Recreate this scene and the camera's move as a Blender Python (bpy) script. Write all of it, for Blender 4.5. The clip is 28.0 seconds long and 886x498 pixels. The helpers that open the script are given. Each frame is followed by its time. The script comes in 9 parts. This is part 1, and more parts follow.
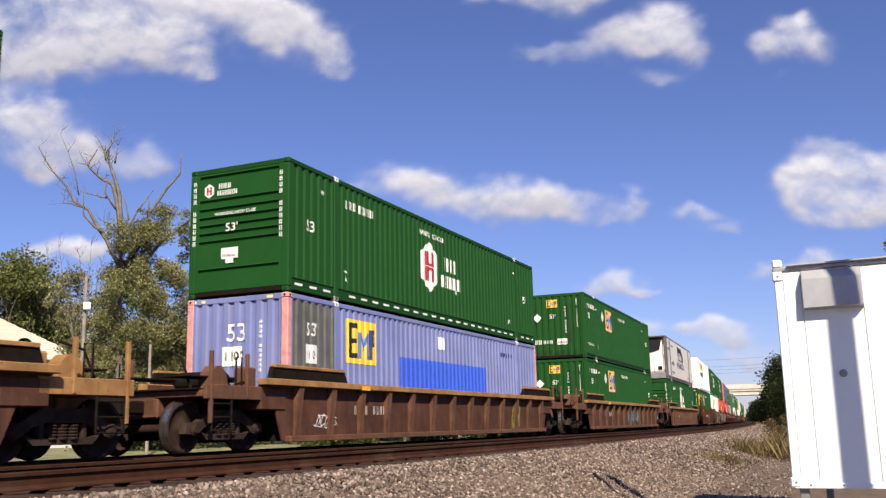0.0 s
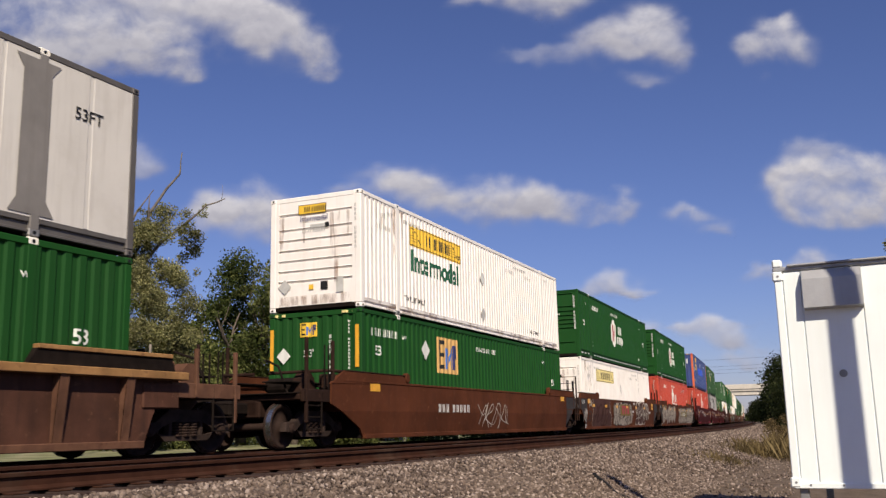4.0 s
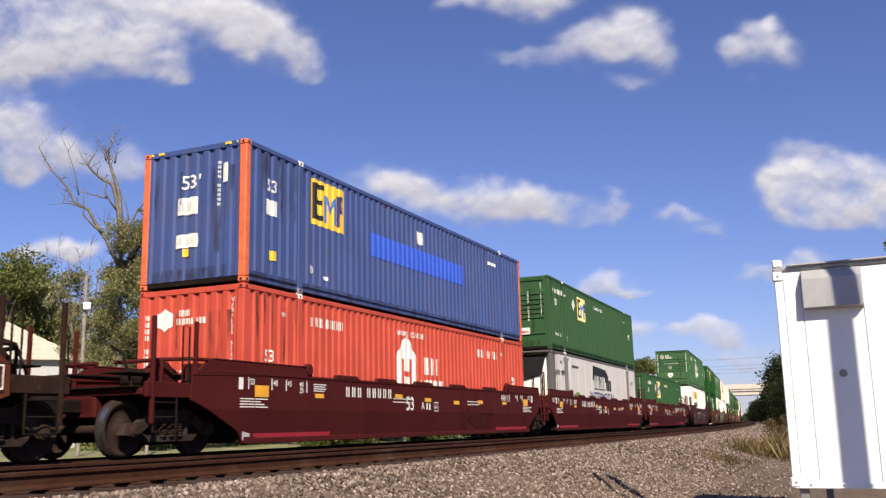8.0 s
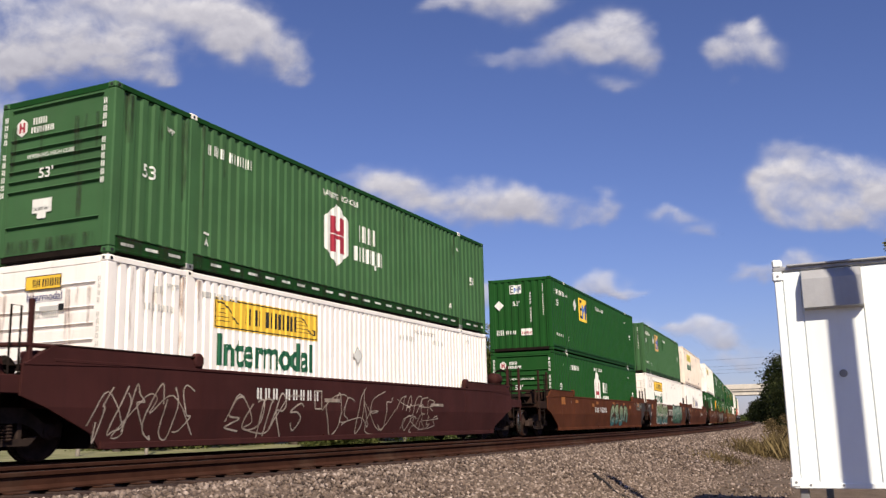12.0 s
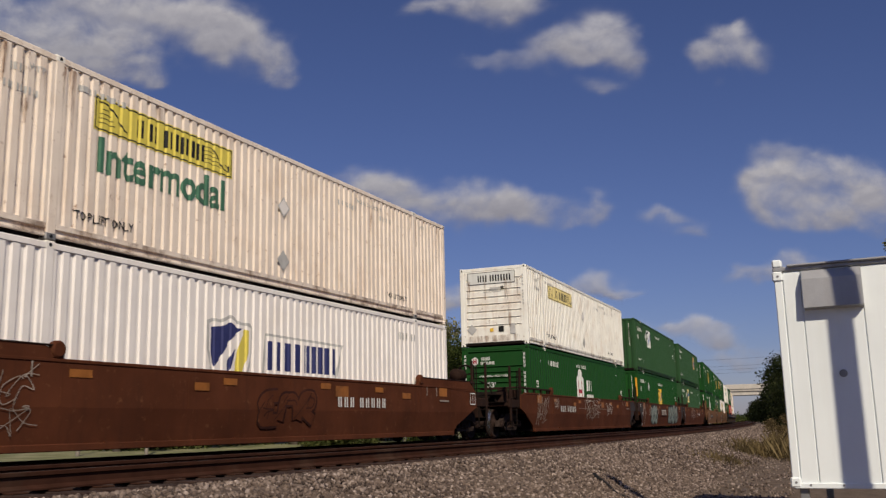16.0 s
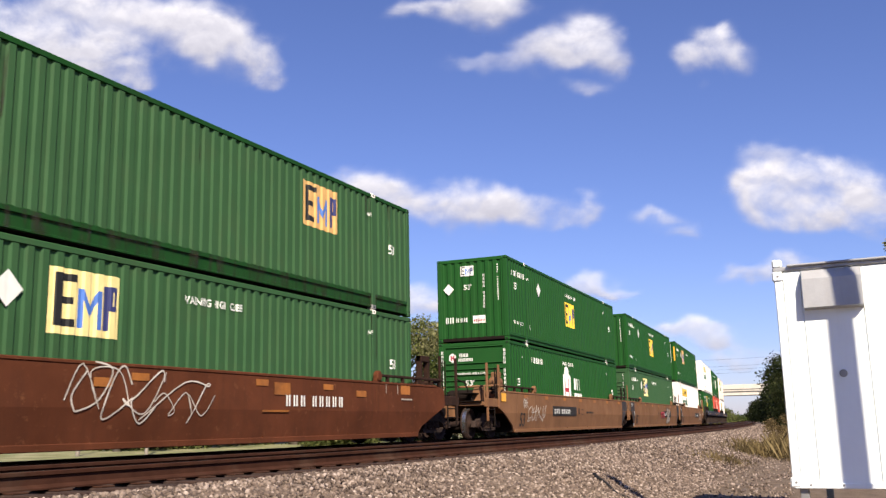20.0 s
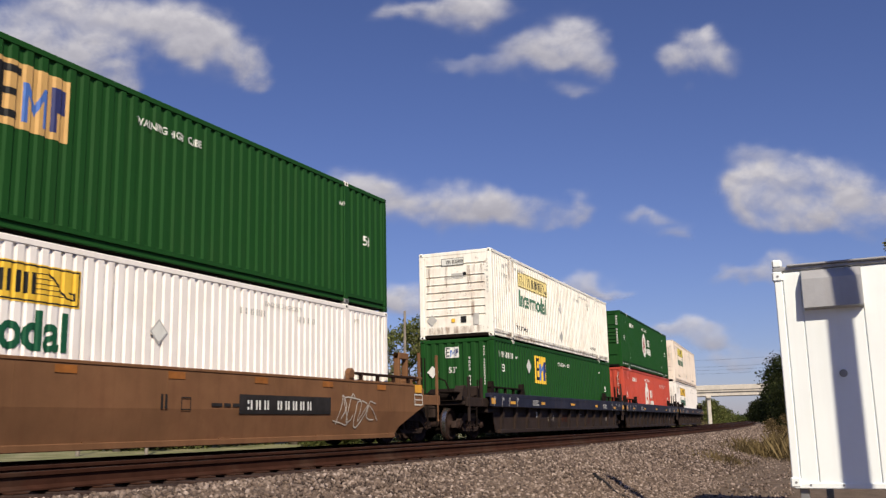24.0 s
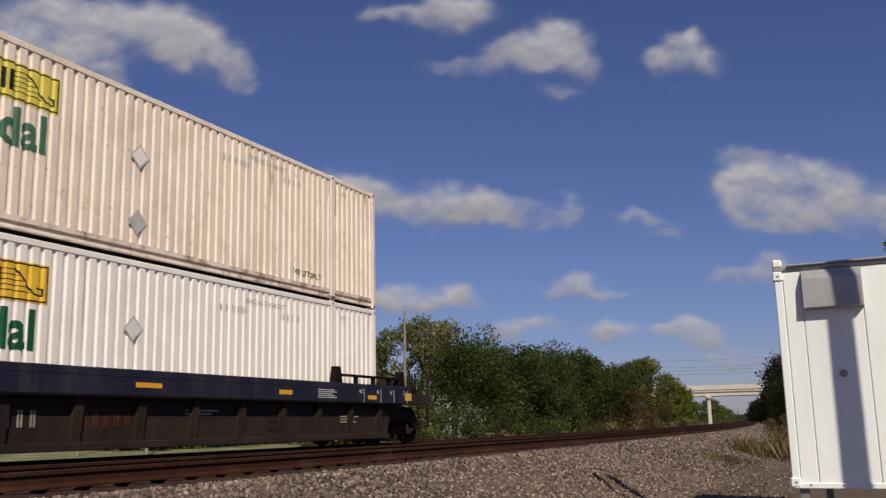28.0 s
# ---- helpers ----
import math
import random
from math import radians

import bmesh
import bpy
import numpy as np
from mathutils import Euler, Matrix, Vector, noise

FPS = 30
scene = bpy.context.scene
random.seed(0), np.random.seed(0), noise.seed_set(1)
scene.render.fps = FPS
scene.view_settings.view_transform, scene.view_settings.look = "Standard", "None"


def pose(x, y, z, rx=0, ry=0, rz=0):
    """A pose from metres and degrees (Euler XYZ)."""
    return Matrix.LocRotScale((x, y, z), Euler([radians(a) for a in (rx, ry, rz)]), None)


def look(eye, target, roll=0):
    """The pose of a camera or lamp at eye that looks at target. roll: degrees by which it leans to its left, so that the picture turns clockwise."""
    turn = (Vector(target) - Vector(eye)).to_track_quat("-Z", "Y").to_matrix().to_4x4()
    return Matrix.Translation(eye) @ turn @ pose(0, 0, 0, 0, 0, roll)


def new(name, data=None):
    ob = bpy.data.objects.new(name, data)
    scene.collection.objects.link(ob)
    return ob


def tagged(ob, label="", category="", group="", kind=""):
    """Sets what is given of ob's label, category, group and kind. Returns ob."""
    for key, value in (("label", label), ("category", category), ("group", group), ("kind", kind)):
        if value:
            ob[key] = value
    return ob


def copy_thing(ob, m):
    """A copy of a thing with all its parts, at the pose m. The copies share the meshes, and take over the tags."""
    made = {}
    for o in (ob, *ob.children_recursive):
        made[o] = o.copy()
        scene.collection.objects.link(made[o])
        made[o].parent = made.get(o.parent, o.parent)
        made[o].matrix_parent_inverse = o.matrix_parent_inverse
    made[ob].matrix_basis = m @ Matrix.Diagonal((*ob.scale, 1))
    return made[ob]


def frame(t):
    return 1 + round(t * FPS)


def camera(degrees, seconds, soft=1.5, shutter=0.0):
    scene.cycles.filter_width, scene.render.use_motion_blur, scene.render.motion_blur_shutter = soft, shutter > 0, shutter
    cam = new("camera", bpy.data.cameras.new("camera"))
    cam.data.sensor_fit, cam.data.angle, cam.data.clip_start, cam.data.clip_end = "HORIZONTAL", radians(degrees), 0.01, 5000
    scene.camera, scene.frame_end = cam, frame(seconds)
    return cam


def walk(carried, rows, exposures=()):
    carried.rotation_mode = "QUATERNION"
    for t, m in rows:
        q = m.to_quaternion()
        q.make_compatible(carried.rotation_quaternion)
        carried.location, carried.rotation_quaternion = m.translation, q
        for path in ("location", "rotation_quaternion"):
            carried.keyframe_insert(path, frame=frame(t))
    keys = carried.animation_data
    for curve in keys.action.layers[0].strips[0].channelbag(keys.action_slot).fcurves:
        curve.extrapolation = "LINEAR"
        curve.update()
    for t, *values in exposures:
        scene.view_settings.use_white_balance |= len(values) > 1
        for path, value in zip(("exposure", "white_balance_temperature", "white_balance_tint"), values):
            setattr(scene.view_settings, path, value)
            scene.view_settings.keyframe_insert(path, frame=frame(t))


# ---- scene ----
import mathutils
import mathutils.noise

EYE = Vector((0.0, -12.292, 0.389))
YAW, PITCH = 0.44813, 0.19004
VIEW = Vector((math.cos(YAW) * math.cos(PITCH), math.sin(YAW) * math.cos(PITCH), math.sin(PITCH)))
CAM_POSE = look(EYE, EYE + VIEW * 50, -1.311)
cam = camera(51.06, 28.0, soft=1.35, shutter=0.05)
walk(cam, [(0.0, CAM_POSE), (28.0, CAM_POSE)],
     exposures=[(t, e, 6500, 13) for t, e in ((0.0, .79), (2.0, .87), (3.0, .47), (3.5, .30), (5.5, .24), (6.0, .30), (7.0, .68), (8.0, .71), (10.0, .68), (11.0, .64), (12.0, .47), (12.5, .42), (14.5, .15), (15.0, .12), (16.0, -.29), (17.0, .03), (18.0, .48), (18.5, .85), (19.0, .98), (21.0, .98), (21.5, .92), (23.5, .30), (24.0, .24), (25.0, .13), (26.0, .34), (27.0, .24), (28.0, -.20))])

# ---- world and sun ----
SUN_WAY = Vector((1.3, 1.05, -1.42)).normalized()
SUN_EL = math.asin(-SUN_WAY.z)
SUN_AZ = math.atan2(-SUN_WAY.x, -SUN_WAY.y)
world = bpy.data.worlds.new("daylight")
scene.world = world
world.use_nodes = True
wn = world.node_tree
sky = wn.nodes.new("ShaderNodeTexSky")
sky.sky_type, sky.sun_disc = "NISHITA", False
sky.sun_elevation, sky.sun_rotation = SUN_EL, SUN_AZ
sky.air_density, sky.dust_density, sky.ozone_density = 1.0, 0.35, 3.0
wn.nodes["Background"].inputs["Strength"].default_value = 0.052
tint = wn.nodes.new("ShaderNodeMix")
tint.data_type, tint.blend_type = "RGBA", "MULTIPLY"
tint.inputs[0].default_value, tint.inputs[7].default_value = 1.0, (0.95, 0.95, 1.36, 1.0)
wn.links.new(sky.outputs[0], tint.inputs[6])
wn.links.new(tint.outputs[2], wn.nodes["Background"].inputs["Color"])
sun = new("sun", bpy.data.lights.new("sun", "SUN"))
sun.data.energy, sun.data.angle, sun.data.color = 5.0, radians(0.53), (1.0, 0.90, 0.71)
sun.matrix_world = look((-60, -60, 70), Vector((-60, -60, 70)) + SUN_WAY)

# ---- the line of the track ----
CURV, TURN, SPIRAL = 0.0013743, 0.132, 60.0
S1 = TURN / CURV - SPIRAL / 2
S_LOW = -60.0
_ds = 1.0
_ss = np.arange(-700, 1500 + _ds, _ds)


def heading(s):
    s = np.asarray(s, float)
    h = np.where(s < S1, CURV * s, np.where(s < S1 + SPIRAL, CURV * (s - (s - S1) ** 2 / (2 * SPIRAL)), TURN))
    return np.where(s < S_LOW, CURV * S_LOW, h)


_hm = heading(_ss[:-1] + _ds / 2)
_xs = np.concatenate([[0], np.cumsum(np.cos(_hm) * _ds)])
_ys = np.concatenate([[0], np.cumsum(np.sin(_hm) * _ds)])
_xs -= np.interp(0, _ss, _xs)
_ys -= np.interp(0, _ss, _ys)


def rail_at(s, off=0.0):
    """Place and heading at s metres along the train's track, off metres to its far side."""
    x, y, h = float(np.interp(s, _ss, _xs)), float(np.interp(s, _ss, _ys)), float(heading(s))
    return x - math.sin(h) * off, y + math.cos(h) * off, h


# ---- mesh helpers ----
class Build:
    """Collects vertices and faces of one mesh."""

    def __init__(self):
        self.v, self.f = [], []

    def add(self, verts, faces):
        n = len(self.v)
        self.v.extend(tuple(p) for p in verts)
        self.f.extend(tuple(i + n for i in q) for q in faces)
        return self

    def box(self, a, b, bevel=0.0):
        (x0, y0, z0), (x1, y1, z1) = a, b
        c = min(bevel, (x1 - x0) * .45, (y1 - y0) * .45, (z1 - z0) * .45)
        if c <= 0:
            v = [(x, y, z) for x in (x0, x1) for y in (y0, y1) for z in (z0, z1)]
            return self.add(v, [(0, 1, 3, 2), (4, 6, 7, 5), (0, 4, 5, 1), (2, 3, 7, 6), (0, 2, 6, 4), (1, 5, 7, 3)])
        v, idx = [], {}
        for i, x in enumerate((x0, x1)):
            for j, y in enumerate((y0, y1)):
                for k, z in enumerate((z0, z1)):
                    sx, sy, sz = c * (1 - 2 * i), c * (1 - 2 * j), c * (1 - 2 * k)
                    for ax, p in enumerate(((x, y + sy, z + sz), (x + sx, y, z + sz), (x + sx, y + sy, z))):
                        idx[i, j, k, ax] = len(v)
                        v.append(p)
        f = []
        for i in (0, 1):
            f.append([idx[i, j, k, 0] for j, k in ((0, 0), (0, 1), (1, 1), (1, 0))][::1 if i == 0 else -1])
            f.append([idx[j, i, k, 1] for j, k in ((0, 0), (0, 1), (1, 1), (1, 0))][::-1 if i == 0 else 1])
            f.append([idx[j, k, i, 2] for j, k in ((0, 0), (0, 1), (1, 1), (1, 0))][::1 if i == 0 else -1])
        for p in (0, 1):
            for q in (0, 1):
                f.append((idx[0, p, q, 1], idx[1, p, q, 1], idx[1, p, q, 2], idx[0, p, q, 2]))
                f.append((idx[p, 0, q, 0], idx[p, 1, q, 0], idx[p, 1, q, 2], idx[p, 0, q, 2]))
                f.append((idx[p, q, 0, 0], idx[p, q, 1, 0], idx[p, q, 1, 1], idx[p, q, 0, 1]))
        for i in (0, 1):
            for j in (0, 1):
                for k in (0, 1):
                    f.append((idx[i, j, k, 0], idx[i, j, k, 1], idx[i, j, k, 2]))
        return self.add(v, f)

    def prism(self, poly, y0, y1, flip=False):
        """A polygon in x and z, drawn out along y."""
        n = len(poly)
        v = [(x, y0, z) for x, z in poly] + [(x, y1, z) for x, z in poly]
        f = [tuple(range(n)), tuple(range(2 * n - 1, n - 1, -1))]
        f += [(i, i + n, (i + 1) % n + n, (i + 1) % n) for i in range(n)]
        return self.add(v, f)

    def tube(self, pts, r, n=8, close=True):
        """A round bar along points; r one radius or one for each point."""
        pts = [Vector(p) for p in pts]
        rs = r if isinstance(r, (list, tuple)) else [r] * len(pts)
        v, f = [], []
        for i, p in enumerate(pts):
            d = (pts[min(i + 1, len(pts) - 1)] - pts[max(i - 1, 0)]).normalized()
            a = d.orthogonal().normalized() if i == 0 else (a - d * a.dot(d)).normalized()
            b = d.cross(a)
            for k in range(n):
                t = 2 * math.pi * k / n
                v.append(p + (a * math.cos(t) + b * math.sin(t)) * rs[i])
        for i in range(len(pts) - 1):
            for k in range(n):
                f.append((i * n + k, i * n + (k + 1) % n, (i + 1) * n + (k + 1) % n, (i + 1) * n + k))
        if close:
            f.append(tuple(range(n - 1, -1, -1)))
            f.append(tuple(range((len(pts) - 1) * n, len(pts) * n)))
        return self.add(v, f)

    def lathe(self, prof, n=24, axis="y", at=(0, 0, 0)):
        """A profile of (radius, along) turned round an axis."""
        v, f = [], []
        for r, l in prof:
            for k in range(n):
                t = 2 * math.pi * k / n
                p = {"y": (r * math.cos(t), l, r * math.sin(t)), "z": (r * math.cos(t), r * math.sin(t), l),
                     "x": (l, r * math.cos(t), r * math.sin(t))}[axis]
                v.append((p[0] + at[0], p[1] + at[1], p[2] + at[2]))
        for i in range(len(prof) - 1):
            for k in range(n):
                f.append((i * n + k, i * n + (k + 1) % n, (i + 1) * n + (k + 1) % n, (i + 1) * n + k))
        return self.add(v, f)

    def mesh(self, name, smooth=False):
        m = bpy.data.meshes.new(name)
        m.from_pydata(self.v, [], self.f)
        bm = bmesh.new()
        bm.from_mesh(m)
        bmesh.ops.recalc_face_normals(bm, faces=bm.faces)
        bm.to_mesh(m)
        bm.free()
        if smooth:
            m.shade_smooth()
        return m


def part(name, shape, material, parent, label="", at=None, smooth=False):
    """Links a Build or a mesh as one mesh object under parent."""
    data = shape.mesh(name, smooth) if isinstance(shape, Build) else shape
    if material is not None and not data.materials:
        data.materials.append(material)
    ob = new(name, data)
    ob.parent = parent
    if at is not None:
        ob.matrix_basis = at
    if label:
        ob["label"] = label
    return ob


def thing(name, label, category, group="", kind="", at=None, data=None):
    ob = tagged(new(name, data), label, category, group, kind)
    if at is not None:
        ob.matrix_basis = at
    return ob


# ---- materials ----
def material(name, color, rough=0.6, metal=0.0, grain=0.15, scale=6.0, dirt=None, dirt_amount=0.0, streak=0.0, bump=0.1,
             bump_scale=40.0, speck=None, speck_amount=0.0, vary=0.0, spec=0.2):
    """Base colour with fine grain, patches of dirt, upright streaks, specks of rust and fine relief, in metres of the object."""
    m = bpy.data.materials.new(name)
    m.use_nodes = True
    nt = m.node_tree
    N, L = nt.nodes, nt.links
    bsdf = N["Principled BSDF"]
    bsdf.inputs["Metallic"].default_value = metal
    bsdf.inputs["Specular IOR Level"].default_value = spec
    co = N.new("ShaderNodeTexCoord").outputs["Object"]

    def noise_tex(scl, detail=4.0, squash=None, rough_=0.55):
        src = co
        if squash:
            mp = N.new("ShaderNodeMapping")
            mp.inputs["Scale"].default_value = squash
            L.new(co, mp.inputs["Vector"])
            src = mp.outputs[0]
        t = N.new("ShaderNodeTexNoise")
        t.inputs["Scale"].default_value, t.inputs["Detail"].default_value = scl, detail
        t.inputs["Roughness"].default_value = rough_
        L.new(src, t.inputs["Vector"])
        return t.outputs["Fac"]

    def ramp(fac, lo, hi):
        r = N.new("ShaderNodeMapRange")
        r.inputs["From Min"].default_value, r.inputs["From Max"].default_value = lo, hi
        L.new(fac, r.inputs["Value"])
        return r.outputs[0]

    def mix(fac, a, b, how="MIX", k=1.0):
        x = N.new("ShaderNodeMix")
        x.data_type, x.blend_type = "RGBA", how
        if k != 1.0:
            q = N.new("ShaderNodeMath")
            q.operation = "MULTIPLY"
            q.inputs[1].default_value = k
            L.new(fac, q.inputs[0])
            fac = q.outputs[0]
        if isinstance(fac, (int, float)):
            x.inputs[0].default_value = fac
        else:
            L.new(fac, x.inputs[0])
        for sock, val in ((x.inputs[6], a), (x.inputs[7], b)):
            if isinstance(val, tuple):
                sock.default_value = (*val, 1.0)
            else:
                L.new(val, sock)
        return x.outputs[2]

    c = color
    lo = tuple(max(0, v * (1 - grain)) for v in color)
    hi = tuple(min(1, v * (1 + grain)) for v in color)
    col = mix(ramp(noise_tex(scale, 6.0), 0.3, 0.7), lo, hi)
    if vary:
        oi = N.new("ShaderNodeObjectInfo").outputs["Random"]
        grey = sum(color) / 3
        col = mix(oi, col, tuple(v * (1 - vary) + grey * vary * 1.1 for v in color), k=0.9)
    d = dirt or (0.10, 0.075, 0.055)
    if dirt_amount:
        col = mix(ramp(noise_tex(0.9, 6.0, rough_=0.65), 0.52, 0.78), col, d, k=dirt_amount)
    if streak:
        col = mix(ramp(noise_tex(1.0, 4.0, (7.0, 7.0, 0.5), 0.6), 0.5, 0.8), col, d, k=streak)
    if speck_amount:
        col = mix(ramp(noise_tex(7.0, 8.0, rough_=0.7), 0.62 - speck_amount * 0.2, 0.70), col, speck or (0.16, 0.06, 0.03), k=0.85)
    L.new(col, bsdf.inputs["Base Color"])
    r = N.new("ShaderNodeMapRange")
    r.inputs["To Min"].default_value, r.inputs["To Max"].default_value = max(0.03, rough - 0.12), min(1, rough + 0.12)
    L.new(noise_tex(scale * 2.3), r.inputs["Value"])
    L.new(r.outputs[0], bsdf.inputs["Roughness"])
    if bump:
        b = N.new("ShaderNodeBump")
        b.inputs["Strength"].default_value, b.inputs["Distance"].default_value = bump, 0.02
        L.new(noise_tex(bump_scale, 5.0), b.inputs["Height"])
        L.new(b.outputs[0], bsdf.inputs["Normal"])
    return m


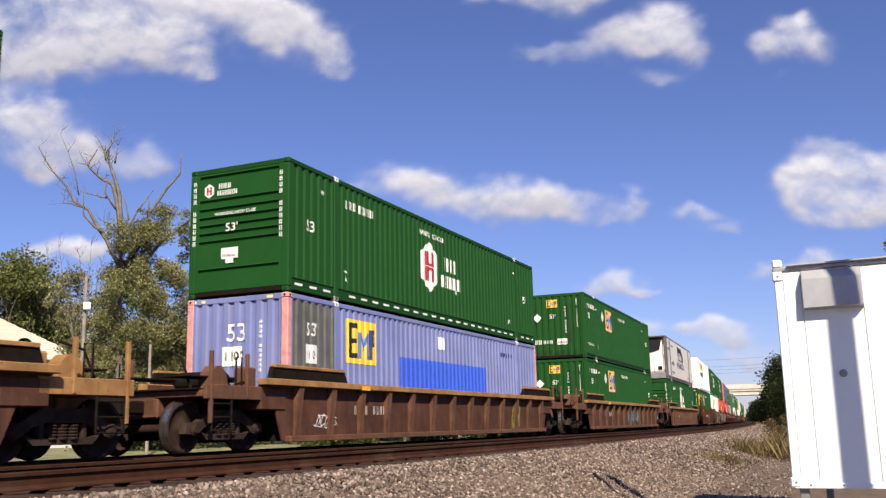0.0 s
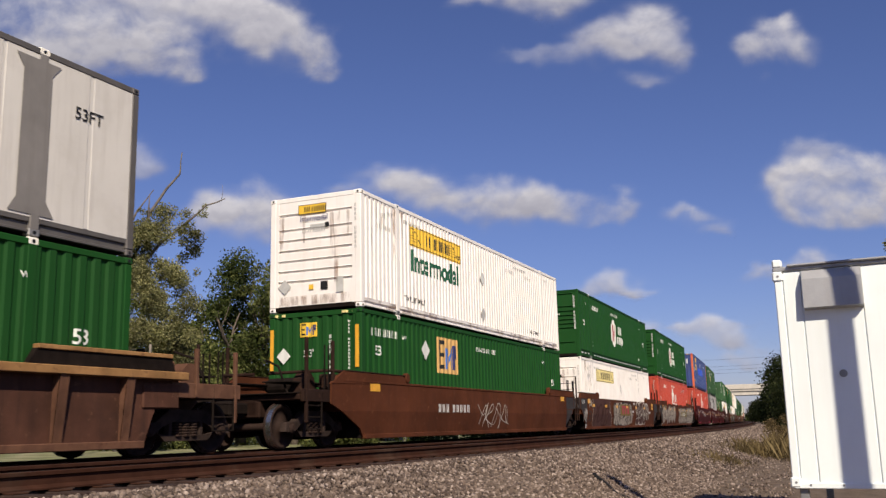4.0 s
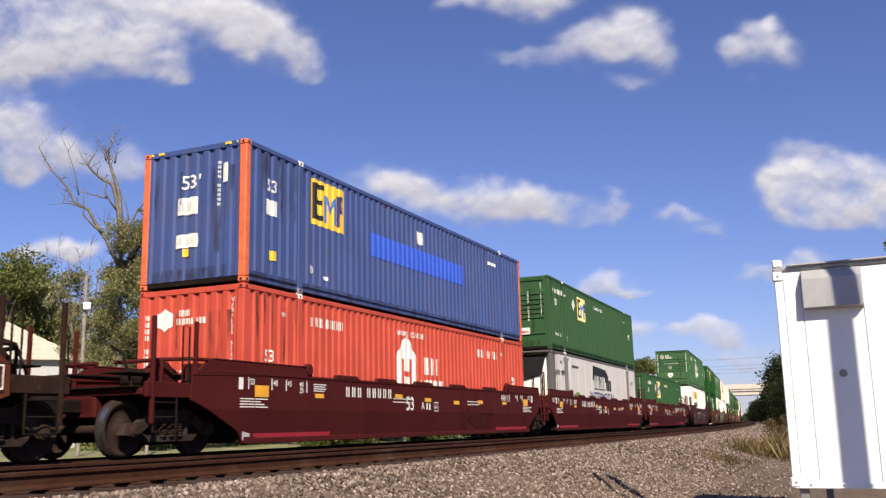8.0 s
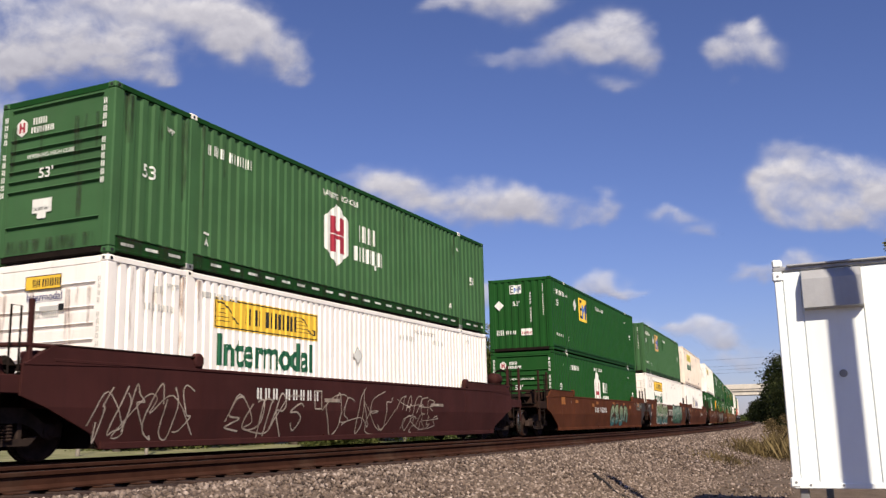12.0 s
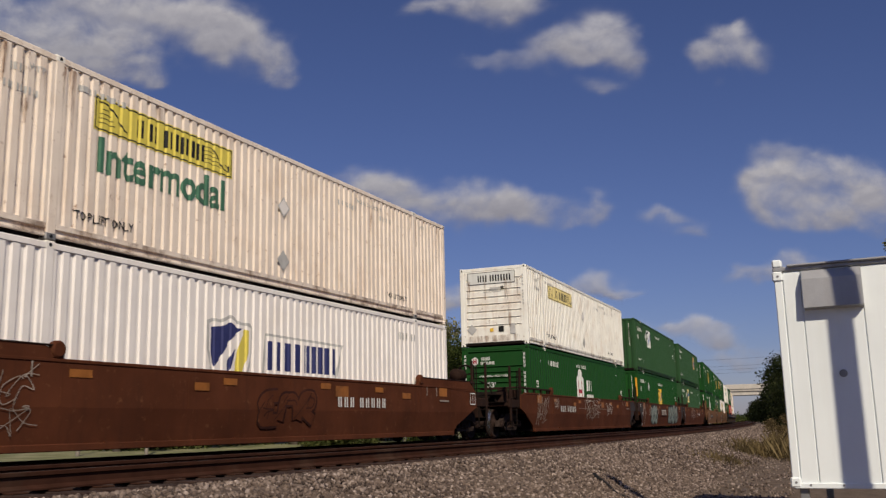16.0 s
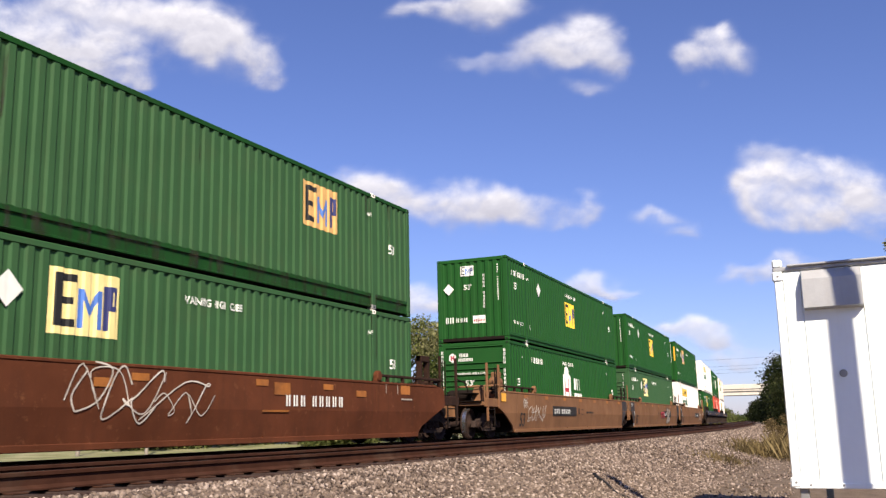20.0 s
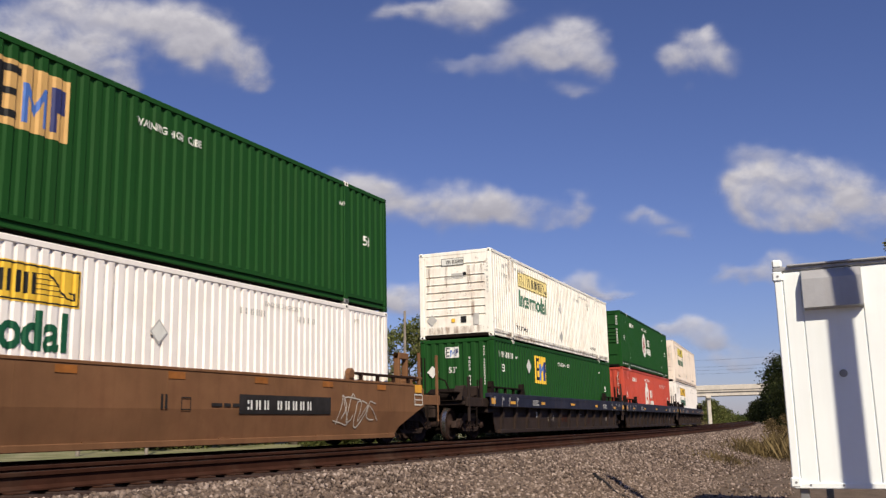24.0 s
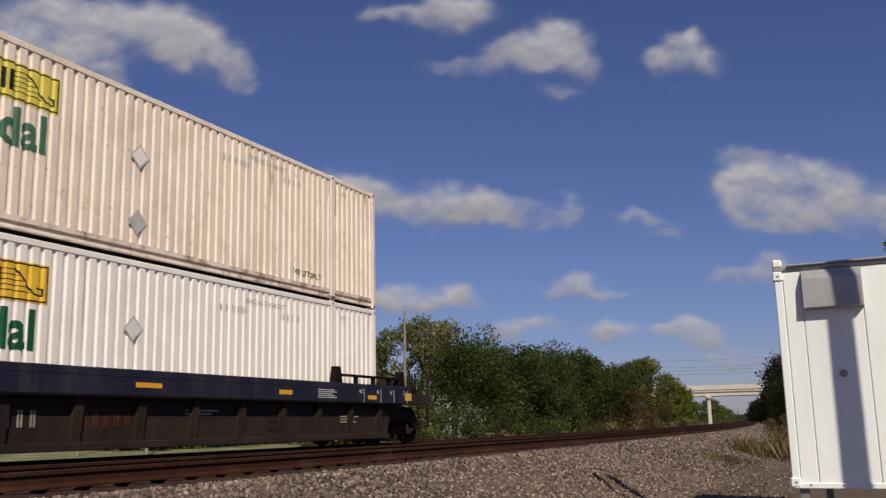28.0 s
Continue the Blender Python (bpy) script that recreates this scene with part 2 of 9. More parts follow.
DIRT = (0.10, 0.075, 0.055)
M = {
    "hub_green": material("green_container_paint", (0.0105, 0.061, 0.0125), 0.6, grain=.10, scale=1.2, streak=.18, dirt_amount=.12, dirt=(.035, .05, .022), vary=.10, spec=.07),
    # Rail green with grime, darkened further for shade along the recessed rails.
    "shaded_rail_green": material("grimy_shaded_green_rail_paint", (0.0085, 0.046, 0.0105), 0.65, grain=.15, scale=1.5, streak=.25, dirt_amount=.35, dirt=(.018, .026, .012), spec=.07),
    "emp_green": material("worn_green_container_paint", (0.028, 0.080, 0.030), 0.62, grain=.14, scale=1.0, streak=.3, dirt_amount=.3, dirt=(.05, .06, .03), vary=.15, spec=.08),
    "pale_green": material("sun_faded_green_container_paint", (0.043, 0.106, 0.043), 0.65, grain=.12, scale=1.0, streak=.25, dirt_amount=.25, dirt=(.06, .09, .05), spec=.1),
    "orange": material("orange_red_container_paint", (0.45, 0.066, 0.040), 0.55, grain=.12, scale=1.0, streak=.3, dirt_amount=.3, dirt=(.17, .03, .022)),
    "blue": material("blue_container_paint", (0.044, 0.070, 0.20), 0.5, grain=.10, scale=1.0, streak=.3, dirt_amount=.25),
    "faded_blue": material("faded_lilac_blue_container_paint", (0.15, 0.175, 0.36), 0.65, grain=.16, scale=0.8, streak=.45, dirt_amount=.45, dirt=(.20, .19, .28)),
    "blue_patch": material("bright_blue_paint", (0.035, 0.09, 0.50), 0.5, grain=.1),
    "pink_post": material("faded_red_post_paint", (0.52, 0.25, 0.24), 0.65, grain=.2, speck_amount=.35, speck=(.4, .08, .06)),
    "orange_post": material("orange_post_paint", (0.58, 0.13, 0.055), 0.55, grain=.15, speck_amount=.25, speck=(.2, .05, .03)),
    "white": material("white_container_paint", (0.80, 0.755, 0.715), 0.5, grain=.05, scale=1.5, streak=.18, dirt_amount=.15, dirt=(.45, .33, .22), vary=.0),
    "old_white": material("rust_streaked_white_paint", (0.84, 0.821, 0.746), 0.6, grain=.06, scale=1.5, streak=.35, dirt_amount=.42, dirt=(.42, .24, .12), speck_amount=.10, speck=(.22, .10, .05)),
    "tan": material("yellowed_white_container_paint", (0.77, 0.67, 0.575), 0.6, grain=.07, scale=1.5, streak=.4, dirt_amount=.35, dirt=(.40, .24, .13), speck_amount=.08, speck=(.22, .10, .05)),
    "panel_white": material("smooth_grey_white_panel", (0.57, 0.54, 0.505), 0.4, grain=.06, scale=.8, streak=.4, dirt_amount=.35, dirt=(.33, .29, .26)),
    "steel": material("galvanised_steel", (0.28, 0.275, 0.27), 0.5, metal=.5, grain=.18, scale=3, streak=.3, dirt_amount=.3),
    "primer": material("dark_grey_primer_paint", (0.085, 0.085, 0.082), 0.8, grain=.25, scale=2, streak=.5, dirt_amount=.4, dirt=(.17, .18, .24)),
    "rail_dark": material("dark_grey_steel_rail", (0.115, 0.105, 0.10), 0.55, metal=.3, grain=.15, scale=3, streak=.3, dirt_amount=.3),
    "reefer": material("white_cooling_unit_shell", (0.82, 0.78, 0.71), 0.4, grain=.05, scale=1.5, streak=.35, dirt_amount=.2, dirt=(.45, .28, .18)),
    "black": material("black_plastic", (0.012, 0.012, 0.013), 0.5, grain=.2),
    "roof": material("dusty_container_roof", (0.20, 0.21, 0.20), 0.7, grain=.15, dirt_amount=.4),
    "car_brown": material("rusty_brown_car_paint", (0.082, 0.0265, 0.0125), 0.8, grain=.30, scale=.7, streak=.40, dirt_amount=.6, dirt=(.046, .018, .011), speck_amount=.16, speck=(.15, .062, .028), spec=.07),
    "car_ribbed": material("brown_ribbed_car_paint", (0.072, 0.031, 0.020), 0.75, grain=.3, scale=1.6, streak=.6, dirt_amount=.8, dirt=(.022, .013, .011), speck_amount=.15, speck=(.12, .06, .035), spec=.15),
    "car_rib": material("worn_tan_brown_rib_paint", (0.108, 0.052, 0.032), 0.75, grain=.3, scale=3, streak=.5, dirt_amount=.7, dirt=(.06, .027, .017), speck_amount=.3, speck=(.07, .03, .018), spec=.15),
    "car_yellow": material("worn_yellow_car_paint", (0.27, 0.145, 0.058), 0.7, grain=.3, scale=2.0, streak=.4, dirt_amount=.8, dirt=(.14, .06, .03), speck_amount=.3, speck=(.11, .045, .025), spec=.15),
    "car_rusty": material("rusty_yellow_brown_paint", (0.105, 0.052, 0.024), 0.8, grain=.3, scale=1.5, streak=.5, dirt_amount=.8, dirt=(.05, .025, .016), speck_amount=.4, speck=(.17, .09, .035)),
    "car_maroon": material("dark_red_car_paint", (0.056, 0.0092, 0.0090), 0.72, grain=.14, scale=1.0, streak=.25, dirt_amount=.35, dirt=(.040, .012, .010), spec=.06),
    "car_plum": material("dull_plum_brown_car_paint", (0.043, 0.0140, 0.0130), 0.75, grain=.2, scale=1.0, streak=.35, dirt_amount=.5, dirt=(.022, .011, .010), spec=.08),
    "post_grey": material("worn_grey_post_paint", (0.185, 0.172, 0.165), 0.6, grain=.12, scale=2, streak=.4, dirt_amount=.4, dirt=(.10, .085, .075), spec=.15),
    "car_tan": material("yellow_brown_car_paint", (0.165, 0.083, 0.042), 0.75, grain=.2, scale=1.0, streak=.35, dirt_amount=.55, dirt=(.11, .045, .024), spec=.08),
    "car_dark": material("black_brown_car_paint", (0.024, 0.0155, 0.0125), 0.75, grain=.25, scale=1.2, streak=.35, dirt_amount=.4, dirt=(.06, .035, .027)),
    "car_navy": material("dark_navy_car_paint", (0.012, 0.014, 0.030), 0.6, grain=.2, scale=1.2, streak=.3, dirt_amount=.3),
    "bogie": material("grimy_bogie_steel", (0.011, 0.0078, 0.0066), 0.9, grain=.35, scale=5, dirt_amount=.4, dirt=(.03, .018, .013), bump=.3, spec=.06),
    "side_frame": material("dusty_cast_steel_frame", (0.036, 0.024, 0.020), 0.88, grain=.45, scale=4, dirt_amount=.8, dirt=(.012, .008, .007), bump=.3, spec=.1),
    "car_grime": material("grimy_brown_platform_paint", (0.024, 0.012, 0.0085), 0.85, grain=.3, scale=3, streak=.3, dirt_amount=.6, dirt=(.014, .009, .007), speck_amount=.2, speck=(.09, .04, .02), spec=.1),
    "end_dark": material("dark_grey_end_panel_paint", (0.036, 0.031, 0.031), 0.75, grain=.2, scale=2, streak=.4, dirt_amount=.4, dirt=(.06, .035, .025), spec=.15),
    "wheel": material("dusty_wheel_steel", (0.030, 0.018, 0.0145), 0.85, metal=.0, grain=.35, scale=6, dirt_amount=.5, dirt=(.012, .008, .007), bump=.15, spec=.1),
    "tread": material("polished_wheel_tread", (0.45, 0.43, 0.41), 0.28, metal=.95, grain=.1),
    "m_white": material("white_lettering", (0.66, 0.66, 0.62), 0.6, grain=.06, streak=.2),
    "m_black": material("black_lettering", (0.015, 0.015, 0.016), 0.6, grain=.1),
    "m_yellow": material("yellow_sign_paint", (0.72, 0.45, 0.045), 0.55, grain=.06, streak=.2),
    "m_faded": material("faded_orange_yellow_sign_paint", (0.52, 0.315, 0.115), 0.6, grain=.12, scale=3, streak=.4, dirt_amount=.3, dirt=(.36, .2, .1)),
    "m_lemon": material("lemon_yellow_sign_paint", (0.66, 0.55, 0.10), 0.55, grain=.06, streak=.25),
    "m_faded_green": material("faded_green_lettering", (0.055, 0.150, 0.095), 0.6, grain=.2, streak=.3),
    "m_pale": material("pale_yellow_sign_paint", (0.70, 0.58, 0.25), 0.55, grain=.08, streak=.3),
    "m_reflect": material("orange_yellow_reflective_strip", (0.68, 0.33, 0.03), 0.4, grain=.1, streak=.2),
    "m_navy": material("navy_lettering", (0.03, 0.035, 0.12), 0.55, grain=.1),
    "m_blue": material("blue_lettering", (0.06, 0.14, 0.42), 0.55, grain=.1),
    "m_red": material("red_lettering", (0.30, 0.022, 0.040), 0.55, grain=.1),
    "m_green": material("green_lettering", (0.010, 0.080, 0.040), 0.55, grain=.1),
    "m_leaf": material("leaf_green_sign_paint", (0.14, 0.23, 0.035), 0.55, grain=.2),
    "m_grey": material("grey_placard", (0.45, 0.44, 0.42), 0.55, grain=.12),
    "g_teal": material("teal_spray_paint", (0.08, 0.28, 0.27), 0.7, grain=.4, scale=2, dirt_amount=.4),
    "g_white": material("chalky_white_spray_paint", (0.44, 0.40, 0.35), 0.8, grain=.35, scale=3, dirt_amount=.6, dirt=(.16, .09, .06), spec=.1),
    "g_grey": material("dull_grey_spray_paint", (0.31, 0.265, 0.225), 0.8, grain=.35, scale=5, streak=.6, dirt_amount=.8, dirt=(.12, .065, .04), spec=.1),
    "g_silver": material("silvery_grey_green_spray_paint", (0.19, 0.24, 0.215), 0.7, grain=.45, scale=2.5, dirt_amount=.4, dirt=(.06, .07, .065), spec=.15),
    "g_sky": material("greenish_blue_spray_paint", (0.075, 0.20, 0.235), 0.75, grain=.35, scale=2, dirt_amount=.5, dirt=(.06, .05, .045), spec=.1),
    "g_lime": material("yellow_green_spray_paint", (0.20, 0.19, 0.035), 0.75, grain=.35, scale=3, dirt_amount=.4, spec=.1),
    "g_mint": material("mint_green_spray_paint", (0.2, 0.3, 0.24), 0.7, grain=.3, scale=2, spec=.15),
    "g_plum": material("dull_plum_paint_panel", (0.060, 0.026, 0.022), 0.8, grain=.2, scale=1.5, streak=.3, dirt_amount=.3, spec=.15),
    "g_olive": material("olive_yellow_overpaint", (0.17, 0.125, 0.040), 0.75, grain=.15, scale=2, streak=.2, dirt_amount=.3, dirt=(.12, .06, .03), spec=.15),
    "g_orange": material("dull_orange_reflective_patch", (0.27, 0.098, 0.022), 0.65, grain=.35, scale=3, dirt_amount=.9, dirt=(.12, .05, .025), spec=.2),
    "g_faint": material("faded_dark_spray_paint", (0.035, 0.013, 0.009), 0.8, grain=.4, scale=2, dirt_amount=.7, dirt=(.078, .027, .013), spec=.1),
    "g_black": material("black_spray_paint", (0.02, 0.018, 0.018), 0.8, grain=.3, scale=3),
}


def fade_up(m, low, high, z0, z1):
    """Lets a spray paint fade from one colour to another with the height on its car."""
    N, L = m.node_tree.nodes, m.node_tree.links
    sp = N.new("ShaderNodeSeparateXYZ")
    L.new(N.new("ShaderNodeTexCoord").outputs["Object"], sp.inputs[0])
    r = N.new("ShaderNodeMapRange")
    r.inputs["From Min"].default_value, r.inputs["From Max"].default_value = z0, z1
    L.new(sp.outputs[2], r.inputs["Value"])
    x = N.new("ShaderNodeMix")
    x.data_type = "RGBA"
    x.inputs[6].default_value, x.inputs[7].default_value = (*low, 1), (*high, 1)
    L.new(r.outputs[0], x.inputs[0])
    L.new(x.outputs[2], N["Principled BSDF"].inputs["Base Color"])


def stain(name, color, strength=.8, stretch=(3.5, 3.5, .6), lo=.45, hi=.70):
    """A thin stain with ragged, see-through edges."""
    m = material(name, color, .85, grain=.35, scale=4, spec=.1)
    N, L = m.node_tree.nodes, m.node_tree.links
    mp = N.new("ShaderNodeMapping")
    mp.inputs["Scale"].default_value = stretch
    L.new(N.new("ShaderNodeTexCoord").outputs["Object"], mp.inputs["Vector"])
    t = N.new("ShaderNodeTexNoise")
    t.inputs["Scale"].default_value, t.inputs["Detail"].default_value, t.inputs["Roughness"].default_value = 1.6, 7, .65
    L.new(mp.outputs[0], t.inputs["Vector"])
    r = N.new("ShaderNodeMapRange")
    for k, v in (("From Min", lo), ("From Max", hi), ("To Max", strength)):
        r.inputs[k].default_value = v
    L.new(t.outputs["Fac"], r.inputs["Value"])
    L.new(r.outputs[0], N["Principled BSDF"].inputs["Alpha"])
    return m


M["rust_stain"] = stain("running_rust_stain", (.22, .10, .045), .7)
M["grime_stain"] = stain("dark_running_grime", (.035, .030, .026), .7)
M["edge_rust"] = stain("rusty_edge_wear", (.20, .12, .08), .5, (2.2, 2.2, 2.2), .48, .64)
fade_up(M["g_teal"], (.028, .105, .115), (.20, .26, .11), .35, 1.35)
fade_up(M["g_mint"], (.016, .085, .045), (.20, .32, .245), .35, 1.40)


# ---- clouds ----
DRIFT = []
NOISE = mathutils.noise
CLOUD_Z, DRIFT_AZ, DRIFT_SPEED = 350.0, 97.0, 3.55


def cloud_material():
    """Glowing vapour that thins out to ragged, soft edges; bright crowns and greyer undersides are painted into the
    glow.
    """
    m = bpy.data.materials.new("cloud_vapour")
    m.use_nodes = True
    nt = m.node_tree
    N, L = nt.nodes, nt.links
    N.remove(N["Principled BSDF"])
    tc = N.new("ShaderNodeTexCoord")
    rnd = N.new("ShaderNodeObjectInfo").outputs["Random"]

    def math_(op, a, b=None, c=None):
        x = N.new("ShaderNodeMath")
        x.operation = op
        for i, q in enumerate((a, b, c)):
            if q is None:
                continue
            if isinstance(q, (int, float)):
                x.inputs[i].default_value = q
            else:
                L.new(q, x.inputs[i])
        return x.outputs[0]

    def attr(name):
        a = N.new("ShaderNodeAttribute")
        a.attribute_name = name
        return a.outputs["Fac"]

    def noise(scale, detail, rough, dy=0.0):
        mp = N.new("ShaderNodeMapping")
        mp.inputs["Location"].default_value = (0, dy, 0)
        L.new(tc.outputs["UV"], mp.inputs["Vector"])
        a = N.new("ShaderNodeTexNoise")
        a.noise_dimensions = "4D"
        a.inputs["Scale"].default_value, a.inputs["Detail"].default_value, a.inputs["Roughness"].default_value = scale, detail, rough
        a.inputs["Distortion"].default_value = .35
        L.new(mp.outputs[0], a.inputs["Vector"])
        L.new(math_("MULTIPLY", rnd, 400.0), a.inputs["W"])
        return a.outputs["Fac"]

    def mr(v, a, b, lo=0.0, hi=1.0):
        r = N.new("ShaderNodeMapRange")
        r.interpolation_type = "SMOOTHSTEP"
        for k, q in (("From Min", a), ("From Max", b), ("To Min", lo), ("To Max", hi)):
            r.inputs[k].default_value = q
        L.new(v, r.inputs["Value"])
        return r.outputs[0]

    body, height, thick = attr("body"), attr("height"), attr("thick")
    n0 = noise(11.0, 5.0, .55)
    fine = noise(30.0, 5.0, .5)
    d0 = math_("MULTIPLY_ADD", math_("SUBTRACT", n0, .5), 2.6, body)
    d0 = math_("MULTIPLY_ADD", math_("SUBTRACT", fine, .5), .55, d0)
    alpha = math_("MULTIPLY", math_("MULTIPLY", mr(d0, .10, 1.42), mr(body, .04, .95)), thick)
    # sunlight from above, painted into the emission by relief and height
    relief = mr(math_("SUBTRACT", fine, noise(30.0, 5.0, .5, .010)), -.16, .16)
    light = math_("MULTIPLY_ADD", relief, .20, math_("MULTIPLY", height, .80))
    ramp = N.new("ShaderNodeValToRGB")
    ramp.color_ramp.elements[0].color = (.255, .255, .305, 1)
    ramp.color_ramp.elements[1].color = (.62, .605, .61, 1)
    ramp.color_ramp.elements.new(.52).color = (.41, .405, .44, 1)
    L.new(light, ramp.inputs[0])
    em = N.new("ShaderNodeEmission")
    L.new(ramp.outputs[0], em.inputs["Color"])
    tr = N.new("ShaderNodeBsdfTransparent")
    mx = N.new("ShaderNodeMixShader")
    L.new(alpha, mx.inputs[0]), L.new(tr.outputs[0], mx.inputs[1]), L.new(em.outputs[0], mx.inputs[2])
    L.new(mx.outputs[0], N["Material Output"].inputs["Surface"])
    return m


VAPOUR = cloud_material()
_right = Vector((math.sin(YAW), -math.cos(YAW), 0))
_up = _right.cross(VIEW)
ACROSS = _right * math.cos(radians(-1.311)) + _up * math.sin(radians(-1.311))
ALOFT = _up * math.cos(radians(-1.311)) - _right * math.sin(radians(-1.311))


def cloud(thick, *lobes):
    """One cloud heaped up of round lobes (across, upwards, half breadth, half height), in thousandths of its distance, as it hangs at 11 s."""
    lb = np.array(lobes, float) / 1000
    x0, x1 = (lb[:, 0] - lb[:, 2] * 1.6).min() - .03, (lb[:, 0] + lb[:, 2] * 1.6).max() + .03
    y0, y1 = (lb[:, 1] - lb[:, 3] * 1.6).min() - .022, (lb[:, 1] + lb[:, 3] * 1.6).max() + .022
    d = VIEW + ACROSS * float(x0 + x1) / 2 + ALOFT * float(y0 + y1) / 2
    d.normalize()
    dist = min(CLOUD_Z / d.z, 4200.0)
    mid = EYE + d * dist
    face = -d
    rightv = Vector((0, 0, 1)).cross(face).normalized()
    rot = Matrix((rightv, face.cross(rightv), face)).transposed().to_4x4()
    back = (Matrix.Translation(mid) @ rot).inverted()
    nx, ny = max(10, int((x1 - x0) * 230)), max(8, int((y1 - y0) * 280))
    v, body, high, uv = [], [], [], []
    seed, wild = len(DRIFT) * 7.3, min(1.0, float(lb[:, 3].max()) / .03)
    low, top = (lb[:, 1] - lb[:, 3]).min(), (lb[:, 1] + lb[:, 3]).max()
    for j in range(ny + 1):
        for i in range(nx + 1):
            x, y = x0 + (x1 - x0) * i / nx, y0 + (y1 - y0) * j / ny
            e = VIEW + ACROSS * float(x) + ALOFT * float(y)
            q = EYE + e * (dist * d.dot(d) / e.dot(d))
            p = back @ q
            w1 = NOISE.noise_vector(Vector((x * 9, y * 13, seed)))
            w2 = NOISE.noise_vector(Vector((x * 26, y * 36, seed + 5)))
            w3 = NOISE.noise_vector(Vector((x * 70, y * 90, seed + 9)))
            u1, u2 = x + .034 * w1.x * wild + .014 * w2.x + .005 * w3.x, y + .022 * w1.y * wild + .011 * w2.y + .005 * w3.y
            up = (u2 - lb[:, 1]) / lb[:, 3]
            r2 = ((u1 - lb[:, 0]) / lb[:, 2]) ** 2 + np.where(up < 0, up * 1.12, up) ** 2
            g = np.exp(-.85 * r2)
            rim = min(1.0, 3.0 * min(i, nx - i) / nx * (x1 - x0) / .06, 3.0 * min(j, ny - j) / ny * (y1 - y0) / .06)
            body.append(float(1 - np.prod(1 - g)) * rim)
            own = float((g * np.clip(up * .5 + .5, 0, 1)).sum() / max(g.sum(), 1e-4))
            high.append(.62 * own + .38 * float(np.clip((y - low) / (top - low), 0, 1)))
            v.append((p.x, p.y, p.z))
            uv.append((x * 1.0, y * 1.35))
    b = Build().add(v, [(j * (nx + 1) + i, j * (nx + 1) + i + 1, (j + 1) * (nx + 1) + i + 1, (j + 1) * (nx + 1) + i) for j in range(ny) for i in range(nx)])
    me = bpy.data.meshes.new("cloud")
    me.from_pydata(b.v, [], b.f)
    me.attributes.new("body", "FLOAT", "POINT").data.foreach_set("value", body)
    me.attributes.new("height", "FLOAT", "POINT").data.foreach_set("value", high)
    me.attributes.new("thick", "FLOAT", "POINT").data.foreach_set("value", [thick] * len(v))
    lay_uv = me.uv_layers.new(name="drift")
    lay_uv.data.foreach_set("uv", [c for lp in me.loops for c in uv[lp.vertex_index]])
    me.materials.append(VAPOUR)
    ob = thing("cloud", "white fair-weather cloud with grey underside drifting", "cloud", "clouds in the sky", "structure", data=me)
    k = dist * d.z / CLOUD_Z
    vel = Vector((math.cos(radians(DRIFT_AZ)), math.sin(radians(DRIFT_AZ)), 0)) * DRIFT_SPEED * k
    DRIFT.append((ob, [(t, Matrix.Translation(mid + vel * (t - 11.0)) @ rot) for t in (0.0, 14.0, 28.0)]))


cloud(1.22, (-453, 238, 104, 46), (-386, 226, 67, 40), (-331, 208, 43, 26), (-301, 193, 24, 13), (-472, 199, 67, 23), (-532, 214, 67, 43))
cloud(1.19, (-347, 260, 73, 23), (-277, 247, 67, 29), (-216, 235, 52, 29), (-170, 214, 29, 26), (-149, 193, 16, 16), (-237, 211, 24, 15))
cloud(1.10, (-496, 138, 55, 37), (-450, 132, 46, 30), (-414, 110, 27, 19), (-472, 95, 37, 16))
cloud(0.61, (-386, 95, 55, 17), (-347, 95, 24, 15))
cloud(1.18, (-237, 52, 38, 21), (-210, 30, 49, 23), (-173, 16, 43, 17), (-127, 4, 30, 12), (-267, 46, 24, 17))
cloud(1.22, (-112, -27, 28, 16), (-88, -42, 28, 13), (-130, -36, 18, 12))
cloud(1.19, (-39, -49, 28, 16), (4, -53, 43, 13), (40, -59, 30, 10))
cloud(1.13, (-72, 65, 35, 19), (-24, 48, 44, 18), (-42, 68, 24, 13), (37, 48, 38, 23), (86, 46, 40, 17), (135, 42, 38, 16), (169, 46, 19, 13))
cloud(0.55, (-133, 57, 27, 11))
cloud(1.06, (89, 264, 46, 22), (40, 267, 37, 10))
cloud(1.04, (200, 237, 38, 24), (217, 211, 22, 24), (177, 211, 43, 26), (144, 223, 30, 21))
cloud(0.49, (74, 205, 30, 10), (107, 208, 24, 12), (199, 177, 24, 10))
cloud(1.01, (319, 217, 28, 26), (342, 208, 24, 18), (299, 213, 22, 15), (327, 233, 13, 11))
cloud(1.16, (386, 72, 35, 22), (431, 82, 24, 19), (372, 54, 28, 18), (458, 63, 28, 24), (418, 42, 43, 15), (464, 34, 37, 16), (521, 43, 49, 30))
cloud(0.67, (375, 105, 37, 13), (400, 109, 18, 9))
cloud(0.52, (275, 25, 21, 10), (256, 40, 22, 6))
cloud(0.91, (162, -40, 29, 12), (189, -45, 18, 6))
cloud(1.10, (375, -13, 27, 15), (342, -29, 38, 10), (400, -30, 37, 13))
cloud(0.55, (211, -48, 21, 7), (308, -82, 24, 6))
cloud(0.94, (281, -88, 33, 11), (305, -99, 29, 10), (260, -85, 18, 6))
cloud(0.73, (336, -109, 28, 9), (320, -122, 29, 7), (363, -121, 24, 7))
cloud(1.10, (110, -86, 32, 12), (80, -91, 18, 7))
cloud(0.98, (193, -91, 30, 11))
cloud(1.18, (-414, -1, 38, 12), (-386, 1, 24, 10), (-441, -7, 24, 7))
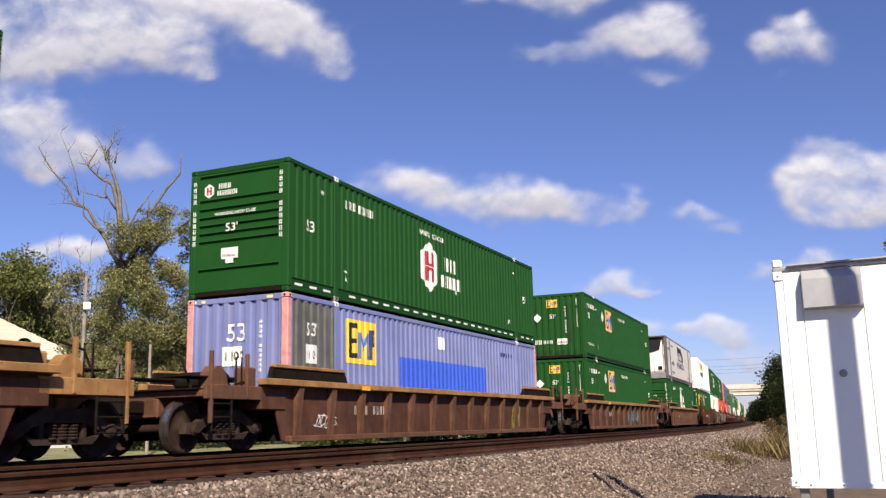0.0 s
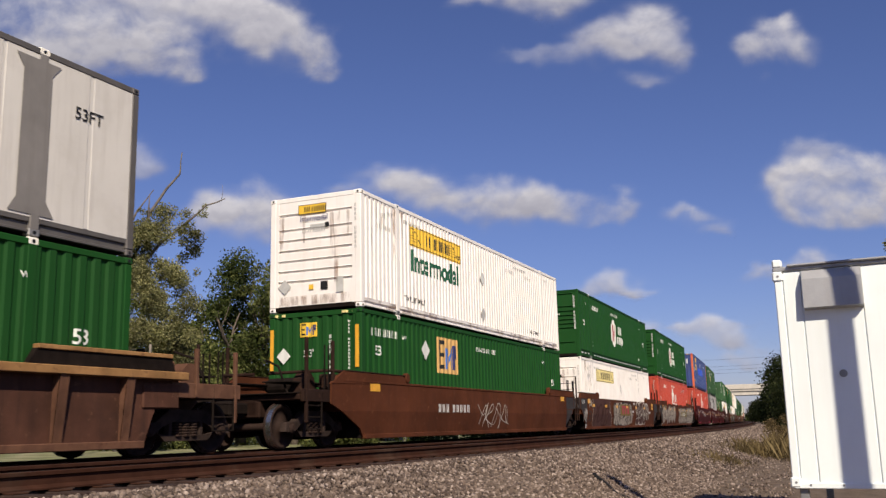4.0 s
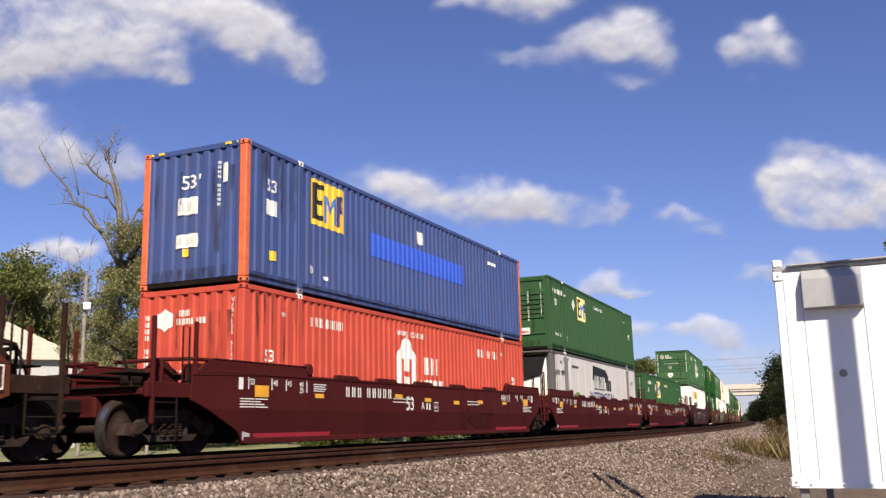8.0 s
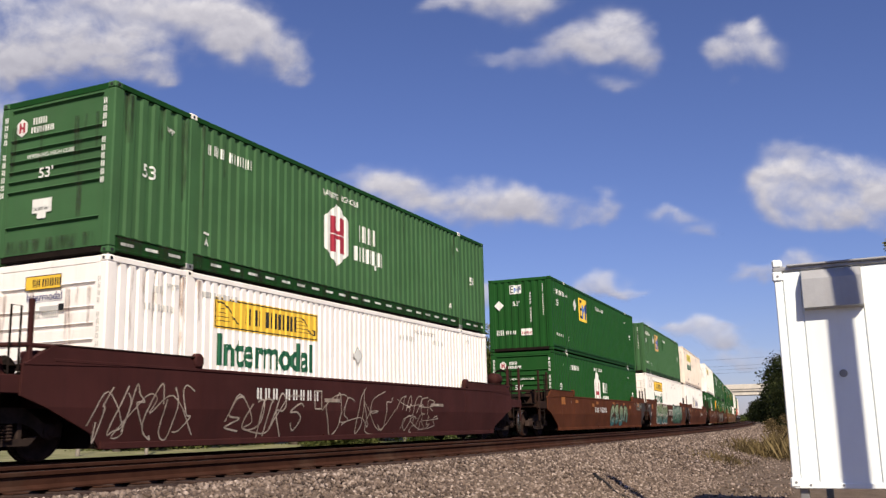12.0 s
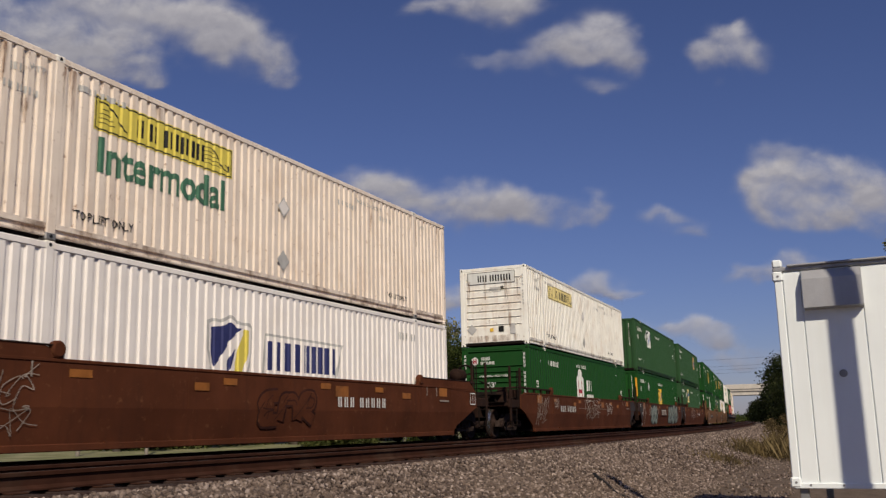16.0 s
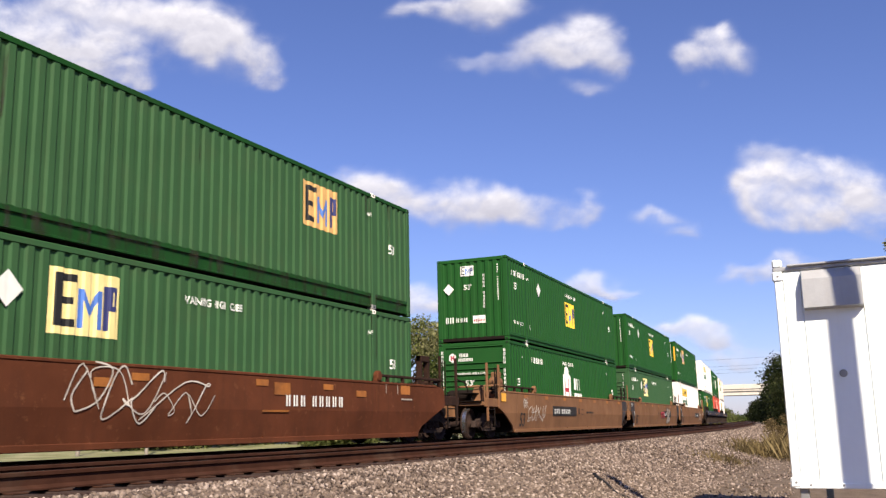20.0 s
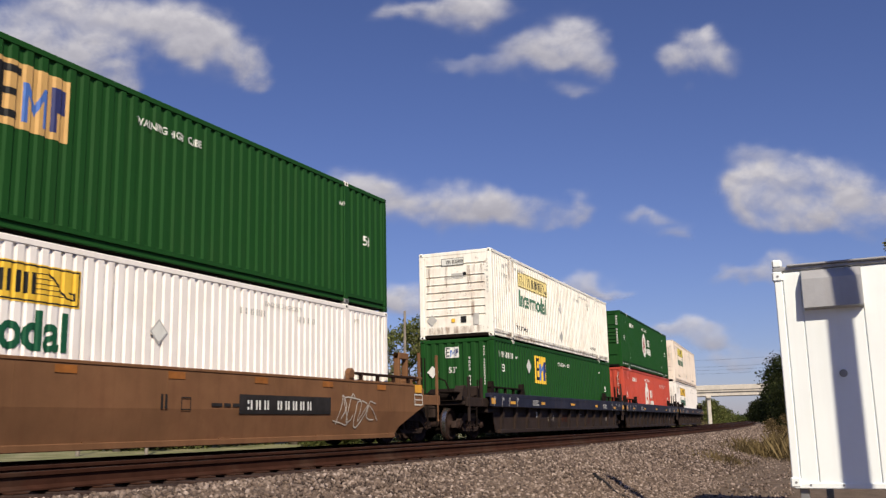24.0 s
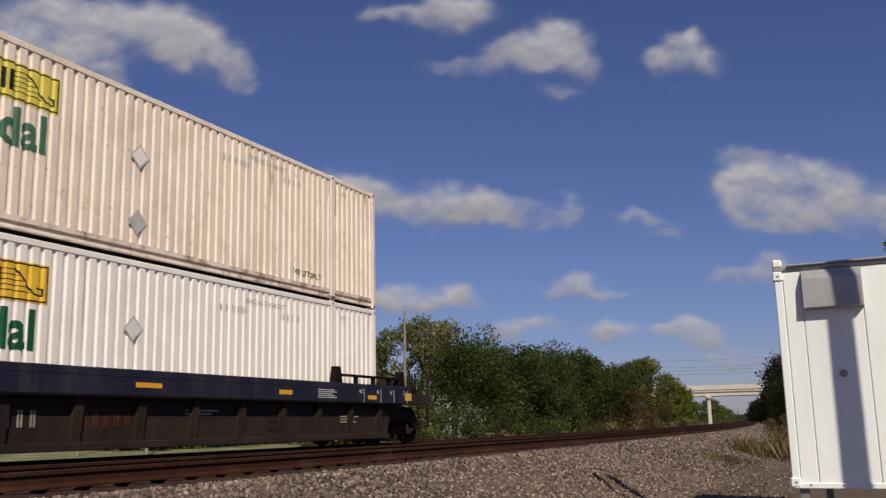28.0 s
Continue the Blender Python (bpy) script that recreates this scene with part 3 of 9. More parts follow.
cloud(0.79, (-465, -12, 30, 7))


# ---- containers ----
CL, CW, CH = 16.154, 2.591, 2.896
LIFT = 6.10
_text = {}


def lettering(body, size, weight=.007):
    """Flat letters as vertices (u, w) and faces, from the lower left corner."""
    if (body, size, weight) not in _text:
        cu = bpy.data.curves.new("letters", "FONT")
        cu.body, cu.size, cu.resolution_u, cu.offset = body, size, 3, size * weight
        ob = new("letters", cu)
        dg = bpy.context.evaluated_depsgraph_get()
        me = bpy.data.meshes.new_from_object(ob.evaluated_get(dg))
        _text[body, size, weight] = ([(v.co.x, v.co.y) for v in me.vertices], [tuple(p.vertices) for p in me.polygons])
        bpy.data.objects.remove(ob)
        bpy.data.curves.remove(cu)
        bpy.data.meshes.remove(me)
    return _text[body, size, weight]


class Flat:
    """Flat painted shapes on a wall: u along it, w upwards."""

    def __init__(self):
        self.v, self.f = [], []

    def poly(self, pts):
        n = len(self.v)
        self.v.extend(pts)
        self.f.append(tuple(range(n, n + len(pts))))
        return self

    def rect(self, u0, w0, u1, w1):
        return self.poly([(u0, w0), (u1, w0), (u1, w1), (u0, w1)])

    def frame_of(self, u0, w0, u1, w1, t):
        return (self.rect(u0, w0, u1, w0 + t).rect(u0, w1 - t, u1, w1)
                .rect(u0, w0 + t, u0 + t, w1 - t).rect(u1 - t, w0 + t, u1, w1 - t))

    def diamond(self, u, w, r):
        return self.poly([(u - r, w), (u, w - r), (u + r, w), (u, w + r)])

    def hexagon(self, u, w, r, k=0.86):
        return self.poly([(u + r * k * math.sin(a), w + r * math.cos(a)) for a in (math.pi * i / 3 for i in range(6))][::-1])

    def text(self, body, u, w, size, wide=1.0, weight=.012):
        vs, fs = lettering(body, size, weight)
        n = len(self.v)
        self.v.extend((u + x * wide, w + y) for x, y in vs)
        self.f.extend(tuple(i + n for i in q) for q in fs)
        return self

    def bars(self, u, w, widths, h, gap=0.05, solid=False):
        """A row of upright bars, two strokes for each character."""
        for k in widths:
            if k > 0:
                if solid or h < k * .55:
                    self.rect(u, w, u + k, w + h)
                else:
                    self.rect(u, w, u + k * .36, w + h).rect(u + k * .64, w, u + k, w + h)
            u += abs(k) + gap
        return self

    def stack(self, u, w, n, size, gap=0.035):
        """A column of small upright bars."""
        for i in range(n):
            if i != 4:
                a, b = w - i * (size + gap) - size, w - i * (size + gap)
                self.rect(u, a, u + size * .24, b).rect(u + size * .44, a, u + size * .68, b)
        return self

    def ribbon(self, pts, width):
        """A painted line of even width."""
        n = len(pts)
        edge = []
        for i in range(n):
            (x0, y0), (x1, y1) = pts[max(i - 1, 0)], pts[min(i + 1, n - 1)]
            d = math.hypot(x1 - x0, y1 - y0) or 1
            nx, ny = -(y1 - y0) / d * width / 2, (x1 - x0) / d * width / 2
            edge.append(((pts[i][0] - nx, pts[i][1] - ny), (pts[i][0] + nx, pts[i][1] + ny)))
        for (a, c), (e, g) in zip(edge, edge[1:]):
            self.poly([a, e, g, c])
        return self


def profile(u0, u1, pitch, depth, outer=0.42, slope=0.14):
    """Corrugation between u0 and u1 as points (u, depth)."""
    n = max(1, round((u1 - u0) / pitch))
    p = (u1 - u0) / n
    pts = [(u0, 0.0)]
    for i in range(n):
        a = u0 + i * p
        inner = 1 - outer - 2 * slope
        pts += [(a + p * outer / 2, 0.0), (a + p * (outer / 2 + slope), depth), (a + p * (outer / 2 + slope + inner), depth),
                (a + p * (outer / 2 + 2 * slope + inner), 0.0)]
    pts.append((u1, 0.0))
    return pts


def side_profile(pitch, depth, outer, slope, start=.15):
    e = CL / 2 - 0.15
    out = []
    for a, b in ((start - CL / 2, -LIFT - .09), (-LIFT + .09, LIFT - .09), (LIFT + .09, e)):
        out += profile(a, b, pitch, depth, outer, slope)
    return out


def lay(flat, prof, to_world, eps, fold=None):
    """Lays flat shapes on a profiled wall: cut at its folds and pushed into its grooves."""
    bm = bmesh.new()
    vs = [bm.verts.new((u, 0, w)) for u, w in flat.v]
    for q in flat.f:
        try:
            bm.faces.new([vs[i] for i in q])
        except ValueError:
            pass
    us = [p[0] for p in prof] if prof else []
    if prof:
        lo, hi = min(v[0] for v in flat.v), max(v[0] for v in flat.v)
        for u in us:
            if lo < u < hi:
                bmesh.ops.bisect_plane(bm, geom=bm.verts[:] + bm.edges[:] + bm.faces[:], plane_co=(u, 0, 0), plane_no=(1, 0, 0))
    if fold is not None:
        bmesh.ops.bisect_plane(bm, geom=bm.verts[:] + bm.edges[:] + bm.faces[:], plane_co=(0, 0, fold), plane_no=(0, 0, 1))
    ds = [p[1] for p in prof] if prof else []
    for v in bm.verts:
        d = float(np.interp(v.co.x, us, ds)) if prof else 0.0
        v.co = to_world(v.co.x, v.co.z, d - eps)
    me = bpy.data.meshes.new("marking")
    bm.to_mesh(me)
    bm.free()
    return me


SINGLE = ("touch_up", "sill_strip", "sticker", "placard", "hatch", "reflective_strip", "weight_plate", "height_plate", "post_stripe", "primer_panel", "emblem")


def stencil(ob):
    """Rows of small painted characters that cannot be picked apart."""
    if ob.name.split(".")[0].endswith(("streak", "wear", "stencil", "text", "_line", "_rim", "_ink", "_fill")):
        ob["kind"] = "stuff"


def separate(marks):
    """Signs that could be peeled off one by one become marks of their own."""
    for name, mat, flat in marks:
        if name in SINGLE and len(flat.f) > 1:
            for q in flat.f:
                f = Flat().poly([flat.v[i] for i in q])
                yield name, mat, f
        else:
            yield name, mat, flat


def on_side(u, w, d):
    return Vector((u, -CW / 2 + .012 + d, w))


def on_end(u, w, d):
    return Vector((-CL / 2 + .012 + d, -u, w))


def container(label, paint, end="corr", pitch=0.275, depth=0.036, outer=0.42, slope=0.14, posts=None, rail=0.27, side_marks=(), end_marks=(),
              rail_paint=None, slots=(), dashes=False, grime=True, worn=None, lift_paint=None):
    """A 53-foot container. Its origin is the middle of its underside; the end at -x goes first."""
    c = thing("shipping_container", label, "container", "containers on the train")
    P, R = M[paint], M[rail_paint or paint]
    posts = M[posts or paint]
    first = .64 if end == "reefer" else .15
    pr = side_profile(pitch, depth, outer, slope, first)
    hl, hw = CL / 2, CW / 2
    for sgn, nm in ((-1, "side_panel"), (1, "side_panel")):
        b = Build()
        v = []
        for u, d in pr:
            y = sgn * (hw - .012 - d)
            v += [(u, y, rail - .02), (u, y, CH - .11)]
        b.add(v, [(2 * i, 2 * i + 2, 2 * i + 3, 2 * i + 1) for i in range(len(pr) - 1)])
        b.add([(-hl + first, sgn * (hw - .09), .2), (hl - .1, sgn * (hw - .09), .2), (hl - .1, sgn * (hw - .09), CH - .1), (-hl + first, sgn * (hw - .09), CH - .1)], [(0, 1, 2, 3)])
        part(nm, b, P, c)
        b = Build().box((-hl + .16, sgn * hw - (.07 if sgn > 0 else 0), CH - .115), (hl - .16, sgn * hw + (.07 if sgn < 0 else 0), CH - .01), .012)
        part("top_rail", b, R, c)
        for a0, a1 in ((-hl + .16, -LIFT - .09), (-LIFT + .09, LIFT - .09), (LIFT + .09, hl - .16)):
            y0, y1 = sorted((sgn * (hw - .015), sgn * (hw - .06)))
            lip, yr = (.035, sgn * (hw - .034)) if dashes else (.10, sgn * (hw - .052))
            web = sorted((yr, sgn * (hw - .06)))
            b = Build().box((a0, y0, rail - lip), (a1, y1, rail), .01).box((a0, web[0], .08), (a1, web[1], rail - lip + .01)).box((a0, y0, .05), (a1, y1, .095), .008)
            part("bottom_rail", b, R, c)
        for x in (-LIFT, LIFT):
            y0, y1 = sorted((sgn * (hw + .002), sgn * (hw - .10)))
            part("lift_post", Build().box((x - .085, y0, .02), (x + .085, y1, CH - .005), .015), M[lift_paint or paint], c)
            y0, y1 = sorted((sgn * (hw + .004), sgn * (hw - .15)))
            for z0 in (0.0, CH - .11):
                fit = part("lift_fitting", Build().box((x - .10, y0, z0), (x + .10, y1, z0 + .12), .018), M["reefer"] if z0 else M["steel"], c)
                part("fitting_hole", Build().lathe([(0, sgn * (hw + .006)), (.03, sgn * (hw + .006)), (.034, sgn * (hw + .002))], 10, "y", (x, 0, z0 + .06)), M["black"], fit)
    for x in (-1, 1):
        for y in (-1, 1):
            x0, x1 = sorted((x * hl, x * (hl - .16)))
            y0, y1 = sorted((y * hw, y * (hw - .17)))
            part("corner_post", Build().box((x0, y0, .11), (x1, y1, CH - .11), .02), posts, c)
            x0, x1 = sorted((x * (hl + .003), x * (hl - .17)))
            y0, y1 = sorted((y * (hw + .003), y * (hw - .17)))
            for z0 in (0.0, CH - .115):
                fit = part("corner_fitting", Build().box((x0, y0, z0), (x1, y1, z0 + .115), .022), posts, c)
                if y < 0:
                    part("fitting_hole", Build().lathe([(0, -hw - .007), (.028, -hw - .007), (.032, -hw - .002)], 10, "y", ((x0 + x1) / 2, 0, z0 + .058)), M["black"], fit)
                if x < 0:
                    part("fitting_hole", Build().lathe([(0, -hl - .007), (.026, -hl - .007), (.03, -hl - .002)], 10, "x", (0, (y0 + y1) / 2, z0 + .058)), M["black"], fit)
    # roof, floor, rear doors
    rp = profile(-hl + .1, hl - .1, 0.55, .02)
    b = Build()
    b.add([q for u, d in rp for q in ((u, -hw + .05, CH - .03 - d), (u, hw - .05, CH - .03 - d))], [(2 * i, 2 * i + 1, 2 * i + 3, 2 * i + 2) for i in range(len(rp) - 1)])
    part("roof_panel", b, M["roof"] if paint in ("panel_white",) else P, c)
    part("floor_frame", Build().box((-hl + .12, -hw + .07, .04), (hl - .12, hw - .07, .16)), M["bogie"], c)
    for y0, y1 in ((-hw + .17, -.01), (.01, hw - .17)):
        part("rear_door", Build().box((hl - .06, y0, .12), (hl - .02, y1, CH - .12), .01), P, c)
    # leading end
    ep = None
    if end == "corr":
        ep = profile(-hw + .17, hw - .17, 0.28, .04)
        b = Build()
        b.add([q for u, d in ep for q in ((-hl + .012 + d, -u, .14), (-hl + .012 + d, -u, CH - .12))], [(2 * i, 2 * i + 2, 2 * i + 3, 2 * i + 1) for i in range(len(ep) - 1)])
        part("end_panel", b, P, c)
    elif end == "slots":
        zs = [(.14, .012)]
        for z in sorted(slots):
            zs += [(z - .035, .012), (z - .03, .05), (z + .012, .045), (z + .05, .0), (z + .07, .012)]
        zs.append((CH - .12, .012))
        b = Build()
        b.add([q for z, d in zs for q in ((-hl + d, -hw + .24, z), (-hl + d, hw - .24, z))], [(2 * i, 2 * i + 1, 2 * i + 3, 2 * i + 2) for i in range(len(zs) - 1)])
        b.box((-hl + .006, -hw + .16, .13), (-hl + .07, -hw + .25, CH - .12))
        b.box((-hl + .006, hw - .25, .13), (-hl + .07, hw - .16, CH - .12))
        part("end_panel", b, P, c)
    if end != "reefer":
        part("end_header", Build().box((-hl + .003, -hw + .16, CH - .13), (-hl + .09, hw - .16, CH - .01), .012), R, c)
        part("end_sill", Build().box((-hl + .02, -hw + .17, .03), (-hl + .10, hw - .17, .15), .012), M["bogie"] if grime else R, c)
    if dashes:
        f = Flat()
        for i in range(28):
            u = -hl + .30 + i * 0.575
            if abs(abs(u + .14) - LIFT) > .22:
                f.rect(u, rail - .165, u + .30, rail - .115)
        tagged(part("reflective_line", lay(f, None, lambda u, w, d: Vector((u, -hw + .030, w)), 0), M["m_white"], c, "broken line of white reflective strips"), kind="stuff")
    k = 0
    if worn:
        # running rust and grime below fittings, along the rails and on the end
        rs = random.Random(len(label))
        runs, low = Flat(), Flat()
        for _ in range(16):
            u = rs.choice((rs.uniform(.25, 15.8), 2.0 + rs.uniform(-.25, .3), 14.1 + rs.uniform(-.25, .3), rs.uniform(.25, 2)))
            q, ln = rs.uniform(.03, .10), rs.uniform(.4, 1.7)
            runs.poly([(s_(u) - q, 2.76), (s_(u) - q * .4, 2.76 - ln), (s_(u) + q * .4, 2.76 - ln * .95), (s_(u) + q, 2.76)][::-1])
        for u, ln, q in ((.62, 1.75, .10), (.50, 1.2, .06), (-.95, .9, .08), (-.3, .7, .05), (.95, .6, .05)):
            low.poly([(u - q, 2.4), (u - q * .5, 2.4 - ln), (u + q * .5, 2.4 - ln), (u + q, 2.4)][::-1])
        low.rect(-1.08, .16, 1.08, .38)
        side_marks = [("rust_streak", worn, runs)] + list(side_marks)
        end_marks = list(end_marks) + [("rust_streak", worn, low)]
        for a0, a1 in ((-hl + .2, -LIFT - .1), (-LIFT + .1, LIFT - .1), (LIFT + .1, hl - .2)):
            f = Flat().rect(a0, .06, a1, rail - .02)
            part("rail_wear", lay(f, None, lambda u, w, d: Vector((u, -hw + .013, w)), 0), M["edge_rust" if worn == "rust_stain" else "grime_stain"], c)
    for name, mat, flat in separate(side_marks):
        k += 1
        stencil(part(name, lay(flat, None if name == "placard" else pr, on_side, .004 + .0011 * k), M[mat], c))
    for name, mat, flat in separate(end_marks):
        k += 1
        stencil(part(name, lay(flat, None if name == "placard" else ep, on_end, .004 + .0011 * k), M[mat], c))
    return c


HL = CL / 2


def s_(rel):
    """Distance behind the leading end to the container's own x."""
    return rel - HL


def upright(word, u, w, size):
    """Letters one below the other."""
    f = Flat()
    for i, ch in enumerate(word):
        if ch != " ":
            f.text(ch, u, w - i * size * 1.12, size * 1.25)
    return f


def hub_sign(u, w, red="m_red", r=0.73):
    """A six-sided badge with a barred sign, and two lines of solid bars for the firm's name."""
    b = Flat().hexagon(u, w, r)
    s = Flat()
    for k in (-1, 1):
        for h0, h1 in ((-.42, -.012), (.012, .42)):
            s.rect(u + min(k * .09, k * .33), w + h0, u + max(k * .09, k * .33), w + h1)
        s.rect(u - .09, w + min(k * .012, k * .10), u + .09, w + max(k * .012, k * .10))
    n = Flat().bars(u + 1.0, w + .02, (.26, .20, .22), .40, .055).bars(u + .80, w - .46, (.32, .17, .24, .24, .24), .35, .05).rect(u + 1.74, w - .58, u + 1.84, w - .46)
    return [("badge", "m_white", b), ("badge_sign", red, s), ("name_stencil", "m_white", n)]


def hub_end(with_fifty=True):
    e = Flat().hexagon(-.78, 2.38, .165)
    n = Flat().bars(-.52, 2.40, (.09, .08, .08), .12, .03).bars(-.56, 2.25, (.1, .06, .09, .09, .08), .11, .025)
    red = Flat().rect(-.85, 2.29, -.80, 2.47).rect(-.76, 2.29, -.71, 2.47).rect(-.80, 2.36, -.76, 2.40)
    out = [("badge", "m_white", e), ("name_stencil", "m_white", n), ("badge_sign", "m_red", red),
           ("warning_text", "m_white", Flat().text("WARNING HIGH CUBE", -.62, 1.80, .10, 1.05)),
           ("size_number", "m_white", Flat().text("53'", -.33, 1.43, .25, 1.15)),
           ("weight_plate", "m_white", Flat().rect(-.42, .82, .02, 1.06).rect(-.3, .72, -.1, .82)),
           ("weight_text", "m_black", Flat().text("24,000 lbs", -.40, .86, .085)),
           ("serial_stencil", "m_white", Flat().stack(1.07, 2.62, 11, .10).stack(-1.19, 2.62, 11, .10))]
    return out


def hub_side(kind):
    u = s_(7.05)
    if kind == "house":
        b = Flat().poly([(u - .60, .86), (u + .60, .86), (u + .60, 1.90), (u + .40, 2.04), (u + .32, 2.20), (u, 2.42), (u - .32, 2.20), (u - .40, 2.04), (u - .60, 1.90)])
        s = Flat().rect(u - .36, .94, u - .16, 1.88).rect(u + .16, .94, u + .36, 1.88).rect(u - .16, 1.34, u + .16, 1.50)
        n = Flat().bars(u + 1.02, 1.46, (.28, .22, .24), .46, .06).bars(u + .80, .92, (.34, .18, .26, .26, .26), .40, .05)
        logo = [("badge", "m_white", b), ("badge_sign", "m_red", s), ("name_stencil", "m_white", n)]
    else:
        logo = hub_sign(u + .06, 1.56)
    return logo + [
        ("size_number", "m_white", Flat().text("53", s_(.70), 1.42, .33, 1.05)), ("size_number", "m_white", Flat().text("53", s_(15.0), 1.42, .33, 1.05)),
        ("serial_stencil", "m_white", Flat().bars(s_(2.45), 2.26, (.07, .07, .03, .07, -.08, .07, .07, .07, .07, .07, .07), .20, .06)),
        ("small_stencil", "m_white", Flat().text("WP", s_(1.28), 2.35, .14).text("WP", s_(14.0), 2.3, .14).rect(s_(2.33), .72, s_(2.52), .76).text("A", s_(2.36), .52, .22).text("A", s_(13.4), .52, .22)),
        ("warning_text", "m_white", Flat().text("WARNING  HIGH  CUBE", s_(6.45), 2.40, .19, .78))]


def emp_sign(u, w, k=1.0, paint="m_yellow"):
    p = Flat().rect(u, w, u + 1.45 * k, w + 1.02 * k)
    a = Flat().rect(u + .10 * k, w + .12 * k, u + .24 * k, w + .94 * k).rect(u + .24 * k, w + .12 * k, u + .50 * k, w + .24 * k).rect(u + .24 * k, w + .47 * k, u + .46 * k, w + .58 * k).rect(u + .24 * k, w + .82 * k, u + .55 * k, w + .94 * k)
    b = Flat().rect(u + .58 * k, w + .12 * k, u + .67 * k, w + .74 * k).rect(u + .96 * k, w + .12 * k, u + 1.05 * k, w + .74 * k)
    b.poly([(u + .67 * k, w + .74 * k), (u + .67 * k, w + .56 * k), (u + .815 * k, w + .26 * k), (u + .815 * k, w + .44 * k)]).poly([(u + .96 * k, w + .74 * k), (u + .815 * k, w + .44 * k), (u + .815 * k, w + .26 * k), (u + .96 * k, w + .56 * k)])
    c = Flat().rect(u + 1.12 * k, w + .12 * k, u + 1.22 * k, w + .84 * k).frame_of(u + 1.2 * k, w + .44 * k, u + 1.40 * k, w + .84 * k, .085 * k)
    return [("sign_panel", paint, p), ("sign_stencil", "m_black", a), ("sign_stencil", "m_blue", b), ("sign_stencil", "m_navy", c)]


def emp_side(paint="m_yellow", at=4.37, low=0.0):
    return emp_sign(s_(at), 1.55 - low, .98, paint) + [
        ("placard", "m_white", Flat().diamond(s_(3.6), 2.12, .27)),
        ("size_number", "m_white", Flat().text("53", s_(.68), 1.82, .33, 1.05)), ("size_number", "m_white", Flat().text("53", s_(15.0), 1.52, .33, 1.05)),
        ("serial_stencil", "m_white", Flat().bars(s_(.55), 2.28, (.07, .07, .07, .07, -.1, .07, .07, -.02, .07, .07, -.02, .07, .07), .19, .05)),
        ("small_stencil", "m_white", Flat().text("WP", s_(2.22), 2.30, .14).text("WP", s_(13.9), 2.3, .14).text("D", s_(2.3), .52, .22).text("TOP LIFT ONLY", s_(.62), .60, .15, .95)),
        ("warning_text", "m_white", Flat().text("WARNING  HIGH  CUBE", s_(7.3), 2.32, .19, .80))]


def emp_end(paint="m_yellow", fifty="53'"):
    return emp_sign(-.42, 2.28, .34, paint) + [
        ("size_number", "m_white", Flat().text(fifty, -.30, 1.80, .25)),
        ("placard", "m_white", Flat().diamond(-.86, 1.84, .20)),
        ("serial_stencil", "m_white", Flat().stack(.40, 2.30, 10, .085).stack(.93, 2.62, 15, .055, .03)),
        ("weight_plate", "m_white", Flat().rect(.02, .62, .46, .88).bars(-1.0, .66, (.12, .12), .2).bars(-.6, .68, (.1, .1, .1), .14)),
        ("weight_text", "m_red", Flat().bars(.06, .67, (.1, .06, .1, .06), .09, .02))]


def hunt_sign(u, w, wide=1.0, paint="m_yellow", word=True, ink="m_green"):
    """A bordered panel with solid black bars for the firm's name, and the word below it."""
    x = 3.55 * wide
    rays = Flat()
    for k in range(5):
        a = w + .14 + k * .075
        rays.rect(u + x * .76, a, u + x - .30 - k * .075, a + .013).rect(u + .12 + .02 * k, a + .1 * (k > 3), u + x * .13 - k * .04, a + .1 * (k > 3) + .013)
    out = [("sign_panel", paint, Flat().rect(u, w, u + x, w + .58)),
           ("sign_stencil", "m_black", Flat().frame_of(u + .02, w + .02, u + x - .02, w + .56, .025)
            .bars(u + x * .27, w + .13, (.16 * wide, -.03, .2 * wide, -.06 * wide, .22 * wide, .22 * wide, .24 * wide, .2 * wide), .32, .06)
            .ribbon([(u + .08, w + .5), (u + .34, w + .46), (u + x * .15, w + .30), (u + x * .19, w + .14), (u + x * .22, w + .12)], .03)
            .ribbon([(u + x - .62, w + .5), (u + x - .42, w + .30), (u + x - .26, w + .13), (u + x - .10, w + .12), (u + x - .10, w + .22), (u + x - .22, w + .22)], .03)), ("sign_stencil", "m_black", rays)]
    if word:
        out.append(("service_text", ink, Flat().text("Intermodal", u + .10, w - .66, .80 * wide, .92, .028)))
    return out


HUNT_SLOTS = (2.42, 2.03, 1.76, 1.50, 1.24, .98, .72)


